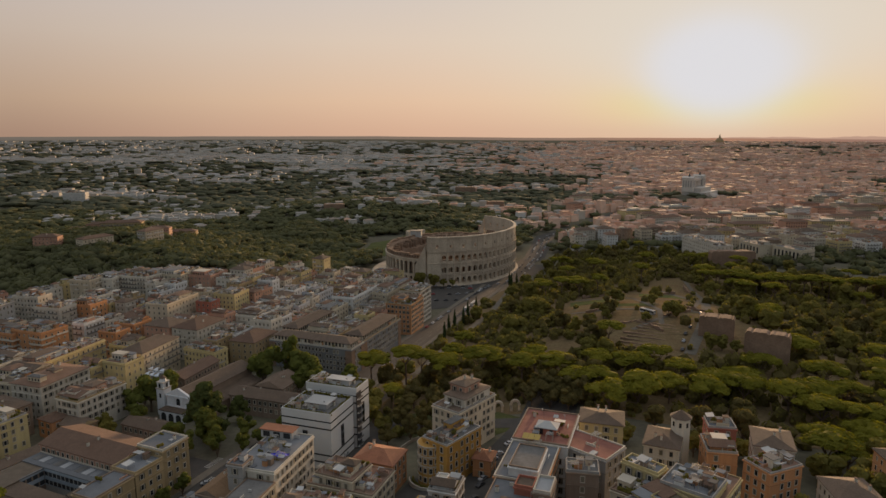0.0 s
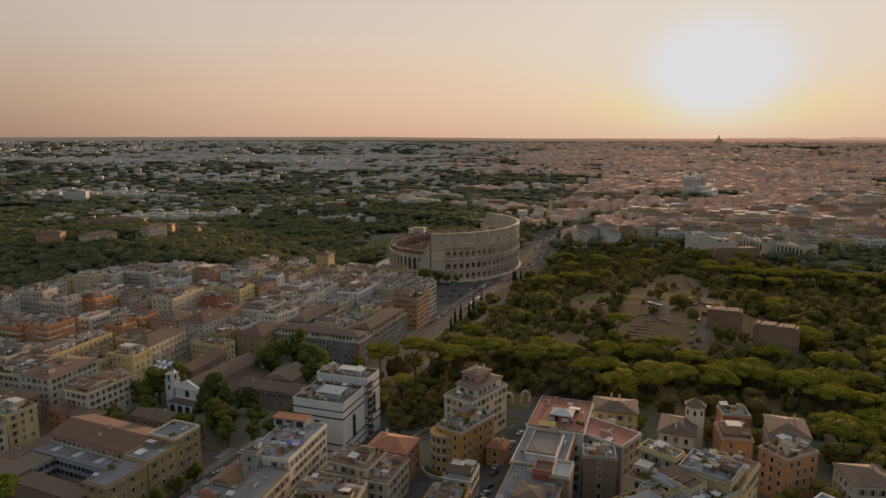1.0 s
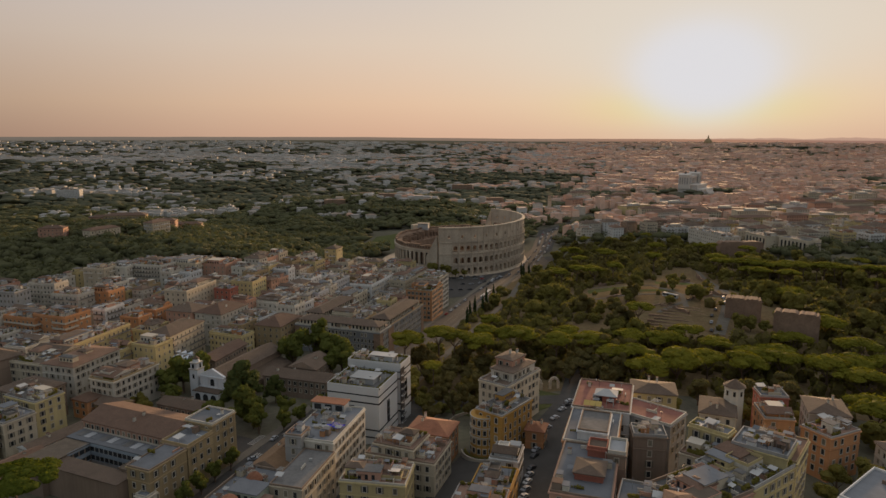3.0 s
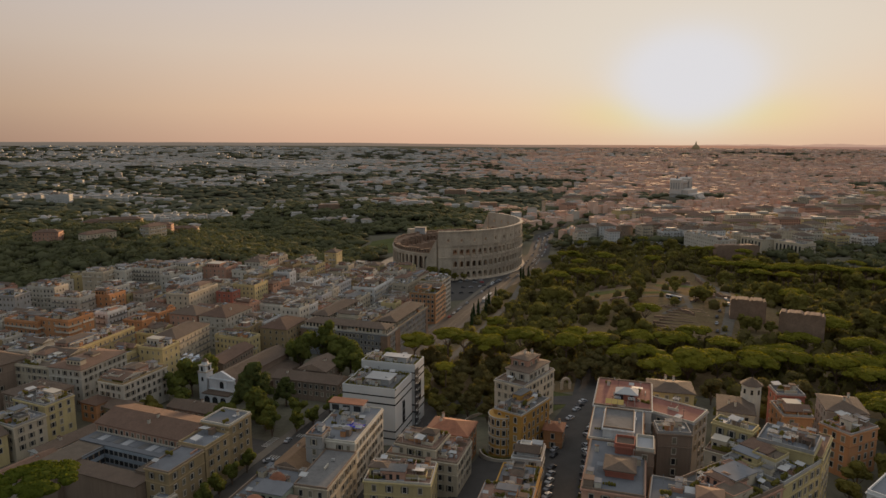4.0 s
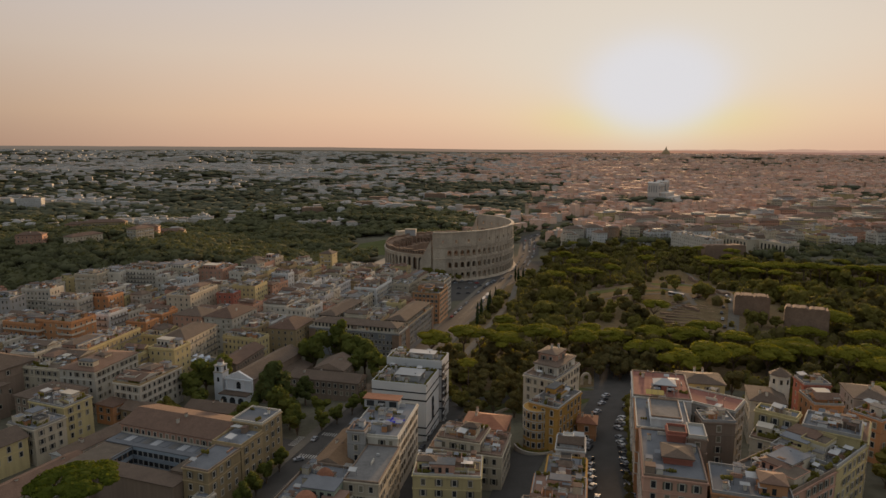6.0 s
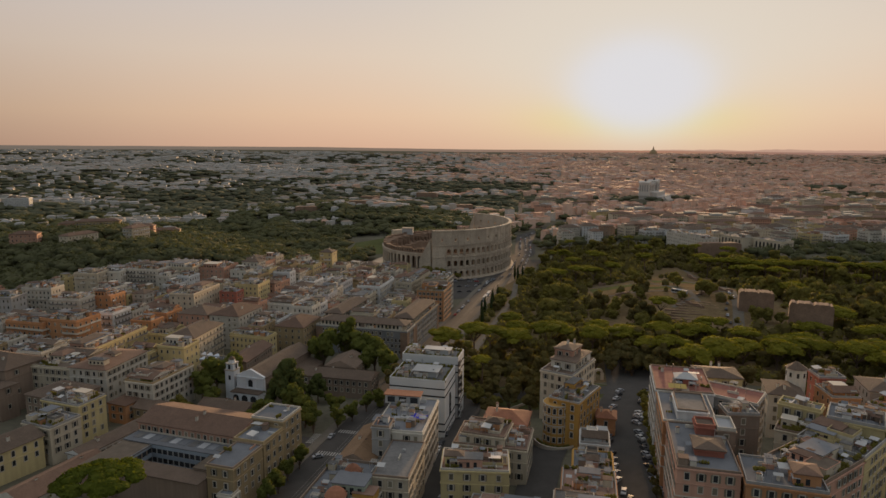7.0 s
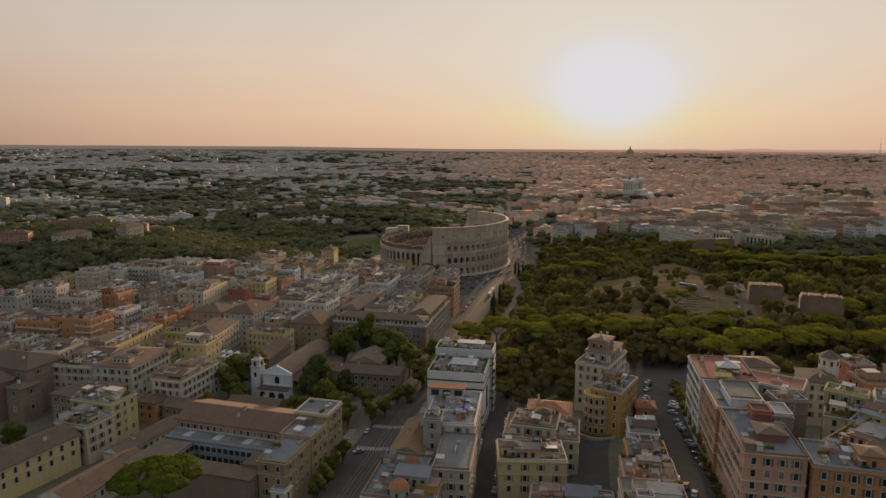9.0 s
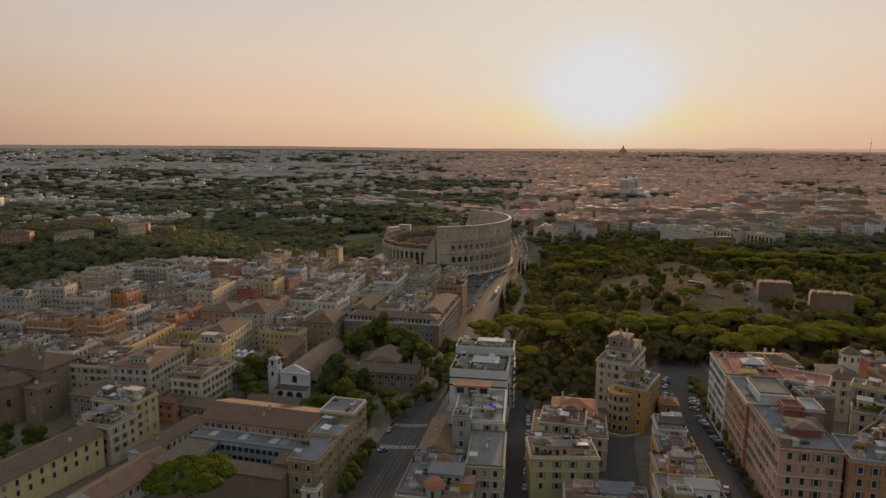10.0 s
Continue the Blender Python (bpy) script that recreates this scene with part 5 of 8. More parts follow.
MARKED = (
    (-215, 325, 15, 50, 74, 35, "yellow", "flat", "long pale yellow house with roof terraces"),
    (-170.7, 354, 16, 32, 75, 33, "cream", "hip", "cream house with a brown hip roof and plain side wall"),
    (-156, 398, 20, 28, 70, 33, "pale", "hip", "large pale house with a long brown tiled roof"),
    (-176, 404, 20, 18, 72, 33, "pink", "hip", "pinkish house with a brown tiled roof"),
    (-135.3, 369, 24, 11, 66, 27.5, "yellow", "flat", "pale yellow house with a grey roof terrace"),
    (-140, 335, 11, 31, 74, 25, "brown", "gable", "long brown hall with a dark tiled gable roof"),
    (-116, 384, 18, 26, 72, 29, "tan", "hip", "brownish house with a dark tiled roof"),
    (-134, 403, 18, 20, 70, 28, "white", "flat", "white house with a planted terrace"),
    (-195, 447, 18, 36, 75, 36, "cream", "flat", "long cream house with tall windows"),
    (-171, 466, 13, 11, 74, 33, "red", "flat", "narrow dark red house"),
    (-159, 483, 18, 20, 74, 34, "yellow", "flat", "yellowish house with a white side wall"),
    (-217, 528, 32, 30, 76, 40, "cream", "flat", "large cream house on the hill"),
    (-194, 532, 24, 26, 76, 38, "pink", "flat", "dusty pink house on the hill"),
    (-267, 514, 20, 24, 80, 40, "pale", "flat", "pale house on the hill with roof garden"),
    (-279, 503, 18, 15, 80, 41, "cream", "flat", "cream tower house with a planted terrace"),
    (-247, 443, 19, 16, 76, 37, "orange", "flat", "peach orange house with a flat roof"),
    (-261, 430, 21, 15, 76, 38, "pale", "flat", "pale grey house with roof rooms"),
    (-206, 395, 14, 12, 72, 32, "orange", "flat", "brick orange corner house"),
    (-202, 411, 16, 16, 72, 32.5, "orange", "mix", "orange house with a part tiled roof"),
    (-70, 488, 18, 36, 71, 30, "white", "flat", "white palazzo with brown framed windows"),
    (-83, 454, 19, 30, 70, 28, "cream", "flat", "cream house with white terrace parapets"),
    (-107, 468, 12, 16, 71, 29, "blue", "flat", "pale blue house with a flat roof"),
    (-100, 507, 15, 24, 70, 29, "blue", "flat", "pale blue house with white terraces"),
    (-45, 505, 13, 50, 68, 29, "cream", "mix", "long cream house row by the square"),
    (-113, 606, 12, 14, 74, 38, "yellow", "hip", "pale yellow tower house before the woods"),
    (-116, 458, 19, 22, 70, 30, "pale", "flat", "pale house with planted roof terraces"),
    (-129, 437, 18, 26, 70, 30, "pale", "mix", "pale house with a part tiled roof"),
    (-285, 446, 21, 13, 78, 42, "pale", "flat", "pale house with a flat roof"),
    (-298, 423, 16, 13, 78, 42, "grey", "flat", "grey-blue house with roof rooms"),
)


def mid_town():
    rng = random.Random(11)
    # marked houses seen clearly among the rest
    for x, y, w, d, a, top, wall, roof, words in MARKED:
        house((x, y), w, d, a, top, wall, roof, False, words, pent=1 if w * d < 420 else 2)
    for x, y, w, d, a, top in ((-238, 372, 25, 18, 70, 39), (-258, 376, 25, 14, 70, 37), (-240, 515, 36, 30, 72, 41)):
        ob = house((x, y), w, d, a, top, "pale" if top == 41 else "orange", "flat", False, "large terraced apartment house with pale wrapped balconies" if top == 41 else "orange apartment house with white wrapped balconies", deck=DECK_PALE, pent=2)
        balconies(ob, w, d, top)
    house((-150, 336), 17, 17, 70, 21.8, "cream", "flat", False, "low cream market hall with a terrace roof", deck=DECK, pent=0, mess=400)
    u, col = -15.0, 0
    while u > -430:
        wid = rng.uniform(9.5, 16)
        v, k = -45.0 + rng.uniform(0, 8), 0
        while v < 500:
            dep = rng.uniform(9, 18)
            w2 = wid + rng.uniform(-1.5, 0)
            x, y = grid(u, v)
            cxx, cyy = grid(u - w2 / 2, v + dep / 2)
            ok = y > 322 and cyy < back_edge(cxx) - dep / 2
            ok = ok and cxx > -125 - 0.56 * cyy and not (cyy < 345 and cxx > -140) and not (-130 < cxx < -58 and 335 < cyy < 380)
            for s in (-0.5, 0, 0.5):
                for t in (-0.5, 0, 0.5):
                    ok = ok and not taken(*grid(u - w2 / 2 + s * w2, v + dep / 2 + t * dep), 0.2)
            if ok:
                g = ground(cxx, cyy)
                top = g + (18.5 if cyy < 480 else 16) + 3 * noise.noise((cxx / 40, cyy / 40, 2)) + rng.uniform(-4, 3)
                wall = rng.choice(("cream", "cream", "cream", "cream", "cream", "pale", "pale", "pale", "pale", "pale", "yellow", "yellow", "tan", "pink", "cream", "white", "white", "tan", "orange", "yellow", "pink", "pink", "pink", "white", "pale"))
                house((x, y), w2, dep, 70.6 + rng.uniform(-1.5, 1.5), top, wall, rng.choice(("flat", "flat", "flat", "flat", "mix", "mix", "hip")), False, seed=int(u * 13 + v), pent=rng.choice((0, 1, 1, 2, 2)), group="old town houses")
            k += 1
            v += dep + (0.4 if k % 5 else 8)
        col += 1
        u -= wid + (0.4 if col % 4 else 9)


mid_town()


# ---- houses beyond the park ----
def beyond_park():
    rng = random.Random(21)
    for x, y, w, a, n in ((350, 712, 36, 12, 6), (377, 678, 36, 22, 7)):
        ob = house((x, y), w, 20, a, 31, "cream", "flat", False, "cream palazzo with a row of tall dark windows", gap=60, mess=60)
        h = 31 - ob.location.z
        for k in range(n):
            px = (k + 0.5 - n / 2) * (w - 3) / n
            me = Mesh()
            me.box(px - 1.1, px + 1.1, -10.12, -9.9, h - 9.5, h - 2.6, PANE, True)
            me.box(px - 1.5, px + 1.5, -10.3, -9.9, h - 2.6, h - 2.1, TRIM, True)
            part("window", me, ob, "tall dark window")
    house((315, 700), 20, 70, 100, 33, "pale", "flat", False, "long pale palazzo beyond the park", gap=3.2)
    for y in range(735, 850, 27):
        x = 120 + (y - 735) * 0.22 + rng.uniform(0, 12)
        while x < 0.78 * y:
            wid, dep = rng.uniform(14, 26), rng.uniform(15, 20)
            dx = x + 0.18 * (y - 735)
            ok = dx > 125 + 0.48 * (y - 735) + 0 and not (y < 800 and dx < 285)
            for s in (-1, 0):
                for t in (0, 0.5, 1):
                    ok = ok and not taken(dx + s * wid, y + t * dep, 1)
            if ok and rng.random() < 0.93:
                wall = rng.choice(("cream", "pale", "pale", "white", "pink", "yellow", "white", "pale", "brown"))
                house((dx, y), wid, dep, 96 + rng.uniform(-3, 3), ground(dx, y) + rng.uniform(15, 22), wall, rng.choice(("flat", "mix", "hip", "hip")), False, seed=y + int(x), clutter=3, group="town houses beyond the park")
            x += wid + rng.choice((0.5, 0.5, 0.5, 9))


beyond_park()


def far_palazzo(x, y, wid, dep, ang, h, wall, hip):
    """A long far block with rows of windows."""
    z0 = ground(x, y)
    a = radians(ang - 90)
    FOOT.append((x, y, wid / 2, dep / 2, math.cos(a), math.sin(a)))
    ob = thing("palazzo", pose(x, y, z0, 0, 0, ang - 90), f"long far {wall} palazzo with {'a tiled hip roof' if hip else 'a flat roof terrace'}", "building", "far palazzi")
    me = Mesh()
    me.box(-wid / 2, wid / 2, -dep / 2, dep / 2, -8, h, WALLS[wall])
    part("wall", me, ob)
    me = Mesh()
    if hip:
        me.hip(-wid / 2, wid / 2, -dep / 2, dep / 2, h, 3.2, TILE, over=0.6)
    else:
        me.box(-wid / 2 - 0.4, wid / 2 + 0.4, -dep / 2 - 0.4, dep / 2 + 0.4, h, h + 0.6, DECK)
        me.box(-wid / 5, wid / 7, -dep / 4, dep / 4, h + 0.6, h + 3.4, WALLS["pale"])
    part("roof", me, ob)
    me = Mesh()
    n = int(wid / 3.4)
    for i in range(n):
        for k in range(int(h / 4.2)):
            px, pz = (i + 0.5 - n / 2) * wid / n, h - 3.6 - 4.2 * k
            me.face([(px - 0.65, -dep / 2 - 0.06, pz), (px + 0.65, -dep / 2 - 0.06, pz), (px + 0.65, -dep / 2 - 0.06, pz + 2.3), (px - 0.65, -dep / 2 - 0.06, pz + 2.3)], PANE)
    part("glazing", me, ob, "rows of dark windows", kind="stuff")


def far_palazzi():
    rng = random.Random(41)
    n = 0
    for row in range(9):
        y = 880 + 62 * row
        x = 0.2 * y + rng.uniform(0, 40)
        while x < 0.86 * y and n < 50:
            wid, dep = rng.uniform(26, 62), rng.uniform(15, 22)
            yy = y + rng.uniform(-18, 18) + 0.12 * x
            ang = 92 + 14 * noise.noise((x / 260, y / 260, 3)) + rng.choice((0, 0, 0, 26, -20))
            clear = all(not taken(x + s * wid / 2, yy + t * dep, 4) for s in (-1, 0, 1) for t in (-0.5, 0.5))
            if clear and rng.random() < 0.75 and not near_line(x, yy, [(60, 690), (112, 790), (150, 955), (246, 1091), (330, 1230)], 40) and math.hypot(x - 530, yy - 1400) > 170:
                far_palazzo(x, yy, wid, dep, ang, rng.uniform(17, 23), rng.choice(("cream", "pale", "cream", "white", "pink", "yellow", "tan")), rng.random() < 0.6)
                n += 1
            x += wid * 0.7 + rng.uniform(20, 60)


def near_line(x, y, pts, d):
    for (ax, ay), (bx, by) in zip(pts, pts[1:]):
        k = clamp(((x - ax) * (bx - ax) + (y - ay) * (by - ay)) / ((bx - ax) ** 2 + (by - ay) ** 2), 0, 1)
        if math.hypot(x - ax - k * (bx - ax), y - ay - k * (by - ay)) < d:
            return True
    return False


far_palazzi()
for x, y, w, d, a, top, wall in ((-365, 654, 12, 34, 62, 15, "cream"), (-401, 671, 24, 13, 98, 15, "pink"), (-320, 695, 12, 26, 70, 15, "cream"), (-314, 741, 26, 12, 96, 15, "pink"), (-296, 773, 32, 12, 98, 14, "tan"), (-364, 781, 46, 14, 100, 14, "tan"), (-402, 794, 34, 13, 96, 13, "pink"), (-441, 812, 30, 14, 104, 13, "cream")):
    house((x, y), w, d, a, ground(x, y) + top, wall, "hip", False, "long convent with pinkish walls and tiled roofs among woods", deck=TILE, rise=0.2)
for x, y, w, h in ((-770, 1405, 46, 26), (-820, 1480, 30, 22)):
    house((x, y), w, 18, 95, ground(x, y) + h, "white", "flat", False, "large white slab building beyond the woods", deck=DECK_PALE)


# ---- amphitheatre ----
AC, AE1, AE2 = (2.9, 738.5), (0.342, 0.940), (0.940, -0.342)


def oval(a, b, th):
    c, s = a * math.cos(th), b * math.sin(th)
    return AC[0] + c * AE1[0] + s * AE2[0], AC[1] + c * AE1[1] + s * AE2[1]


def oval_stops(a, b, n):
    """n equal steps round the oval: middle point and outward direction of each."""
    th = np.linspace(0, 2 * math.pi, 4001)
    pts = np.array([oval(a, b, t) for t in th])
    s = np.concatenate([[0], np.cumsum(np.linalg.norm(np.diff(pts, axis=0), axis=1))])
    out = []
    for i in range(n):
        t0, t1 = (float(np.interp(s[-1] * k / n, s, th)) for k in (i, i + 1))
        (ax, ay), (bx, by) = oval(a, b, t0), oval(a, b, t1)
        out.append(((t0 + t1) / 2, (ax + bx) / 2, (ay + by) / 2, math.degrees(math.atan2(ay - by, ax - bx)), math.hypot(bx - ax, by - ay)))
    return out


def arch_bay(w, h, ow, spring, depth, mat, sill=0.0, half=True):
    """One bay of an arcade: piers, arch and spandrel with real depth, half column and ledge. Its front looks along -y."""
    me = Mesh()
    y0, y1 = 0.0, depth
    n = 8
    arc = [(ow / 2 * math.cos(math.pi * (1 - i / n)), spring + ow / 2 * math.sin(math.pi * (1 - i / n))) for i in range(n + 1)]
    for y, flip in ((y0, False), (y1, True)):
        def q(pts):
            me.face(list(reversed(pts)) if flip else pts, mat)
        q([(-w / 2, y, 0), (-ow / 2, y, 0), (-ow / 2, y, spring), (-w / 2, y, spring)])
        q([(ow / 2, y, 0), (w / 2, y, 0), (w / 2, y, spring), (ow / 2, y, spring)])
        q([(-w / 2, y, spring), (-ow / 2, y, spring), (-w / 2, y, h)])
        q([(w / 2, y, spring), (w / 2, y, h), (ow / 2, y, spring)])
        for (xa, za), (xb, zb) in zip(arc, arc[1:]):
            ta, tb = -w / 2 + w * (xa + ow / 2) / ow, -w / 2 + w * (xb + ow / 2) / ow
            q([(xa, y, za), (xb, y, zb), (tb, y, h), (ta, y, h)])
        if sill:
            q([(-ow / 2, y, 0), (ow / 2, y, 0), (ow / 2, y, sill), (-ow / 2, y, sill)])
    jamb = [(-ow / 2, sill)] + arc + [(ow / 2, sill)]
    for (xa, za), (xb, zb) in zip(jamb, jamb[1:]):
        me.face([(xa, y0, za), (xa, y1, za), (xb, y1, zb), (xb, y0, zb)], mat)
    if sill:
        me.face([(-ow / 2, y0, sill), (ow / 2, y0, sill), (ow / 2, y1, sill), (-ow / 2, y1, sill)], mat)
    me.face([(-w / 2, y0, h), (w / 2, y0, h), (w / 2, y1, h), (-w / 2, y1, h)], mat)
    if half:
        me.tube((-w / 2, -0.05, 0), (-w / 2, -0.05, h - 1.2), 0.65, 0.6, mat, 8)
        me.box(-w / 2, w / 2, -0.75, 0, h - 1.1, h - 0.1, mat, True)
        me.box(-w / 2, w / 2, -0.95, 0, h - 0.45, h - 0.1, mat, True)
    return me.data("arcade_bay")


def attic_bay(w, h, depth, mat, window):
    me = Mesh()
    ow, z0, z1 = 2.2, 3.8, 6.8
    if window:
        me.box(-w / 2, -ow / 2, 0, depth, 0, h, mat)
        me.box(ow / 2, w / 2, 0, depth, 0, h, mat)
        me.box(-ow / 2, ow / 2, 0, depth, 0, z0, mat)
        me.box(-ow / 2, ow / 2, 0, depth, z1, h, mat, True)
    else:
        me.box(-w / 2, w / 2, 0, depth, 0, h, mat)
    me.box(-w / 2 - 0.45, -w / 2 + 0.45, -0.3, 0, 0, h - 1.6, mat)
    me.box(-w / 2, w / 2, -0.7, 0, h - 1.5, h - 0.3, mat, True)
    me.box(-w / 2, w / 2, -0.3, 0, h * 0.62, h * 0.62 + 0.4, mat, True)
    return me.data("attic_bay")


def amphitheatre():
    ob = thing("amphitheatre", pose(0, 0, 0), "ruined travertine amphitheatre with arcades and a broken outer wall", "amphitheatre")
    g = 4.0
    heights = (10.2, 11.6, 11.6)
    stops = oval_stops(94.5, 78.0, 80)
    bays = [arch_bay(6.86, h, 4.4, 4.6 + 0.5 * i, 2.2, STONE, 1.3 if i else 0.0) for i, h in enumerate(heights)]
    attic = [attic_bay(6.86, 15.0, 2.4, STONE, k) for k in (True, False)]
    solid = Mesh()
    solid.box(-3.43, 3.43, 0, 3.0, 0, 11.9, STONE)
    solid.box(-3.43, 3.43, -0.6, 0, 10.9, 11.7, STONE, True)
    solid = solid.data("buttress_bay")

    def at(x, y, z, deg, k, h=1.0):
        return Matrix.Translation((x, y, z)) @ pose(0, 0, 0, 0, 0, deg) @ Matrix.Diagonal((k * 1.004, 1, h, 1))

    for i, (th, x, y, deg, length) in enumerate(stops):
        d = math.degrees(th)
        if not 14 < d < 172:
            continue
        z, k = g, length / 6.86
        for j in range(3):
            me = solid if d > 160 else bays[j]
            part("arcade_bay", me, ob, "bricked-up buttress bay" if d > 160 else "", at(x, y, z, deg, k, heights[j] / 11.9 if d > 160 else 1))
            z += heights[j]
        part("attic_bay", attic[i % 2], ob, "", at(x, y, z, deg, k))
    # sloping brick spurs at the two broken ends of the outer wall
    for th, sgn, za, zb in ((math.radians(171), 1, 44.0, 22.0), (math.radians(14.5), -1, 50.0, 16.0)):
        x, y = oval(92.6, 76.1, th)
        x2, y2 = oval(88.5, 72.0, th + sgn * 0.17)
        dx, dy = x2 - x, y2 - y
        n = math.hypot(dx, dy)
        nx, ny = -dy / n * 1.7, dx / n * 1.7
        me = Mesh()
        a = [(x + nx, y + ny), (x - nx, y - ny)]
        b = [(x2 + nx, y2 + ny), (x2 - nx, y2 - ny)]
        for p, q in ((a[0], b[0]), (b[1], a[1])):
            hi = (za, zb) if p in a else (zb, za)
            me.face([(*p, g - 3), (*q, g - 3), (*q, hi[1]), (*p, hi[0])], STONE)
        me.face([(*a[0], za), (*b[0], zb), (*b[1], zb), (*a[1], za)], STONE)
        me.face([(*b[0], g - 3), (*b[1], g - 3), (*b[1], zb), (*b[0], zb)], STONE)
        me.face([(*a[0], g - 3), (*a[1], g - 3), (*a[1], za), (*a[0], za)], STONE)
        part("spur", me, ob, "sloping brick buttress at the broken wall end")
    # stone steps under the walls
    me = Mesh()
    n = 96
    for (a0, b0, z0), (a1, b1, z1) in (((98, 81.5, 1.0), (98, 81.5, 3.2)), ((98, 81.5, 3.2), (95.8, 79.3, 3.2)), ((95.8, 79.3, 3.2), (95.8, 79.3, g)), ((95.8, 79.3, g), (76, 60, g))):
        for i in range(n):
            p, q = 2 * math.pi * i / n, 2 * math.pi * (i + 1) / n
            me.face([(*oval(a0, b0, q), z0), (*oval(a0, b0, p), z0), (*oval(a1, b1, p), z1), (*oval(a1, b1, q), z1)], STONE)
    part("plinth", me, ob, "low stone steps round the walls")
    # inner ring: a low arcade, a tall arcade on slender piers, a worn brick attic
    inner = oval_stops(82.0, 65.5, 72)
    low = [arch_bay(6.4, 7.2, 3.2, 3.2, 2.4, STONE, 0.0, False), arch_bay(6.4, 15.0, 4.3, 10.8, 2.2, STONE, 0.0, False)]
    rng = random.Random(8)
    for i, (th, x, y, deg, length) in enumerate(inner):
        d = math.degrees(th)
        k = length / 6.4
        part("inner_bay", low[0], ob, "", at(x, y, g, deg, k))
        part("inner_bay", low[1], ob, "", at(x, y, g + 7.2, deg, k))
        me = Mesh()
        me.box(-3.3, 3.3, -0.5, 2.6, 0, 1.0, STONE, True)
        part("inner_cornice", me, ob, "", at(x, y, g + 22.2, deg, k))
        me = Mesh()
        h = 5.4 + rng.uniform(-0.9, 0.7) + (6.5 if 30 < d < 150 else 0)
        me.box(-3.3, 3.3, 0.9, 3.4, 1.0, h, RUIN)
        for c in (-1.6, 1.6):
            me.box(c - 0.5, c + 0.5, 0.82, 0.9, 2.4, 4.2, PANE, True)
        part("inner_wall", me, ob, "worn brick attic of the inner ring", at(x, y, g + 22.2, deg, k))
        me = Mesh()
        me.box(-0.7, 0.7, 2.0, 13 + rng.uniform(-2, 3), 8, rng.uniform(20, 25.5), RUIN)
        part("radial_wall", me, ob, "", at(x, y, g, deg, 1))
    # seating bowl in broken rings
    me = Mesh()
    n = 120
    steps = [(79, 62.5, 30.0), (74, 57.5, 29.0), (73, 56.5, 22.5), (65, 48.5, 20), (64, 47.5, 14), (53, 36.5, 9), (52, 35.5, 5), (44, 27.5, 3.5), (43.5, 27, 0)]
    rows = []
    for a, b, z in steps:
        rows.append([(*oval(a, b, 2 * math.pi * i / n), z + (rng.uniform(-1.6, 1.0) if z > 6 else 0)) for i in range(n)])
    for p, q in zip(rows, rows[1:]):
        for i in range(n):
            j = (i + 1) % n
            me.face([p[i], p[j], q[j], q[i]], RUIN)
    me.face(list(reversed(rows[-1])), DIRT)
    part("seating_bowl", me, ob, "broken brick seating tiers round the arena")
    # pale restored block on the far rim
    x, y = oval(80, 63.5, math.radians(-58))
    me = Mesh()
    me.box(-6.5, 6.5, -3.5, 3.5, 24, 36.2, AWNING)
    me.box(-7, 7, -4, 4, 36.2, 36.9, STONE, True)
    part("stair_block", me, ob, "pale restored stair head", Matrix.Translation((x, y, 0)) @ pose(0, 0, 0, 0, 0, -12))
    FOOT.append((AC[0], AC[1], 80, 96, AE2[0], AE2[1]))


amphitheatre()


# ---- ruins, tower, monuments ----
def block_ruin(nr, wid, dep, ang, h, label):
    a = radians(ang)
    ux, uy = math.sin(a), -math.cos(a)
    cx, cy = nr[0] - ux * wid / 2 + math.cos(a) * dep / 2, nr[1] - uy * wid / 2 + math.sin(a) * dep / 2
    FOOT.append((cx, cy, wid / 2, dep / 2, ux, uy))
    rng = random.Random(int(cx))
    ob = thing("ruin", pose(cx, cy, ground(cx, cy), 0, 0, ang - 90), label, "ruin")
    me = Mesh()
    n = 24
    xs = [-wid / 2 + wid * i / n for i in range(n + 1)]
    tops = [h * (1 - 0.025 * rng.random() - (0.05 if i % 9 == 4 else 0) - (0.12 if i in (0, 24) else 0)) for i in range(n + 1)]
    for i in range(n):
        me.face([(xs[i], -dep / 2, -5), (xs[i + 1], -dep / 2, -5), (xs[i + 1], -dep / 2, tops[i + 1]), (xs[i], -dep / 2, tops[i])], RUIN)
        me.face([(xs[i + 1], dep / 2, -5), (xs[i], dep / 2, -5), (xs[i], dep / 2, tops[i]), (xs[i + 1], dep / 2, tops[i + 1])], RUIN)
        me.face([(xs[i], -dep / 2, tops[i]), (xs[i + 1], -dep / 2, tops[i + 1]), (xs[i + 1], dep / 2, tops[i + 1]), (xs[i], dep / 2, tops[i])], RUIN)
    for x, k in ((xs[0], 0), (xs[-1], -1)):
        p = [(x, -dep / 2, -5), (x, -dep / 2, tops[k]), (x, dep / 2, tops[k]), (x, dep / 2, -5)]
        me.face(p if k == 0 else list(reversed(p)), RUIN)
    part("wall", me, ob)


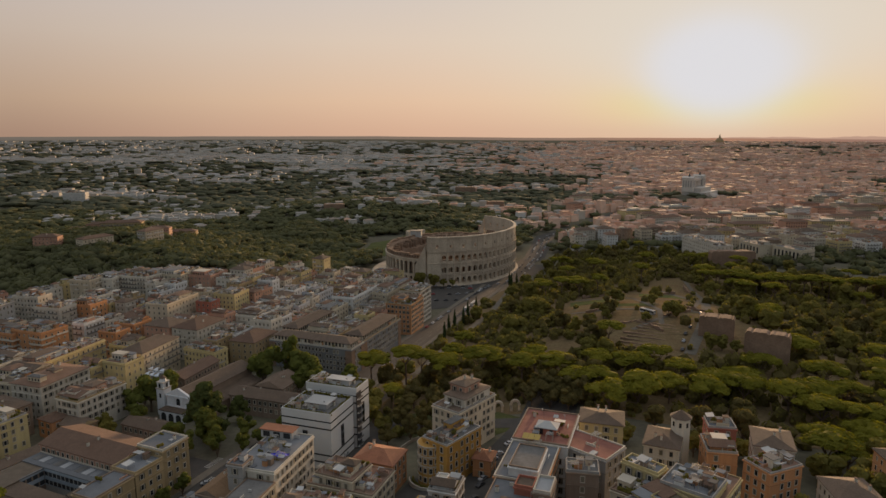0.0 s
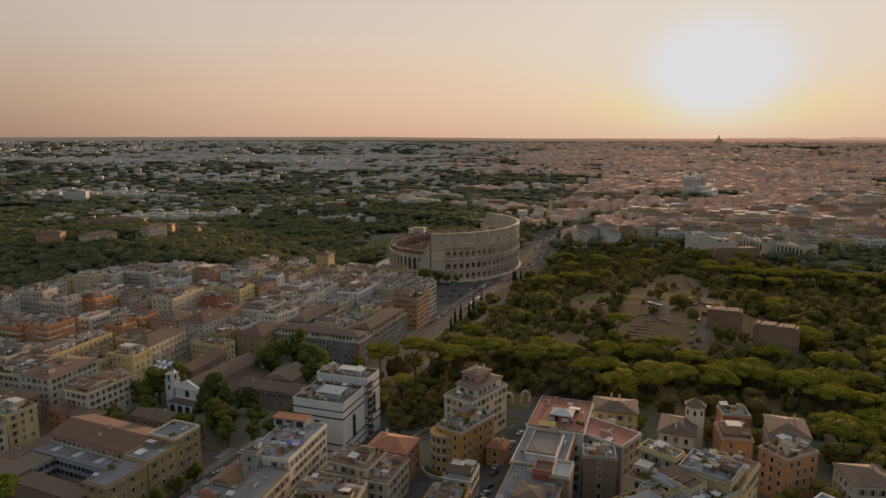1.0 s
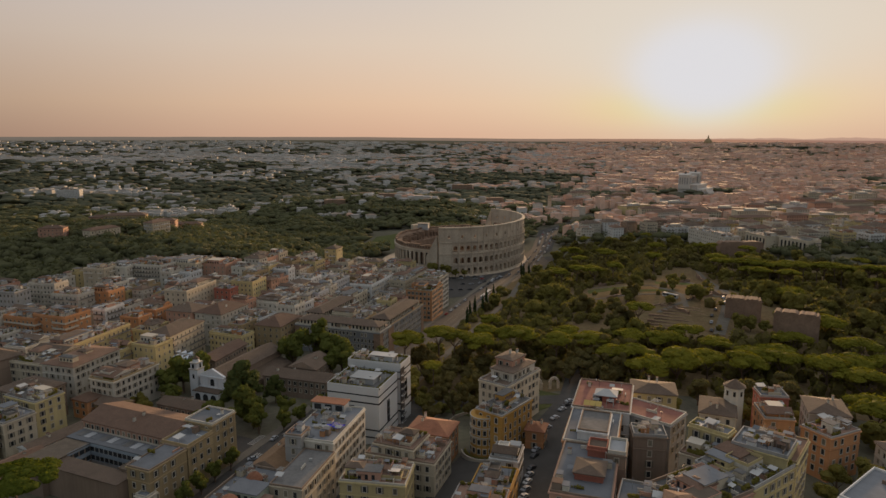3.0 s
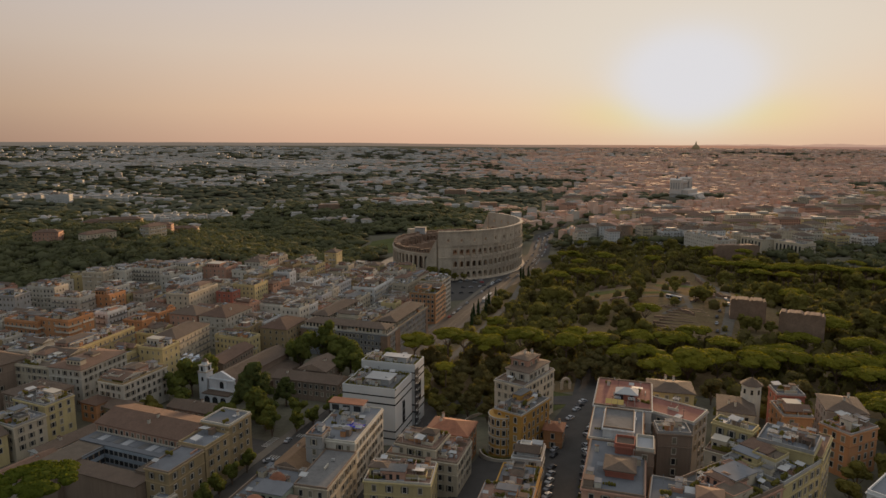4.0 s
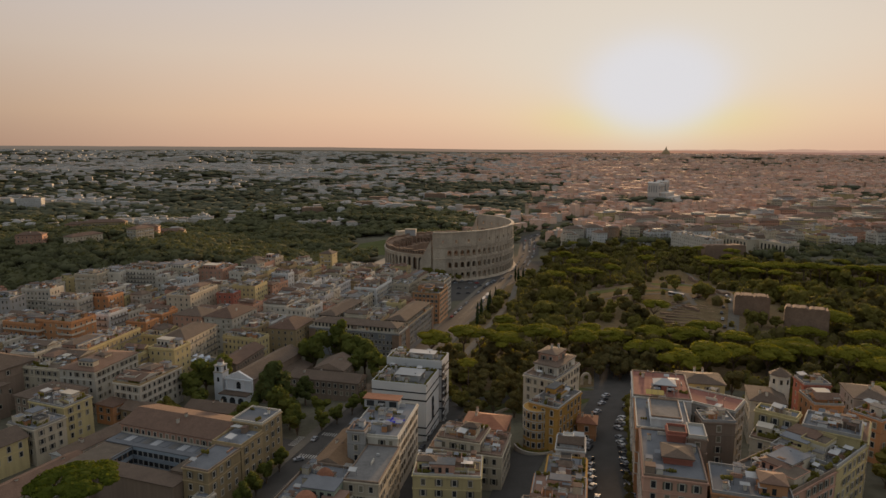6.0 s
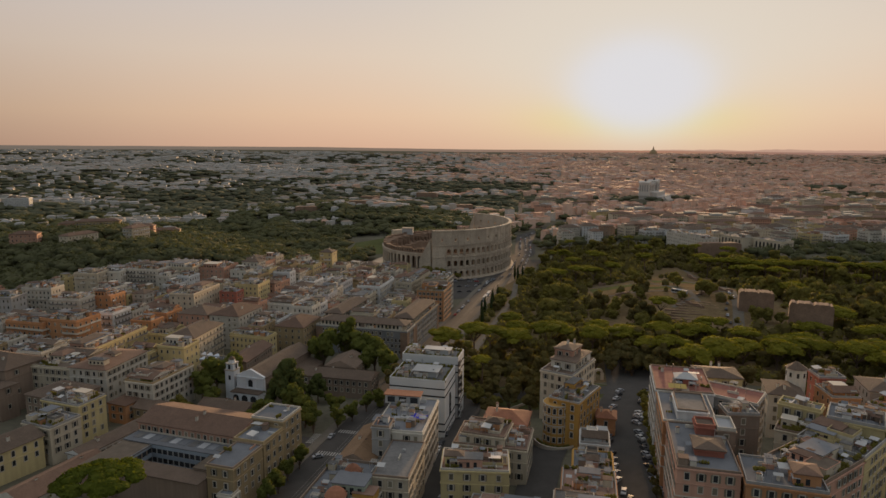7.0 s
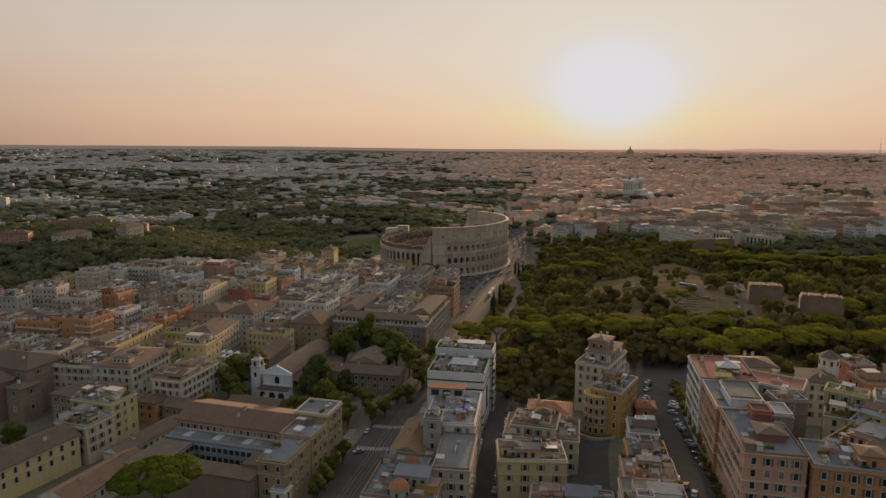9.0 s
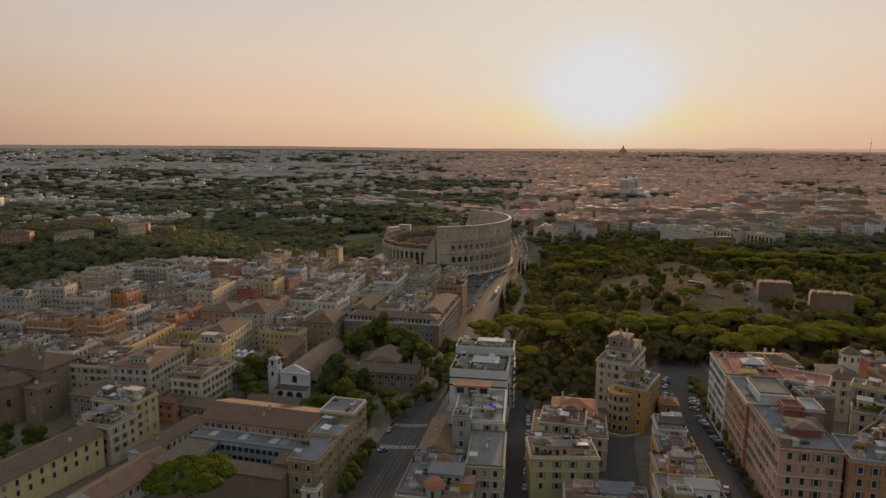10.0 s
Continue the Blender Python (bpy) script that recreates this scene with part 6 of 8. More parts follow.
block_ruin((172.5, 373.5), 20, 9, 65, 13.5, "large brown brick ruin of ancient baths in the park")
block_ruin((189, 342), 23, 8, 58, 16, "weathered brick exedra ruin in the park")
for x, y, w, d, a, h in ((-125, 1312, 40, 16, 100, 15), (-85, 1198, 34, 14, 95, 13), (-8, 1165, 30, 12, 88, 12), (-170, 1124, 36, 14, 100, 12), (118, 1268, 34, 16, 84, 17), (80, 1620, 50, 18, 90, 18), (14, 1450, 40, 16, 92, 15), (-60, 1570, 46, 16, 95, 15), (152, 1186, 26, 14, 80, 15), (140, 1050, 22, 14, 75, 12)):
    block_ruin((x, y), w, d, a, h, "brown brick ruin of an ancient palace among trees")
block_ruin((330, 679), 46, 10, 88, 16, "curved brown brick ruin wall beyond the park")


def low_wall(x, y, ang, length, h):
    ob = thing("ruin_wall", pose(x, y, ground(x, y), 0, 0, ang), "low broken brick wall in the park clearing", "ruin", "low ruin walls")
    rng = random.Random(int(x * 7 + y))
    n = max(2, int(length / 2))
    me = Mesh()
    vs = []
    for i in range(n + 1):
        t = h * rng.uniform(0.5, 1.0)
        px = -length / 2 + length * i / n
        vs += [(px, -0.6, -1), (px, -0.6, t), (px, 0.6, t), (px, 0.6, -1)]
    me.v = vs
    for i in range(n):
        a = 4 * i
        me.f += [(a, a + 4, a + 5, a + 1), (a + 1, a + 5, a + 6, a + 2), (a + 2, a + 6, a + 7, a + 3)]
    me.f += [(0, 1, 2, 3), tuple(4 * n + k for k in (3, 2, 1, 0))]
    me.m = [me.slot(RUIN)] * len(me.f)
    part("wall", me, ob)


for x, y, a, l, h in ((120, 414, 20, 22, 2), (134, 398, 110, 14, 2.5), (158, 428, 30, 26, 2), (175, 441, 120, 18, 3), (112, 462, 25, 20, 2), (101, 436, 100, 16, 2.5), (186, 540, 15, 24, 3), (152, 548, 100, 14, 3), (214, 560, 80, 30, 4), (128, 536, 15, 24, 3)):
    low_wall(x, y, a, l, h)


def stone_rows():
    """Low parallel kerbs of stepped ground in the clearing."""
    ob = thing("stone_terrace", pose(131, 387, ground(131, 387), 0, 0, -30), "stepped ground with low weathered stone kerbs in the park", "terrace")
    rng = random.Random(12)
    for i in range(9):
        py = -22 + i * 5.2
        l = rng.uniform(12, 21)
        px = rng.uniform(-3, 3)
        wx, wy = 131 + px * 0.866 + py * 0.5, 387 - px * 0.5 + py * 0.866
        dz = ground(wx, wy) - ground(131, 387)
        me = Mesh()
        n = int(l / 1.5)
        for k in range(n + 1):
            x0, t = px - l + 2 * l * k / n, dz + rng.uniform(0.1, 0.6)
            me.v += [(x0, py - 0.4, dz - 1.5), (x0, py - 0.4, t), (x0, py + 0.4, t), (x0, py + 0.4, dz - 1.5)]
        for k in range(0, 4 * n, 4):
            me.f += [(k, k + 4, k + 5, k + 1), (k + 1, k + 5, k + 6, k + 2), (k + 2, k + 6, k + 7, k + 3)]
        me.f += [(0, 1, 2, 3), tuple(4 * n + k for k in (3, 2, 1, 0))]
        me.m = [me.slot(RUIN)] * len(me.f)
        part("kerb", me, ob)


stone_rows()


def round_tower():
    x, y = 88, 228
    z = ground(x, y)
    ob = thing("round_tower", pose(x, y, z), "short pale octagonal tower with a tiled cap", "tower")
    me = Mesh()
    h = 52 - z
    me.tube((0, 0, -4), (0, 0, h), 3.6, 3.6, WALLS["pale"], 8)
    part("wall", me, ob)
    me = Mesh()
    me.tube((0, 0, h - 0.2), (0, 0, h + 2.4), 4.2, 0.2, TILE_DARK, 8)
    part("roof", me, ob)
    for i in range(8):
        me = Mesh()
        me.box(-0.45, 0.45, -3.42, -3.2, h - 3.4, h - 1.6, PANE, True)
        part("window", me, ob, m=pose(0, 0, 0, 0, 0, 22.5 + 45 * i))
    FOOT.append((x, y, 4, 4, 1, 0))


round_tower()


def white_monument():
    x, y = 568, 1457
    z = ground(x, y)
    ob = thing("monument", pose(x, y, z, 0, 0, 52) @ Matrix.Diagonal((0.74, 0.74, 0.85, 1)), "huge white marble colonnaded monument above the old town", "monument")
    FOOT.append((x, y, 75, 60, 0.9, -0.44))
    me = Mesh()
    me.box(-58, 58, -40, 30, -20, 10, MARBLE)
    me.box(-50, 50, -22, 30, 10, 20, MARBLE)
    part("base", me, ob)
    for k in range(6):
        me = Mesh()
        me.box(-30, 30, -62 + k * 4, -39.9, -12 + k * 3.4, -8.6 + k * 3.4, MARBLE)
        part("step", me, ob)
    me = Mesh()
    me.box(-52, 52, 8, 26, 20, 22, MARBLE)
    me.box(-54, 54, 4, 28, 36, 42, MARBLE, True)
    part("portico", me, ob)
    for i in range(16):
        me = Mesh()
        me.tube((-45 + i * 6, 6, 20), (-45 + i * 6, 6, 36), 1.2, 1.0, MARBLE, 8)
        part("column", me, ob)
    for s in (-1, 1):
        me = Mesh()
        me.box(s * 50 - 11, s * 50 + 11, -2, 30, 10, 46, MARBLE)
        me.hip(s * 50 - 11, s * 50 + 11, -2, 30, 46, 4, MARBLE, True, MARBLE, over=1)
        # grey slabs painted as the shaded gaps between the pavilion's columns
        for k in range(4):
            me.box(s * 50 - 9 + k * 4.9, s * 50 - 6 + k * 4.9, -2.2, -1.9, 22, 39, WALLS["grey"], True)
            me.box(s * 50 - 11.2, s * 50 - 10.9, 2 + k * 7, 6 + k * 7, 22, 39, WALLS["grey"], True)
        me.box(s * 50 - 11.8, s * 50 + 11.8, -2.8, 30.8, 41, 42.5, MARBLE, True)
        part("pavilion", me, ob)
        me = Mesh()
        me.box(s * 50 - 3, s * 50 + 3, 10, 16, 48, 51, DARK)
        me.tube((s * 50, 13, 51), (s * 50, 13, 56), 3.2, 0.6, DARK, 7)
        part("roof_sculpture", me, ob, "dark bronze group on the pavilion")


white_monument()


def basilica():
    x, y = 1602, 3842
    z = ground(x, y)
    ob = thing("basilica", pose(x, y, z, 0, 0, -20), "distant grey domed basilica on the skyline", "church")
    lift = 4 - z
    me = Mesh()
    me.box(-60, 60, -90, 90, -30, 46 + lift, WALLS["tan"])
    part("body", me, ob)
    me = Mesh()
    me.tube((0, 0, 40 + lift), (0, 0, 78 + lift), 26, 26, WALLS["tan"], 20)
    part("drum", me, ob)
    me = Mesh()
    prof = [(26, 78), (25, 88), (21, 100), (13, 110), (5, 115), (4, 124), (3, 126), (0.3, 134)]
    for (r0, z0), (r1, z1) in zip(prof, prof[1:]):
        me.tube((0, 0, z0 + lift), (0, 0, z1 + lift), r0, r1, WALLS["tan"], 20)
    part("dome", me, ob, "grey ribbed dome with a lantern")


basilica()


def arch_monument():
    x, y = -38, 884
    ob = thing("arch", pose(x, y, ground(x, y), 0, 0, 30), "pale triumphal arch beside the amphitheatre", "arch")
    me = Mesh()
    for x0, x1 in ((-12.5, -8.5), (-5.5, -3.2), (3.2, 5.5), (8.5, 12.5)):
        me.box(x0, x1, -3.5, 3.5, 0, 12, STONE)
    me.box(-12.8, 12.8, -3.8, 3.8, 12, 21, STONE, True)
    part("body", me, ob)


arch_monument()


def column_tower():
    x, y = CAMPANILE
    ob = thing("bell_tower", pose(x, y, ground(x, y), 0, 0, 10), "slender pale bell tower with an open belfry", "tower")
    me = Mesh()
    me.box(-2.6, 2.6, -2.6, 2.6, -4, 22, STONE)
    for sx in (-1, 1):
        for sy in (-1, 1):
            me.box(sx * 1.9 - 0.6, sx * 1.9 + 0.6, sy * 1.9 - 0.6, sy * 1.9 + 0.6, 22, 31, STONE)
    me.box(-2.8, 2.8, -2.8, 2.8, 25.6, 26.4, STONE, True)
    me.box(-2.8, 2.8, -2.8, 2.8, 31, 32, STONE, True)
    me.hip(-2.4, 2.4, -2.4, 2.4, 32.2, 1.8, TILE, over=0.4)
    part("tower", me, ob)


CAMPANILE = (189, 1163)
column_tower()


def park_gate(x, y):
    """A pale free-standing gate arch at the end of the street."""
    ob = thing("gate_arch", pose(x, y, ground(x, y), 0, 0, -4), "pale stone gate arch at the park entrance", "gate", "park gate arches")
    FOOT.append((x, y, 2.6, 2.0, 1, 0))
    for s in (-1, 1):
        me = Mesh()
        me.box(s * 1.9 - 0.6, s * 1.9 + 0.6, -0.6, 0.6, -1.5, 3.6, STONE)
        me.box(s * 1.9 - 0.75, s * 1.9 + 0.75, -0.75, 0.75, 3.3, 3.6, STONE, True)
        part("pier", me, ob)
    me = Mesh()
    n = 10
    ring = [(math.cos(math.pi * i / n), math.sin(math.pi * i / n)) for i in range(n + 1)]
    for (ca, sa), (cb, sb) in zip(ring, ring[1:]):
        for y0, flip in ((-0.55, 1), (0.55, 0)):
            f = [(1.35 * ca, y0, 3.6 + 1.35 * sa), (2.4 * ca, y0, 3.6 + 2.4 * sa), (2.4 * cb, y0, 3.6 + 2.4 * sb), (1.35 * cb, y0, 3.6 + 1.35 * sb)]
            me.face(f if flip else list(reversed(f)), STONE)
        me.face([(2.4 * ca, -0.55, 3.6 + 2.4 * sa), (2.4 * ca, 0.55, 3.6 + 2.4 * sa), (2.4 * cb, 0.55, 3.6 + 2.4 * sb), (2.4 * cb, -0.55, 3.6 + 2.4 * sb)], STONE)
        me.face([(1.35 * ca, 0.55, 3.6 + 1.35 * sa), (1.35 * ca, -0.55, 3.6 + 1.35 * sa), (1.35 * cb, -0.55, 3.6 + 1.35 * sb), (1.35 * cb, 0.55, 3.6 + 1.35 * sb)], STONE)
    part("arch", me, ob)


park_gate(26.3, 297.5)
park_gate(34.4, 297.5)


def road_wall(pts):
    """A low pale wall along the bend of the street."""
    x0, y0 = pts[0]
    z0 = ground(x0, y0)
    ob = thing("road_wall", pose(x0, y0, z0), "low pale wall along the street bend", "wall")
    for (ax, ay), (bx, by) in zip(pts, pts[1:]):
        d = math.hypot(bx - ax, by - ay)
        za, zb = ground(ax, ay) - z0, ground(bx, by) - z0
        ox, oy = -(by - ay) / d * 0.2, (bx - ax) / d * 0.2
        a, b = (ax - x0, ay - y0), (bx - x0, by - y0)
        q = [(a[0] + ox, a[1] + oy), (a[0] - ox, a[1] - oy), (b[0] - ox, b[1] - oy), (b[0] + ox, b[1] + oy)]
        zs = (za, za, zb, zb)
        me = Mesh()
        me.face([(*q[i], zs[i] + 1.4) for i in range(4)], TRIM)
        for i in range(4):
            j = (i + 1) % 4
            me.face([(*q[j], zs[j] - 0.5), (*q[i], zs[i] - 0.5), (*q[i], zs[i] + 1.4), (*q[j], zs[j] + 1.4)], TRIM)
        part("wall", me, ob)


road_wall([(-22.7, 250.7), (-20.6, 256.8), (-19, 262.8), (-14, 271.2), (-6, 276)])


def market_canopy(x, y, w, d, ang, z0, z):
    ob = thing("market_canopy", pose(x, y, z0, 0, 0, ang), "pale blue-white market canopy on thin posts", "canopy", "market canopies")
    h = z - z0
    me = Mesh()
    n = max(2, int(w / 3))
    for i in range(n):
        x0, x1 = -w / 2 + i * w / n, -w / 2 + (i + 1) * w / n - 0.15
        me.face([(x0, -d / 2, h), (x1, -d / 2, h), ((x0 + x1) / 2 + 0.4, 0, h + 0.8), ((x0 + x1) / 2 - 0.4, 0, h + 0.8)], CANVAS)
        me.face([(x1, d / 2, h), (x0, d / 2, h), ((x0 + x1) / 2 - 0.4, 0, h + 0.8), ((x0 + x1) / 2 + 0.4, 0, h + 0.8)], CANVAS)
        me.box(x0, x1, -d / 2, -d / 2 + 0.05, h - 0.5, h, CANVAS)
    part("sheet", me, ob)
    for sx in (-1, 1):
        for sy in (-1, 1):
            me = Mesh()
            me.tube((sx * (w / 2 - 0.2), sy * (d / 2 - 0.2), 0), (sx * (w / 2 - 0.2), sy * (d / 2 - 0.2), h), 0.09, 0.09, METAL, 6)
            part("post", me, ob)


CANVAS = surface("pale_blue_canvas", (0.46, 0.52, 0.60), 0.7, bump=0.05)
for x, y, w, d in ((-160, 344, 10, 5), (-159, 350, 8, 4), (-163, 352, 7, 4)):
    market_canopy(x, y, w, d, -20, 21.9, 25.0)


def radio_mast():
    a = radians(40.6)
    x, y = 4560 * math.sin(a), 4560 * math.cos(a)
    z = ground(x, y)
    ob = thing("radio_mast", pose(x, y, z), "thin dark radio mast on the skyline", "mast")
    lift = 97 - z
    me = Mesh()
    me.tube((0, 0, -5), (0, 0, 60 + lift), 1.6, 1.1, RAIL, 6)
    me.tube((0, 0, 60 + lift), (0, 0, 92 + lift), 0.9, 0.4, RAIL, 6)
    part("pole", me, ob)
    me = Mesh()
    me.box(-2.5, 2.5, -2.5, 2.5, 50 + lift, 53 + lift, RAIL, True)
    part("platform", me, ob)


def far_hills():
    """Self-lit backdrop strips painted as the sunlit haze of the land beyond the town, and as a low mauve range behind
    it.
    """
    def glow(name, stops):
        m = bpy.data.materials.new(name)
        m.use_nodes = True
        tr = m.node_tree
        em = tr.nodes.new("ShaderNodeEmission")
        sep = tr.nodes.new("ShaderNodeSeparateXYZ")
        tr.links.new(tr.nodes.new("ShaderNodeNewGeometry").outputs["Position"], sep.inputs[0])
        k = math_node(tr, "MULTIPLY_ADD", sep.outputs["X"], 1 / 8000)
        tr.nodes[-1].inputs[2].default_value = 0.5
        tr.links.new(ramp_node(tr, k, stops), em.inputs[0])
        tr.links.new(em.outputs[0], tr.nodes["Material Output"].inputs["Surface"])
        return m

    # haze and sun glow are emitted by these colours, warmest under the sun
    near = glow("land_haze_glow", [(0.1, (0.15, 0.13, 0.11)), (0.42, (0.20, 0.155, 0.122)), (0.60, (0.26, 0.175, 0.13)), (0.735, (0.40, 0.21, 0.135)), (0.85, (0.30, 0.175, 0.135)), (1.0, (0.26, 0.17, 0.14))])
    far = glow("hill_haze_glow", [(0.6, (0.50, 0.32, 0.235)), (1.0, (0.50, 0.31, 0.235))])
    n = 130
    for radius, first, last, mat, label in ((4880, -62, 62, near, "flat hazy land painted as a self-lit backdrop strip"), (4945, 17, 50, far, "faint mauve hills in haze painted as a self-lit backdrop")):
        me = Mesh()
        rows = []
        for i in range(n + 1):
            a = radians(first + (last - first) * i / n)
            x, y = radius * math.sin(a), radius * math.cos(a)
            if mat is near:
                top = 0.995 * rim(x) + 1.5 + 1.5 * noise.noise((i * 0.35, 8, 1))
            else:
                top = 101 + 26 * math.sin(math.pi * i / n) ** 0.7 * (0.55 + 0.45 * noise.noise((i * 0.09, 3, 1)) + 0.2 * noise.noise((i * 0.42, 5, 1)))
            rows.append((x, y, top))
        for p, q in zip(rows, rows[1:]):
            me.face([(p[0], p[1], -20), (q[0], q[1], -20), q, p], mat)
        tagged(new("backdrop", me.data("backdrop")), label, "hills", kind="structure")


radio_mast()
far_hills()


# ---- trees ----
def pine_meshes(seed, r, count=17, per=95, mat=None):
    rng = np.random.default_rng(seed)
    lobes = []
    for i in range(count):
        a, q = rng.random() * 2 * math.pi, r * math.sqrt((i + 0.5) / count) * 0.82
        s = r * (0.25 + 0.10 * rng.random()) * math.sqrt(17 / count)
        lobes.append(((q * math.cos(a), q * math.sin(a), 2.2 * (1 - (q / r) ** 2) + 0.25 * rng.random()), (s * 1.3, s * 1.3, s * 0.5)))
    crown = foliage(lobes, per, 0.34, rng, mat or PINE, "crown", 0.9)
    me = Mesh()
    bend = rng.normal(0, 0.5, 2)
    fork = (float(bend[0]), float(bend[1]), -4.6)
    me.tube((0, 0, -17), fork, 0.55, 0.36, BARK, 7)
    for i in range(7):
        a = 2 * math.pi * i / 7 + rng.random()
        q = r * (0.35 + 0.3 * rng.random())
        mid = (fork[0] + q * 0.45 * math.cos(a), fork[1] + q * 0.45 * math.sin(a), -2.6)
        me.tube(fork, mid, 0.24, 0.16, BARK, 5)
        me.tube(mid, (q * math.cos(a), q * math.sin(a), 0), 0.16, 0.06, BARK, 5)
    return crown, me.data("trunk")


def broad_meshes(seed, r, tall, mat):
    rng = np.random.default_rng(seed)
    lobes = []
    for i in range(13):
        p = rng.standard_normal(3)
        p /= np.linalg.norm(p)
        q = rng.random() ** 0.5 * 0.75
        s = r * (0.32 + 0.16 * rng.random())
        lobes.append(((p[0] * q * r, p[1] * q * r, p[2] * q * r * tall), (s, s, s * 0.85)))
    crown = foliage(lobes, 56, 0.4, rng, mat, "crown", 0.9)
    me = Mesh()
    base = -r * tall - 3.2
    me.tube((0, 0, base - 2), (0.2, 0.1, -r * 0.3), 0.42, 0.24, BARK, 7)
    for i in range(5):
        a = 2 * math.pi * i / 5 + rng.random()
        me.tube((0.1, 0, base + 2.4), (r * 0.5 * math.cos(a), r * 0.5 * math.sin(a), -r * tall * 0.2), 0.18, 0.06, BARK, 5)
    return crown, me.data("trunk"), -base


def cedar_meshes(seed):
    """A dense dark tree: a blunt cone of foliage that reaches almost to the ground."""
    rng = np.random.default_rng(seed)
    lobes = []
    for _ in range(46):
        k = rng.random() ** 0.8
        a = rng.uniform(0, 6.28)
        q = 7.6 * (1 - k) ** 0.62 * rng.uniform(0.55, 1.0)
        s = rng.uniform(1.7, 2.6)
        lobes.append(((q * math.cos(a), q * math.sin(a), 3.5 + 14.5 * k), (s, s, s * 0.9)))
    crown = foliage(lobes, 60, 0.34, rng, CEDAR, "crown", 0.9)
    me = Mesh()
    me.tube((0, 0, -1.5), (0, 0, 14), 0.6, 0.2, BARK, 8)
    return crown, me.data("trunk")


def cypress_meshes(seed):
    rng = np.random.default_rng(seed)
    lobes = []
    for i in range(9):
        k = i / 8
        s = 1.5 * math.sin(math.pi * (0.12 + 0.8 * k)) * (1 - 0.35 * k)
        lobes.append(((rng.normal(0, 0.15), rng.normal(0, 0.15), 1.8 + 12 * k), (s, s, 1.7)))
    crown = foliage(lobes, 50, 0.3, rng, CYPRESS, "crown")
    me = Mesh()
    me.tube((0, 0, -1.5), (0, 0, 5), 0.25, 0.15, BARK, 6)
    return crown, me.data("trunk")


PINES = [pine_meshes(40 + i, 7.5) for i in range(5)]
BROADS = [broad_meshes(60 + i, 5.2, (0.8, 0.95, 0.7, 0.9, 1.05)[i], LEAF) for i in range(5)]
GREENS = [broad_meshes(90 + i, 5.2, (1.25, 1.1, 1.4)[i], GREEN_LEAF) for i in range(3)]
DARKS = [broad_meshes(70 + i, 5.2, 1.1, DARK_LEAF) for i in range(3)]
CYPS = [cypress_meshes(80 + i) for i in range(2)]
TREES = []


def tree(name, m, crown, trunk, label, group):
    ob = thing(name, m, label, "tree", group)
    part("trunk", trunk, ob)
    part("crown", crown, ob)
    return ob


def pine(x, y, top, r, rng):
    """An umbrella pine with its flat crown's top at height top."""
    z = ground(x, y)
    s = r / 7.5
    k = rng.randrange(5)
    z_crown = max(top - 2.8 * s, z + 7)
    m = Matrix.Translation((x, y, z_crown)) @ pose(0, 0, 0, rng.uniform(-3, 3), rng.uniform(-3, 3), rng.uniform(0, 360)) @ Matrix.Diagonal((s, s, s, 1))
    tree("umbrella_pine", m, *PINES[k], "umbrella pine with a flat green crown on a bare trunk", "umbrella pines")
    TREES.append((x, y, r))


def broad(x, y, r, rng, sink=0.0, dark=False, green=False):
    if near_line(x, y, [(-24, 120), (-24, 190), (-14, 216), (-6, 232)], 6.5):
        return
    z = ground(x, y)
    k = rng.randrange(5)
    crown, trunk, h = GREENS[k % 3] if green else DARKS[k % 3] if dark else BROADS[k]
    s = r / 5.2
    m = Matrix.Translation((x, y, z + (h - sink) * s)) @ pose(0, 0, 0, 0, 0, rng.uniform(0, 360)) @ Matrix.Diagonal((s, s, s * rng.uniform(0.85, 1.15), 1))
    tree("broadleaf_tree", m, crown, trunk, "dense dark green broadleaf tree", "park trees")
    TREES.append((x, y, r))


def cypress(x, y, s, rng):
    m = Matrix.Translation((x, y, ground(x, y))) @ pose(0, 0, 0, 0, 0, rng.uniform(0, 360)) @ Matrix.Diagonal((s, s, s, 1))
    tree("cypress", m, *CYPS[rng.randrange(2)], "slim dark green cypress beside the park path", "cypresses")
    TREES.append((x, y, 2))


def inside(x, y, poly):
    hit = False
    for (ax, ay), (bx, by) in zip(poly, poly[1:] + poly[:1]):
        if (ay > y) != (by > y) and x < ax + (y - ay) * (bx - ax) / (by - ay):
            hit = not hit
    return hit


PARK = [grid(16, 62), (60, 296), (140, 250), (240, 232), (340, 330), (420, 560), (330, 665), (300, 730), (200, 800), (140, 790), (118, 720), (92, 650), grid(17, 415)]
CLEARINGS = [[(86, 412), (114, 356), (183, 342), (191, 399), (196, 436), (226, 550), (230, 620), (205, 620), (160, 545), (85, 520)], [(54, 377), (87, 365), (95, 392), (68, 407)]]
ROAD_LINES = [([grid(26, 70), grid(28, 200), grid(30, 310), grid(22, 400)], 5)]


FOOT.append((139, 427, 11, 9, 0.57, -0.82))  # open ground round the parked coach


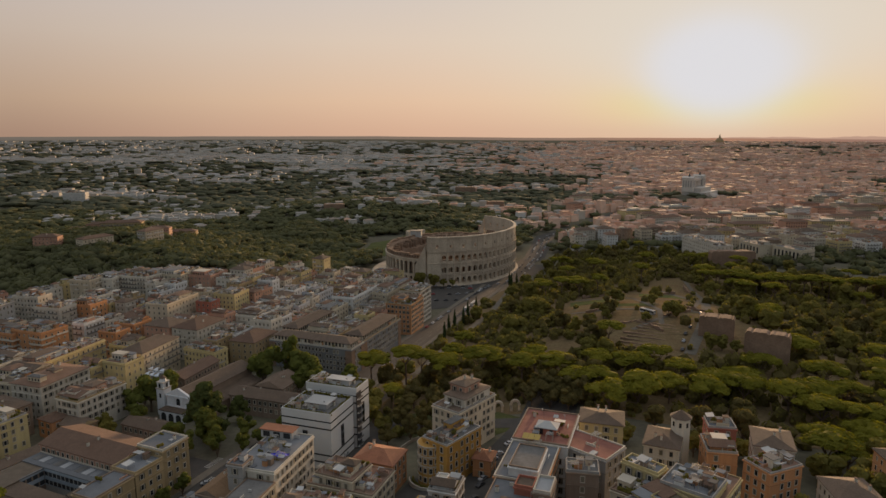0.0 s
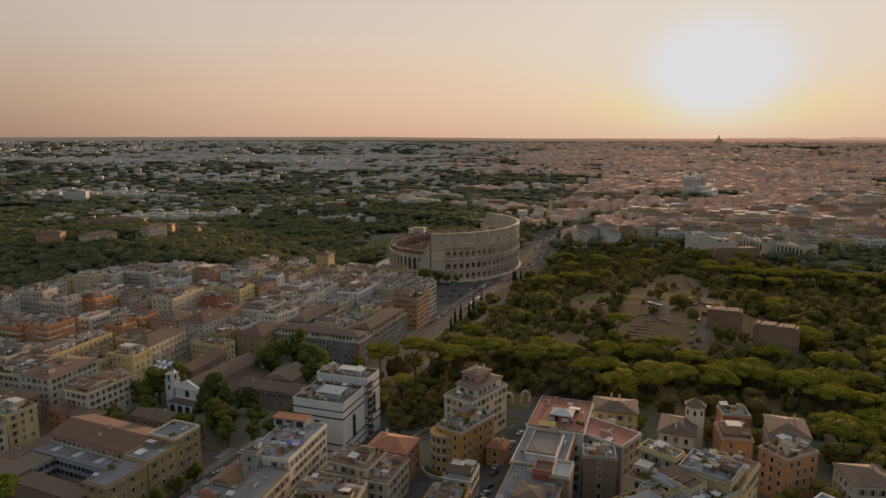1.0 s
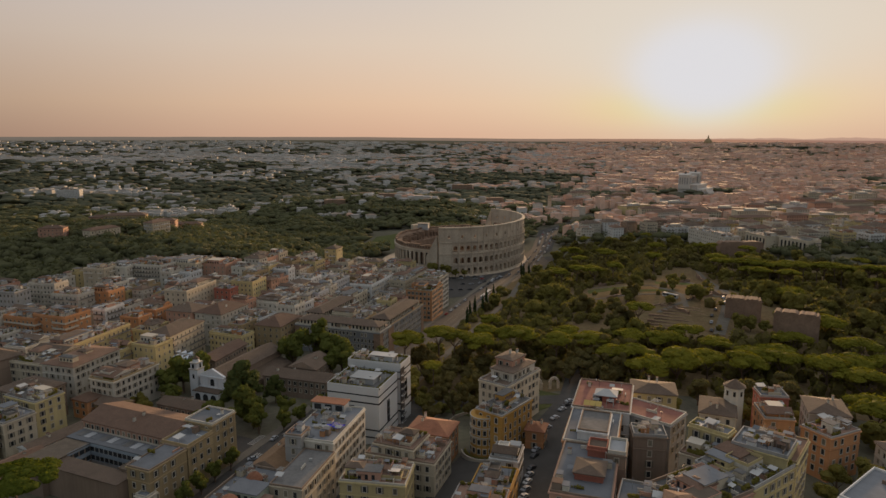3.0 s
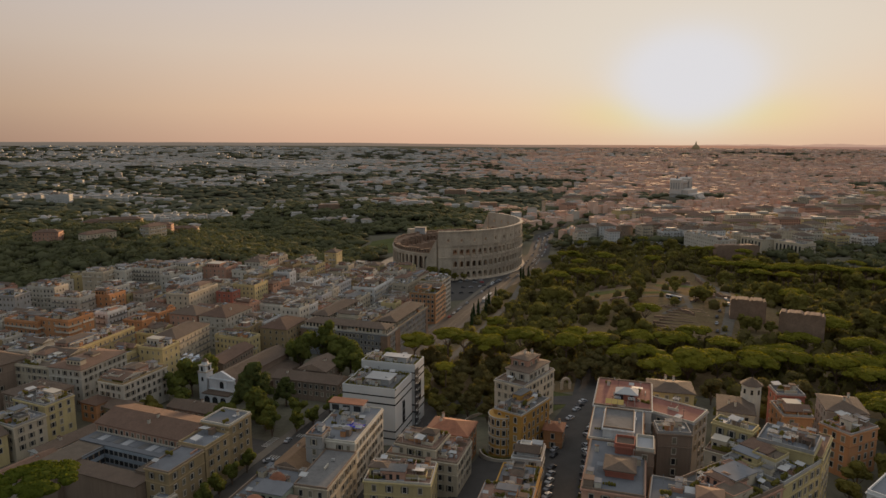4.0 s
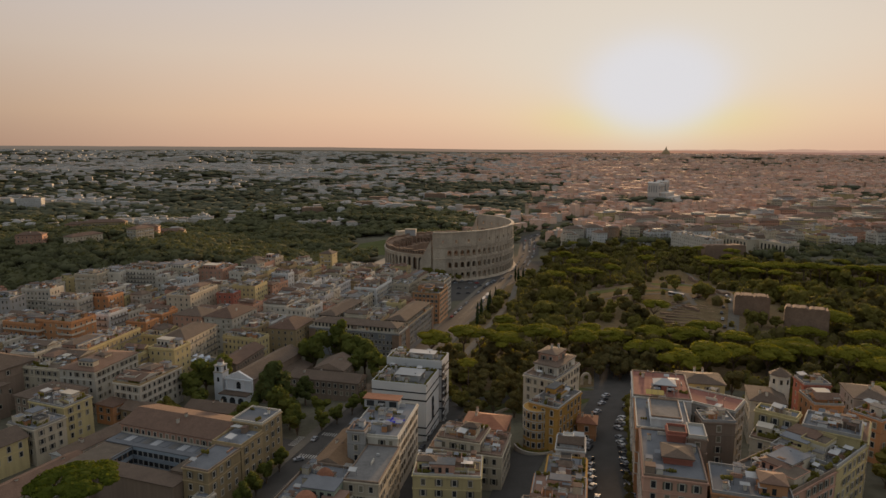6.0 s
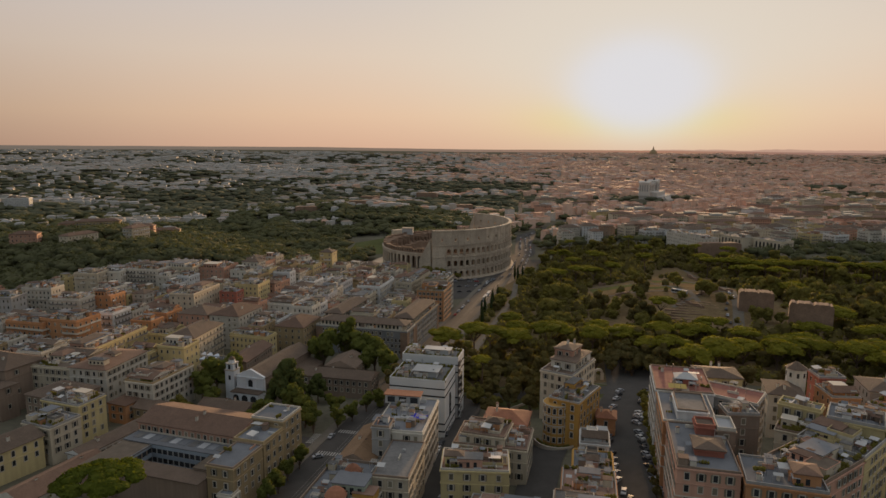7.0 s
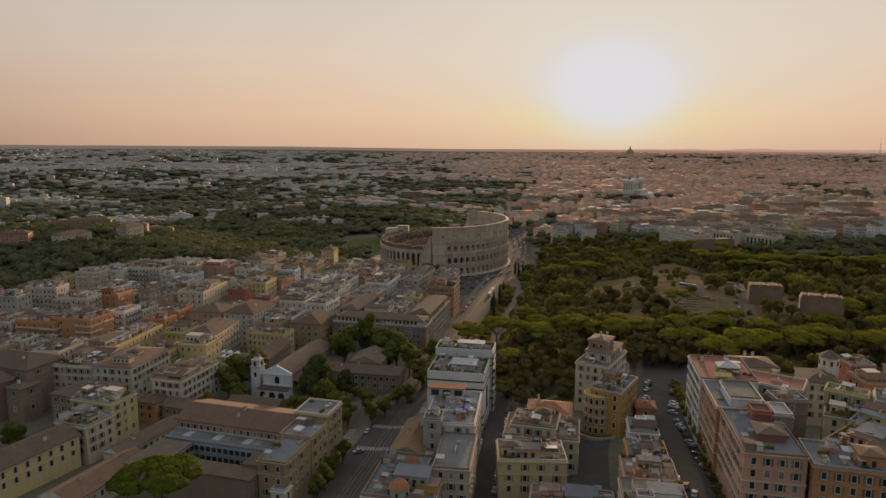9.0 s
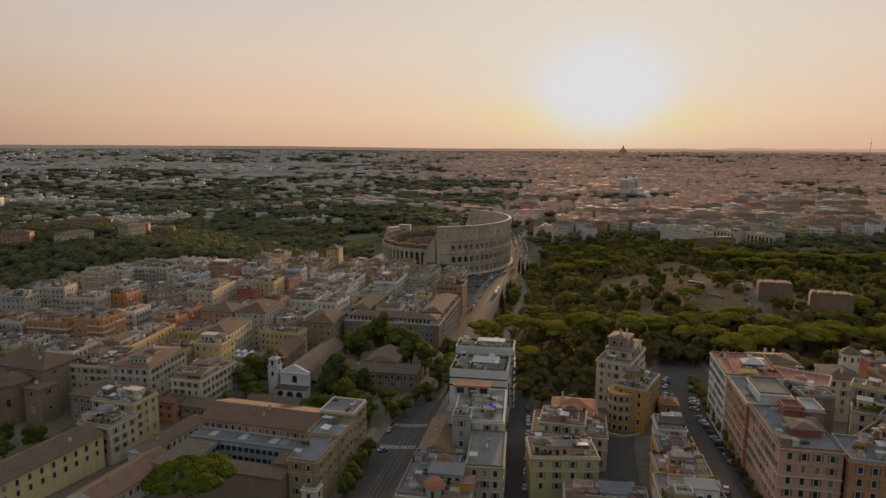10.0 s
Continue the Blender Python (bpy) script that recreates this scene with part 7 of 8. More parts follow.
def park():
    rng = random.Random(31)
    spots = ((2, 330, 9), (20, 334, 10), (41, 326, 8), (58, 330, 9), (75, 307, 9), (100, 332, 9), (84, 338, 8), (93, 295, 11), (77, 287, 10), (123, 292, 9), (143, 295, 9), (159, 283, 9), (-20, 338, 8), (-24, 291, 4), (-11, 337, 8), (108, 298, 8), (134, 304, 9), (147, 308, 8), (175, 289, 9), (164, 268, 9), (150, 238, 10), (200, 354, 9), (189, 289, 8), (-38, 330, 8), (190, 310, 9), (215, 300, 9))
    for x, y, r in spots:
        pine(x, y, 40.5 + rng.uniform(-1.5, 1.5), r * 1.1, rng)
    for i in range(46):
        x = 235 + (i % 23) * 9 + rng.uniform(-3, 3)
        y = 565 - (x - 235) * 0.35 + (10 if i > 22 else 0) + rng.uniform(-6, 6)
        pine(x, y, ground(x, y) + rng.uniform(17, 20), rng.uniform(6, 8.5), rng)
    n = 0
    for _ in range(6000):
        if n >= 250:
            break
        x, y = rng.uniform(-40, 420), rng.uniform(232, 800)
        if not inside(x, y, PARK) or y < 350 and rng.random() > 0.25 or any(inside(x, y, c) for c in CLEARINGS) and rng.random() > 0.02 or taken(x, y, 3) or near_line(x, y, ROAD_LINES[0][0], 4):
            continue
        r = rng.choice((rng.uniform(3.2, 5.0), rng.uniform(4.5, 7.0), rng.uniform(6.5, 9.5))) * (0.72 if y < 345 else 1.0)
        if any(math.hypot(x - a, y - b) < 0.5 * (r + c) for a, b, c in TREES if c < 7):
            continue
        if r > 6 and rng.random() < 0.35:
            pine(x, y, ground(x, y) + rng.uniform(14, 19), r, rng)
        else:
            broad(x, y, r, rng, 3.0, rng.random() < 0.22)
        n += 1
    for u, v in ((17, 250), (20, 262), (18, 280), (22, 410), (18, 418), (17, 236), (26, 416), (19, 300), (21, 215)):
        cypress(*grid(u, v), rng.uniform(0.9, 1.2), rng)
    # trees of streets and squares
    for x, y, r in ((-102, 352, 9), (-92, 362, 9), (-82, 352, 9), (-74, 346, 8), (-68, 334, 7), (-80, 338, 6), (-151, 318, 8), (-144, 326, 7), (-156, 310, 6), (-102, 234, 3.5), (-105, 225, 3.5), (-107, 216, 3.5), (-110, 208, 3.5), (-22, 634, 7.5), (-10, 632, 6), (0, 637, 4), (9, 637, 4), (-40, 320, 6), (-36, 306, 6), (-44, 330, 5), (-40, 312, 5)):
        broad(x, y, r, rng, 0.0, False, x < -45)
    for x, y, r in ((-104, 274, 5), (-110, 282, 5), (-72, 296, 4), (-62, 318, 5), (-56, 330, 5), (-28, 284, 4), (-20, 276, 3.5), (-34, 296, 5), (-226, 262, 5), (-234, 254, 4.5), (-220, 250, 4), (-240, 268, 5), (-214, 262, 3.5), (136, 196, 6), (146, 206, 7), (140, 222, 6), (156, 216, 7), (132, 236, 5.5), (168, 230, 7), (150, 190, 6), (122, 240, 5), (178, 246, 7), (134, 180, 5), (110, 250, 5), (88, 246, 5), (60, 262, 5), (76, 256, 5), (-12, 214, 3), (-15, 206, 3), (-150, 300, 5), (-158, 326, 5)):
        broad(x, y, r, rng, 2.0, False, x < -45)
    for x, y, r in ((155, 232, 9), (172, 246, 10), (186, 262, 9), (190, 238, 9), (205, 276, 9), (225, 320, 9), (240, 345, 9), (232, 290, 8), (50, 344, 8), (116, 342, 9), (168, 330, 9), (6, 350, 8), (66, 312, 8), (120, 318, 8)):
        pine(x, y, 39.5 + rng.uniform(-1.5, 1.5), r, rng)
    cedar = cedar_meshes(95)
    for x, y, s in ((-113, 292, 1.32), (-101, 304, 0.75)):
        tree("cedar", pose(x, y, ground(x, y)) @ Matrix.Diagonal((s, s, s, 1)), *cedar, "dense dark cedar beside the old church", "cedars")
        TREES.append((x, y, 7))
    broad(-64, 312, 6, rng, 0, True)
    for x, y, r in ((113, 436, 6.5), (109, 432, 5), (92, 378, 6), (84, 375, 6), (86, 368, 5), (150, 421, 5.5), (154, 418, 5), (94, 406, 6), (80, 425, 6), (86, 415, 5), (98, 422, 4.5), (118, 442, 4.5), (164, 492, 5), (151, 459, 4), (172, 410, 4), (154, 362, 4.5), (160, 360, 4.5), (167, 357, 4)):
        broad(x, y, r, rng, 1.5, r > 5.5)
    for x, y, r in ((-158, 286, 4.5), (-176, 268, 3.5), (-162, 292, 4), (-186, 292, 4)):
        if not taken(x, y, 1):
            broad(x, y, r, rng, 1.0)
    big = pine_meshes(77, 13, 60, 130, DEEP_PINE)
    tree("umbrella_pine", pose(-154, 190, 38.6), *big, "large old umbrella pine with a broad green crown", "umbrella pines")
    for x, y, r in ((106, 192, 5), (98, 184, 4), (112, 184, 5), (118, 194, 5), (104, 172, 4.5), (116, 240, 5), (100, 244, 5), (124, 176, 5.5)):
        if not taken(x, y, 1.5):
            broad(x, y, r, rng, 1.0)
    for x, y, r in ((-120, 274, 6), (-113, 267, 5), (-124, 268, 5), (-108, 284, 7), (-100, 268, 4.5), (-92, 284, 4.5), (-84, 279, 4), (-90, 272, 3.5), (-78, 290, 4), (-60, 306, 6), (-56, 318, 6), (-52, 340, 6), (-48, 296, 5), (-52, 352, 6)):
        if not taken(x, y, 1.5):
            broad(x, y, r, rng, 1.0, True, True)
    # the dark grove between the office building, the corner house and the pines
    for x, y, r in ((-24, 320, 7), (-15, 312, 6.5), (-5, 308, 6), (9, 307, 6), (17, 322, 7), (4, 328, 7), (-8, 334, 7), (-30, 336, 7.5), (-36, 312, 5.5), (24, 336, 7), (36, 350, 7), (42, 336, 6.5), (68, 326, 7), (64, 309, 6), (62, 296, 5), (74, 306, 6.5), (80, 322, 6), (-48, 320, 6), (-52, 302, 5), (92, 268, 5.5), (110, 262, 6), (126, 258, 6), (104, 250, 5), (132, 270, 6), (47, 315, 6), (56, 322, 6.5), (50, 302, 5), (66, 300, 5.5), (59, 310, 5.5), (-25, 268, 4.5), (-15, 272, 5), (-7, 265, 4.5), (-21, 284, 5), (-10, 283, 5.5), (0, 278, 5), (-4, 292, 6), (-18, 296, 6), (43, 302, 5), (51, 297, 5), (59, 292, 5), (67, 300, 5.5), (50, 308, 6), (58, 304, 5.5), (38, 312, 5)):
        if not taken(x, y, 1.5):
            broad(x, y, r, rng, 1.5, True)
    for i in range(9):
        t = i / 8
        broad(20 + 22 * t, 196 + 66 * t, 2.6, rng)
    for i in range(7):
        broad(2 + 2.5 * i, 152 + 7 * i, 1.9, rng, 1.0, True)


park()


# ---- woods, far town ----
def lump(vs, fs, n, x, y, z, r, rz, rng, coarse=False):
    bv, bf = (BALL_V, BALL_F) if coarse else (ICO_V, ICO_F)
    k = 1 + 0.25 * rng.standard_normal(len(bv))[:, None].clip(-1.2, 1.2)
    vs.append(bv * k * np.array([r, r, rz]) + np.array([x, y, z]))
    fs.append(bf + n)
    return n + len(bv)


def stuff(name, vs, fs, mats, label, category, idx=None, smooth=False):
    me = bpy.data.meshes.new(name)
    v, f = np.concatenate(vs), np.concatenate(fs)
    me.vertices.add(len(v))
    me.vertices.foreach_set("co", v.astype(np.float32).ravel())
    me.loops.add(f.size)
    me.loops.foreach_set("vertex_index", f.astype(np.int32).ravel())
    me.polygons.add(len(f))
    me.polygons.foreach_set("loop_start", np.arange(0, f.size, f.shape[1], dtype=np.int32))
    me.polygons.foreach_set("use_smooth", np.full(len(f), smooth))
    if idx is not None:
        me.polygons.foreach_set("material_index", np.array(idx, dtype=np.int32))
    for mt in mats:
        me.materials.append(mt)
    me.update(calc_edges=True)
    me.validate()
    return tagged(new(name, me), label, category, kind="stuff")


TOWNS = [(-818, 1550, 150, 70), (-470, 1130, 130, 30), (-640, 1900, 130, 40), (-760, 2050, 200, 60), (-400, 2330, 190, 60), (-610, 2640, 260, 90), (-1500, 2600, 500, 110), (-900, 2900, 500, 130), (-300, 2950, 300, 100), (150, 2350, 200, 90), (300, 1300, 90, 60), (-70, 1200, 100, 45), (100, 1240, 60, 70), (0, 1500, 120, 70), (-187, 1130, 60, 30), (90, 1680, 110, 60)]
GROVES = [(2390, 2960, 260, 170), (828, 1172, 45, 60), (770, 1330, 60, 40), (313, 1057, 40, 30), (200, 985, 55, 40), (400, 1230, 60, 40), (330, 1420, 90, 60), (640, 1480, 70, 40), (560, 1190, 50, 26), (1010, 1290, 60, 30), (230, 1250, 80, 50), (180, 1500, 130, 110), (240, 1900, 160, 160), (1250, 1750, 120, 50)]


def density(x, y):
    """How wooded the land is, 0 to 1: parks on the left, the dense old town on the right, dark hills at the skyline."""
    if y < 1080 and -900 < x < -60:
        n = noise.noise((x / 90, y / 90, 7)) + 0.6 * noise.noise((x / 35, y / 35, 9))
        return clamp(0.95 + 0.7 * n, 0, 1) if x < -460 or y > back_edge(x) + 3 else 0.0
    if y < 600:
        return 0.0
    b = math.degrees(math.atan2(x, y))
    r = math.hypot(x, y)
    n = 0.8 * noise.noise((x / 330, y / 330, 7)) + 0.45 * noise.noise((x / 120, y / 120, 9)) + 0.45 * noise.noise((x / 38, y / 38, 5))
    far = clamp((r - 3000) / 700, 0, 1)
    west = 0.93 if y < 1800 else 0.72 if y < 2450 else 0.42
    k = clamp((b + 6 * noise.noise((x / 200, y / 200, 12)) - 3) / 13, 0, 1)
    base = west + (0.14 - west) * k
    for cx, cy, rx, ry in TOWNS:
        base -= 0.75 * math.exp(-(((x - cx) / rx) ** 2 + ((y - cy) / ry) ** 2) ** 2)
    for cx, cy, rx, ry in GROVES:
        base += 0.9 * math.exp(-(((x - cx) / rx) ** 2 + ((y - cy) / ry) ** 2) ** 2)
    base += far * (0.62 - base) * (0.8 if b < 12 or b > 24 else 0.5)
    return clamp(base + n * 0.75, 0, 1)


def woods():
    rng, pr = np.random.default_rng(5), random.Random(5)
    vs, fs, n = [], [], 0
    ws, wf, k2 = [], [], 0
    qs, qf, m = [], [], 0
    y = 425.0
    while y < 4450:
        step = 9.5 + max(0, y - 600) * 0.0105
        x = -0.75 * y - 150
        while x < 1.0 * y + 80:
            x += step * pr.uniform(0.7, 1.3)
            yy = y + pr.uniform(-0.5, 0.5) * step
            if math.hypot(x, yy) > 4650 or pr.random() > density(x, yy) * (1.0 if y < 1200 else 0.8) or taken(x, yy, 4) or inside(x, yy, PARK) or near_line(x, yy, [(60, 690), (112, 790), (150, 955), (246, 1091), (330, 1230)], 18) or near_line(x, yy, [(-900, 1290), (-692, 1366), (-545, 1520), (-419, 1617)], 18):
                continue
            if -112 < x < -50 and 790 < yy < 950 or x > -75 and math.hypot(x - 20, yy - 720) < 140:
                continue
            r = step * pr.choice((pr.uniform(0.35, 0.6), pr.uniform(0.5, 0.8), pr.uniform(0.7, 1.0)))
            g = ground(x, yy)
            hgt = (pr.uniform(7, 11) + 7 * noise.noise((x / 60, yy / 60, 4)) + 1) * clamp((4600 - y) / 1800, 0.2, 1)
            if y < 1250:
                for _ in range(3):
                    q, a = r * pr.uniform(0.1, 0.75), pr.uniform(0, 6.3)
                    k = pr.uniform(0.6, 0.95)
                    n = lump(vs, fs, n, x + q * math.cos(a), yy + q * math.sin(a), g + hgt - min(r, 6) * pr.uniform(0.5, 0.9), r * k, min(r, 6) * 0.7 * k, rng, True)
            else:
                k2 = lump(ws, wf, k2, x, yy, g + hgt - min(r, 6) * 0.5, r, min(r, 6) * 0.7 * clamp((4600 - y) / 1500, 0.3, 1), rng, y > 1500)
            if y < 1250:
                per = 34 if y < 1000 else 16
                p = rng.standard_normal((per, 3))
                p /= np.linalg.norm(p, axis=1)[:, None]
                p[:, 2] = np.abs(p[:, 2])
                c = p * rng.uniform(0.6, 1.12, (per, 1)) * np.array([r, r, min(r, 6) * 0.9]) + np.array([x, yy, g + hgt - min(r, 6) * 0.6])
                t1 = np.cross(p, rng.standard_normal((per, 3)))
                t1 /= np.linalg.norm(t1, axis=1)[:, None] + 1e-6
                t2 = np.cross(p, t1) + 0.5 * p
                s = 0.9 * (0.6 + 0.8 * rng.random((per, 1)))
                qs.append(np.stack([c - t1 * s, c + t2 * s, c + t1 * s, c - t2 * s], axis=1).reshape(-1, 3))
                qf.append(np.arange(4 * per).reshape(per, 4) + m)
                m += 4 * per
        y += step
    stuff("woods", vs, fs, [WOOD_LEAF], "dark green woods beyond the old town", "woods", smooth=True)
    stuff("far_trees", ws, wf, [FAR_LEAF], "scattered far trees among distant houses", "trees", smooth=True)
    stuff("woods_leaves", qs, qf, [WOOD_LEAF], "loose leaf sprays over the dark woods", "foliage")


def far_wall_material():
    # Walls lightened for haze and warmed for the glare on the sun side.
    m = surface("warm_hazed_walls", (0.52, 0.386, 0.31), 0.9, island=[(0.0, (0.624, 0.423, 0.31)), (0.3, (0.666, 0.488, 0.378)), (0.55, (0.603, 0.368, 0.267)), (0.75, (0.686, 0.534, 0.43)), (0.9, (0.582, 0.34, 0.241)), (1.0, (0.749, 0.607, 0.516))], bump=0)
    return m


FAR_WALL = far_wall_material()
# Cooler copies away from the glare, tones drawn together like haze.
FAR_PALE = surface("cool_hazed_walls", (0.43, 0.43, 0.413), 0.9, island=[(0.0, (0.43, 0.421, 0.387)), (0.4, (0.499, 0.49, 0.456)), (0.7, (0.447, 0.396, 0.335)), (1.0, (0.568, 0.568, 0.55))], bump=0)
FAR_GREY = surface("cool_hazed_roofs", (0.276, 0.267, 0.248), 0.9, spec=0.1, island=[(0.0, (0.267, 0.253, 0.23)), (0.5, (0.331, 0.322, 0.304)), (0.8, (0.285, 0.221, 0.175)), (1.0, (0.405, 0.396, 0.386))], bump=0)
# Roofs lightened and reddened with the same haze and glare.
FAR_ROOF = surface("warm_hazed_roofs", (0.315, 0.186, 0.132), 0.9, spec=0.1, island=[(0.0, (0.399, 0.219, 0.154)), (0.35, (0.462, 0.27, 0.189)), (0.6, (0.441, 0.316, 0.255)), (0.8, (0.367, 0.209, 0.15)), (1.0, (0.504, 0.381, 0.317))], bump=0)


def far_town():
    pr = random.Random(17)
    vs, fs, idx, n = [], [], [], 0
    y = 860.0
    while y < 4250:
        step = 11.5 + (y - 860) * 0.0062
        x = -0.75 * y - 150
        while x < 1.0 * y + 80:
            x += step * pr.choice((1, 1, 1, 1.08, 1.7))
            yy = y + pr.uniform(-0.2, 0.2) * step + 6 * math.sin(x / 70)
            wooded = density(x, yy)
            if math.hypot(x, yy) > 4500 or pr.random() < wooded ** 0.6 * 1.05 or taken(x, yy, 7) or near_line(x, yy, [(60, 690), (112, 790), (150, 955), (246, 1091), (330, 1230)], 26):
                continue
            if math.hypot(x - 9, yy - 746) < 150 or (x < 140 and yy < 1000) or math.hypot(x - 520, yy - 1385) < 75:
                continue
            w, d = step * pr.uniform(0.85, 1.3), step * pr.uniform(0.75, 1.05)
            h = (13 + 5 * noise.noise((x / 90, yy / 90, 1)) + pr.uniform(-3, 3) + (8 if pr.random() < 0.02 else 0)) * clamp(1.5 - yy / 5000, 0.5, 1) * (0.75 if x < 0.1 * yy else 1)
            a = radians(18 + 40 * noise.noise((x / 350, yy / 350, 6)) + pr.uniform(-4, 4))
            ca, sa, g = math.cos(a), math.sin(a), ground(x, yy)
            def put(lx, ly, z):
                return (x + lx * ca - ly * sa, yy + lx * sa + ly * ca, g + z)
            c = ((-w / 2, -d / 2), (w / 2, -d / 2), (w / 2, d / 2), (-w / 2, d / 2))
            v = [put(*p, -6) for p in c] + [put(*p, h) for p in c]
            vs.append(np.array(v))
            fs.append(np.array([(0, 1, 5, 4), (1, 2, 6, 5), (2, 3, 7, 6), (3, 0, 4, 7)]) + n)
            # cool copies on the left, glare-warmed ones towards the sun
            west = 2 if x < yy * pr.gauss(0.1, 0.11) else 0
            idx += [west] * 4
            n += 8
            o = 0.4
            c2 = [(sx * (w / 2 + o), sy * (d / 2 + o)) for sx, sy in ((-1, -1), (1, -1), (1, 1), (-1, 1))]
            if pr.random() < 0.65:
                rise = pr.uniform(1.2, 2.4)
                v = [put(*p, h) for p in c2] + [put(-w / 5, 0, h + rise), put(w / 5, 0, h + rise)]
                vs.append(np.array(v))
                fs.append(np.array([(0, 1, 5, 4), (1, 2, 5, 5), (2, 3, 4, 5), (3, 0, 4, 4)]) + n)
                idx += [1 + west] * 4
                n += 6
            else:
                v = [put(*p, h) for p in c2] + [put(*p, h + 0.5) for p in c2]
                vs.append(np.array(v))
                fs.append(np.array([(0, 1, 5, 4), (1, 2, 6, 5), (2, 3, 7, 6), (3, 0, 4, 7), (4, 5, 6, 7)]) + n)
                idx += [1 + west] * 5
                n += 8
                if pr.random() < 0.6 or yy > 1500:
                    continue
                k = pr.uniform(0.2, 0.4)
                px, py = pr.uniform(-0.25, 0.25) * w, pr.uniform(-0.25, 0.25) * d
                q = ((px - w * k / 2, py - d * k / 2), (px + w * k / 2, py - d * k / 2), (px + w * k / 2, py + d * k / 2), (px - w * k / 2, py + d * k / 2))
                v = [put(*p, h + 0.4) for p in q] + [put(*p, h + 3.2) for p in q]
                vs.append(np.array(v))
                fs.append(np.array([(0, 1, 5, 4), (1, 2, 6, 5), (2, 3, 7, 6), (3, 0, 4, 7), (4, 5, 6, 7)]) + n)
                idx += [west] * 5
                n += 8
        y += step
    # hip faces with a doubled corner become triangles
    vv, ff = np.concatenate(vs), np.concatenate(fs)
    me = bpy.data.meshes.new("far_town")
    me.from_pydata(vv.tolist(), [], [tuple(dict.fromkeys(map(int, q))) for q in ff])
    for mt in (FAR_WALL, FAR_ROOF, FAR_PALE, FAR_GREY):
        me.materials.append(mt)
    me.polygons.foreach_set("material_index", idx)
    me.update()
    tagged(new("far_town", me), "thousands of far pale houses with brown roofs", "town", kind="stuff")


def undergrowth():
    """Low shrubs and small trees under the park's pines."""
    rng, pr = np.random.default_rng(15), random.Random(15)
    vs, fs, n = [], [], 0
    qs, qf, m = [], [], 0
    for _ in range(6000):
        x, y = pr.uniform(-50, 420), pr.uniform(232, 800)
        if not inside(x, y, PARK) or any(inside(x, y, c) for c in CLEARINGS) and pr.random() > 0.05 or taken(x, y, 2) or near_line(x, y, ROAD_LINES[0][0], 5) or near_line(x, y, [(10, 190), (24, 240), (46, 280), (62, 330)], 11) or near_line(x, y, [(-70, 300), (-30, 292), (46, 280)], 8):
            continue
        r = pr.uniform(1.8, 4.2)
        h = r * pr.uniform(0.8, 1.6)
        g = ground(x, y)
        n = lump(vs, fs, n, x, y, g + h * 0.5, r * 0.9, h * 0.85, rng, True)
        per = 22
        p = rng.standard_normal((per, 3))
        p /= np.linalg.norm(p, axis=1)[:, None]
        p[:, 2] = np.abs(p[:, 2])
        c = p * np.array([r, r, h]) * 0.95 + np.array([x, y, g + h * 0.5])
        t1 = np.cross(p, rng.standard_normal((per, 3)))
        t1 /= np.linalg.norm(t1, axis=1)[:, None] + 1e-6
        t2 = np.cross(p, t1) + 0.5 * p
        s = 0.55 * (0.6 + 0.8 * rng.random((per, 1)))
        qs.append(np.stack([c - t1 * s, c + t2 * s, c + t1 * s, c - t2 * s], axis=1).reshape(-1, 3))
        qf.append(np.arange(4 * per).reshape(per, 4) + m)
        m += 4 * per
    stuff("undergrowth", vs, fs, [DARK_LEAF], "dense dark shrubs under the park pines", "shrubs")
    stuff("shrub_leaves", qs, qf, [LEAF], "loose leaf sprays on the park shrubs", "foliage")


undergrowth()
woods()
far_town()


# ---- parked cars ----
def car_meshes(paint):
    body = Mesh()
    prof = [(-2.1, 0.35), (-2.15, 0.75), (-1.9, 0.95), (-1.2, 1.02), (-0.7, 1.45), (0.7, 1.47), (1.35, 1.0), (2.0, 0.9), (2.15, 0.6), (2.1, 0.35)]
    for s in (-1, 1):
        p = [(x, s * (0.85 if z < 1.1 else 0.7), z) for x, z in prof]
        body.face(p if s < 0 else list(reversed(p)), paint)
    for (xa, za), (xb, zb) in zip(prof, prof[1:]):
        wa, wb = (0.85 if za < 1.1 else 0.7), (0.85 if zb < 1.1 else 0.7)
        body.face([(xa, wa, za), (xa, -wa, za), (xb, -wb, zb), (xb, wb, zb)], paint)
    glass = Mesh()
    for xa, za, xb, zb in ((-1.15, 1.08, -0.75, 1.42), (1.28, 1.07, 0.76, 1.43)):
        k = -0.02 if xa < 0 else 0.02
        glass.face([(xa + k, 0.72, za), (xa + k, -0.72, za), (xb + k, -0.64, zb), (xb + k, 0.64, zb)], PANE)
    for s in (-1, 1):
        glass.face([(-1.0, s * 0.84, 1.05), (1.15, s * 0.84, 1.05), (0.65, s * 0.73, 1.4), (-0.65, s * 0.73, 1.4)], PANE)
    return body.data("body"), glass.data("glazing")


WHEEL = Mesh()
WHEEL.tube((0, -0.1, 0.32), (0, 0.1, 0.32), 0.32, 0.32, DARK, 10, True)
WHEEL = WHEEL.data("wheel")
CARS = []
for cname, rgb in (("white", (0.5, 0.5, 0.5)), ("grey", (0.25, 0.26, 0.28)), ("black", (0.03, 0.03, 0.035)), ("silver", (0.33, 0.33, 0.35)), ("red", (0.3, 0.03, 0.03))):
    CARS.append((cname, *car_meshes(surface("car_paint_" + cname, rgb, 0.55, 0.1, big=0.05, fine=0.03, bump=0, spec=0.6))))


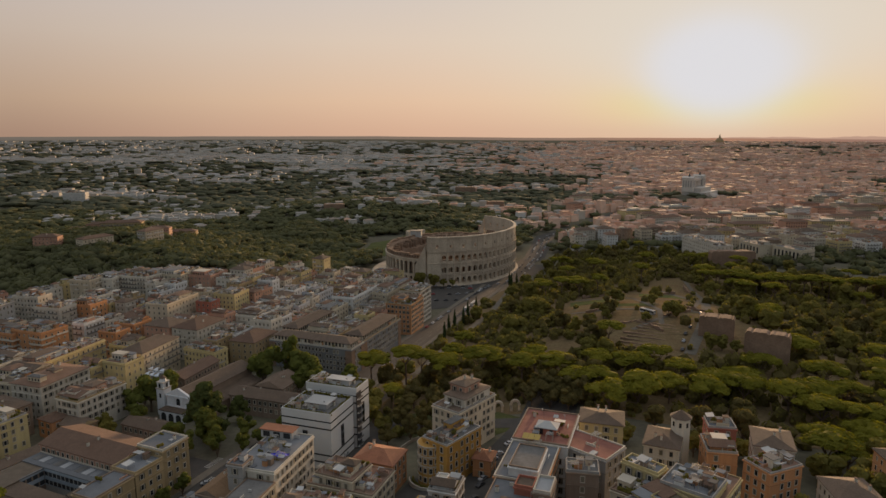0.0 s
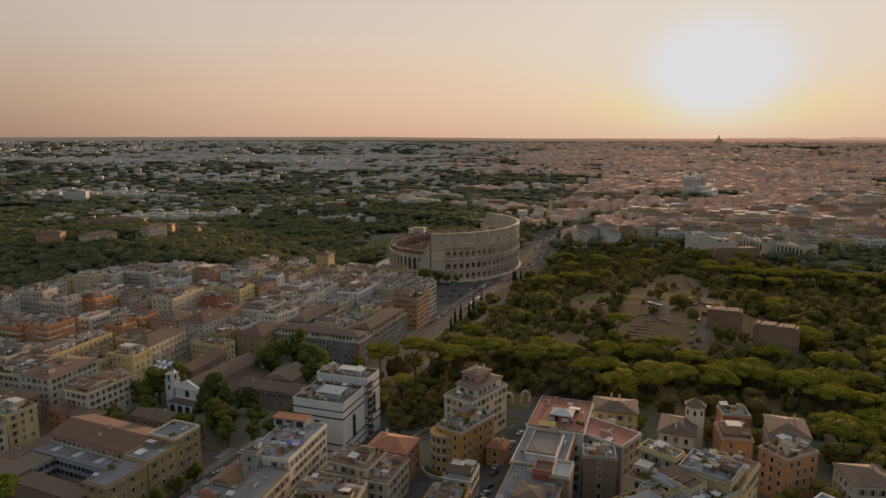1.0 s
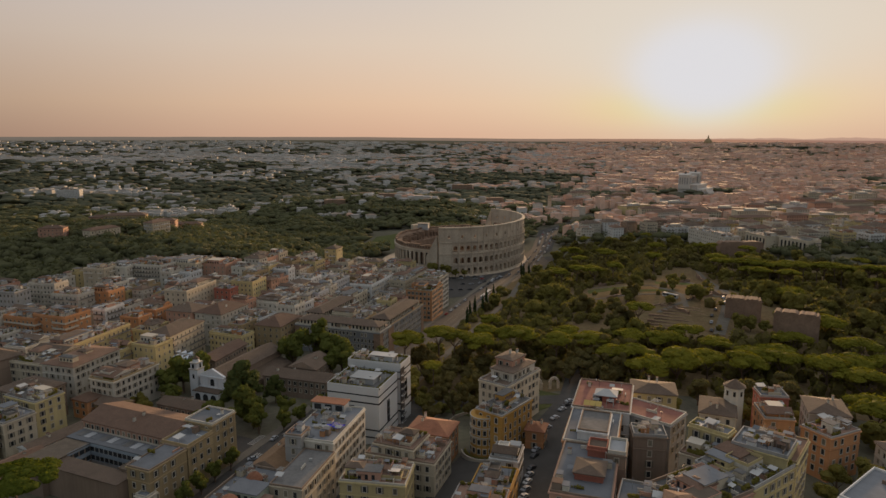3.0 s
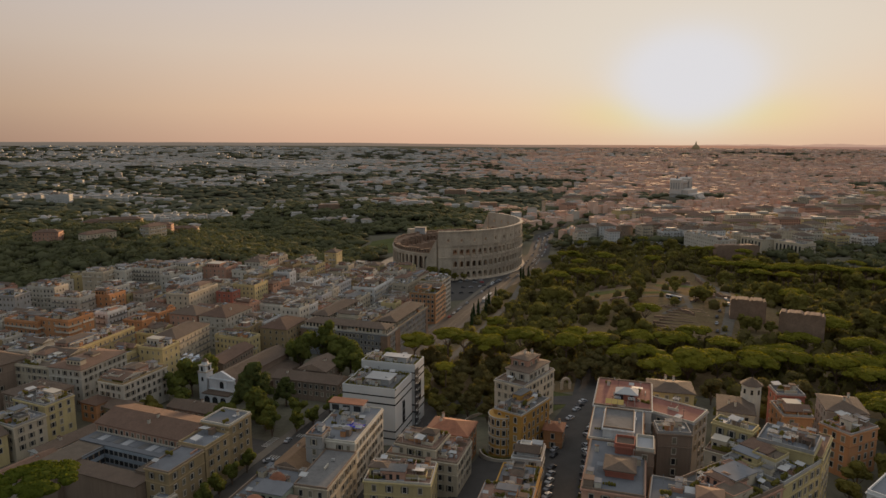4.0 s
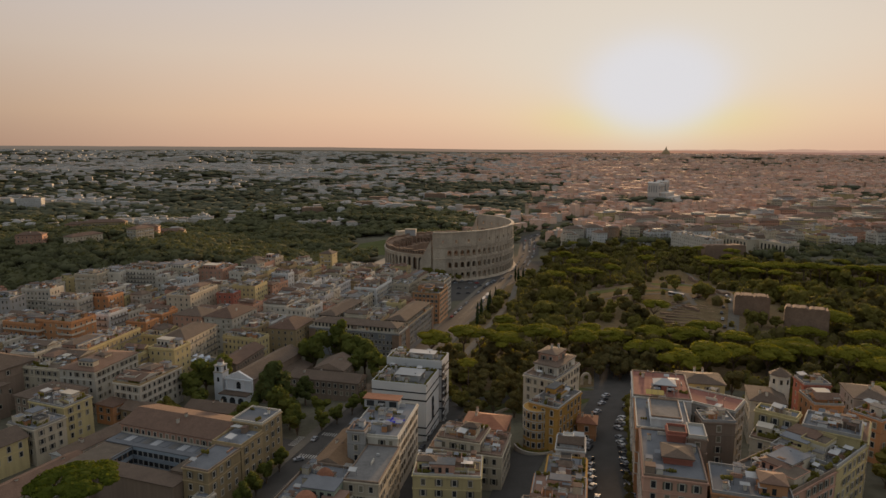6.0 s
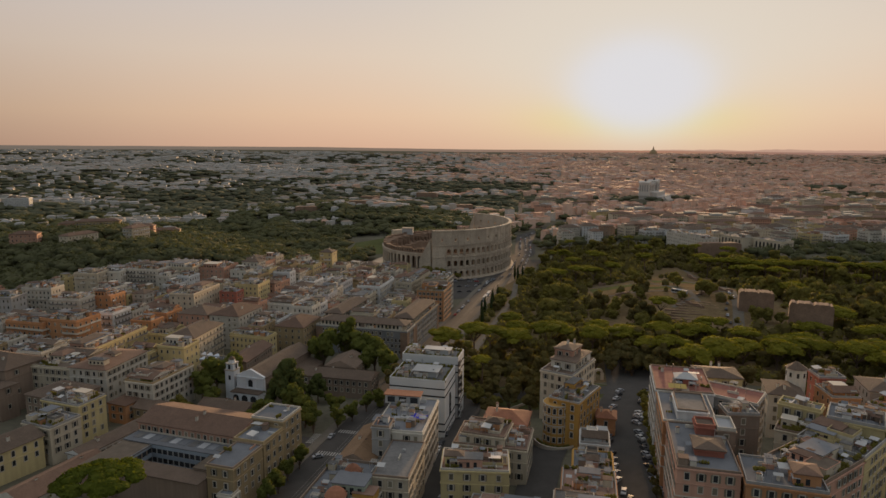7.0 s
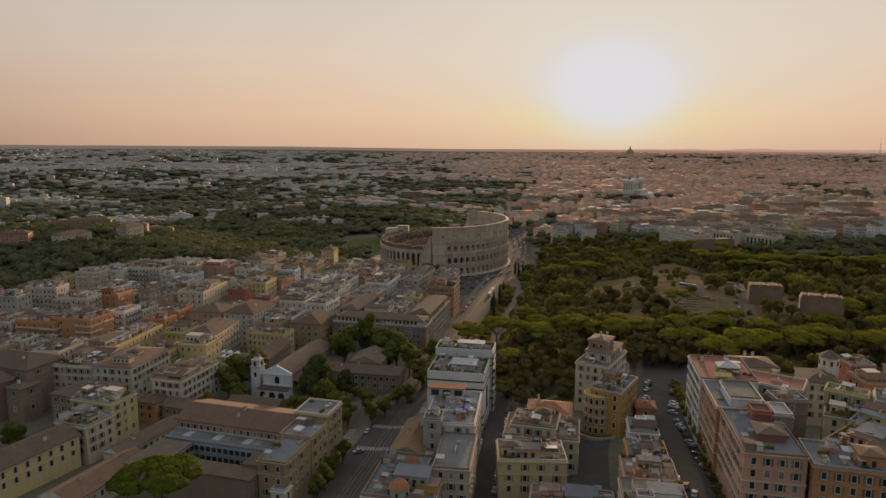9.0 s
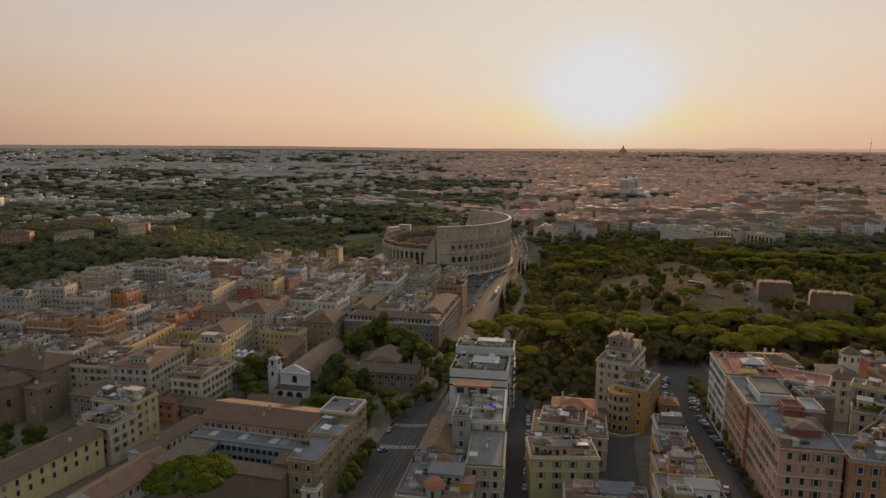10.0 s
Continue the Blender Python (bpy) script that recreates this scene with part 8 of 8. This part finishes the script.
def car_with_wheels(me):
    full = me.copy()
    bm = bmesh.new()
    bm.from_mesh(full)
    slot = len(full.materials)
    full.materials.append(DARK)
    for wx in (-1.3, 1.3):
        for wy in (-0.78, 0.78):
            r = bmesh.ops.create_cone(bm, cap_ends=True, segments=10, radius1=0.32, radius2=0.32, depth=0.2, matrix=pose(wx, wy, 0.32, 90, 0, 0))
            for f in {f for v in r["verts"] for f in v.link_faces}:
                f.material_index = slot
    bm.to_mesh(full)
    bm.free()
    return full


CARS = [(c, b, g, car_with_wheels(b)) for c, b, g in CARS]


def car(x, y, ang, rng):
    cname, body, glass, full = rng.choice(CARS[:4] * 2 + CARS[1:3] * 2 + CARS)
    ob = thing("car", pose(x, y, ground(x, y) + 0.36, 0, 0, ang), f"{cname} car parked at the kerb", "car", "parked cars")
    part("body", body if y < 225 else full, ob)
    part("glazing", glass, ob)
    for wx in (-1.3, 1.3) if y < 225 else ():
        for wy in (-0.78, 0.78):
            part("wheel", WHEEL, ob, m=pose(wx, wy, 0))


def cars():
    rng = random.Random(9)
    def line(pts, off, gap, turn=0, keep=0.85):
        for (ax, ay), (bx, by) in zip(pts, pts[1:]):
            d = math.hypot(bx - ax, by - ay)
            ux, uy = (bx - ax) / d, (by - ay) / d
            for i in range(int(d / gap)):
                if rng.random() < keep:
                    s = (i + 0.5) * gap
                    car(ax + ux * s + uy * off, ay + uy * s - ux * off, math.degrees(math.atan2(uy, ux)) + turn + rng.uniform(-6, 6), rng)
    side = [grid(47, -70), grid(47, -40), grid(45, 20), grid(43, 50)]
    line(side, 4.5, 5.6)
    line(side, -4.5, 5.6)
    up = [(10, 168), (10, 190), (24, 240), (46, 280)]
    line(up[:3], 5.5, 5.0, 28, 0.75)
    line(up, -6.0, 5.2, -28, 0.75)
    line(up[2:], 5.5, 3.6, 60)
    line([grid(0, 250), grid(0, 425)], -6.5, 6.5, keep=0.6)
    line([(80, 690), (112, 790), (150, 955)], 7, 9, keep=0.6)
    line([(84, 700), (112, 790), (150, 955), (200, 1026)], 1, 11, keep=0.7)
    line([(-30, 600), (20, 606), (52, 648)], 0, 8, keep=0.7)
    line([(-20, 575), (16, 580)], 0, 9, keep=0.6)
    line([(-26, 128), (-24, 190)], 4.6, 6.5, keep=0.4)
    line([(80, 690), (112, 790), (150, 955)], -6, 9, keep=0.6)
    line([(-40, 636), (30, 634), (70, 668)], 3, 7, keep=0.6)
    line([(-40, 636), (30, 634)], -8, 7, keep=0.5)
    for x, y, a in ((-96, 243, 20), (-92, 262, 70), (148, 385, 60), (143, 374, 60), (168, 412, 70), (155, 396, 62), (138, 362, 62), (174, 428, 70)):
        car(x, y, a, rng)


cars()


def bus(x, y, ang, label):
    ob = thing("bus", pose(x, y, ground(x, y) + 0.36, 0, 0, ang), label, "bus", "buses")
    me = Mesh()
    me.box(-5.6, 5.6, -1.25, 1.25, 0.4, 1.35, AWNING, True)
    me.box(-5.6, 5.6, -1.2, 1.2, 2.55, 3.05, AWNING, True)
    for x0 in (-5.6, -2.9, -0.1, 2.7, 5.4):
        me.box(x0, x0 + 0.2, -1.22, 1.22, 1.35, 2.55, AWNING)
    part("body", me, ob)
    me = Mesh()
    me.box(-5.5, 5.5, -1.19, 1.19, 1.3, 2.6, PANE)
    part("glazing", me, ob)
    for wx in (-3.6, 3.4):
        for wy in (-1.1, 1.1):
            part("wheel", WHEEL, ob, m=Matrix.Translation((wx, wy, 0)) @ Matrix.Diagonal((1.5, 1.2, 1.5, 1)))


bus(*grid(5.5, 318), 70.6, "white city bus driving on the tram street")
bus(*grid(5.5, 336), 70.6, "white city bus behind another on the street")
bus(139, 431, -55, "dark-windowed coach parked in the park clearing")


def crossing(u, v, n, along):
    """Painted stripes across the street."""
    me = Mesh()
    for i in range(n):
        c = (i - n / 2 + 0.5) * 1.1
        pts = []
        for a, b in ((-0.28, -1.6), (0.28, -1.6), (0.28, 1.6), (-0.28, 1.6)):
            x, y = grid(u + c + a, v + b) if along else grid(u + b, v + c + a)
            pts.append((x, y, ground(x, y) + 0.345))
        me.face(pts, PAINT)
    tagged(new("crossing", me.data("crossing")), "white striped pedestrian crossing on the asphalt", "road marking", kind="structure")


crossing(0, 2, 13, True)
crossing(0, 24, 13, True)
crossing(-14, 14, 9, False)
crossing(0, 120, 13, True)
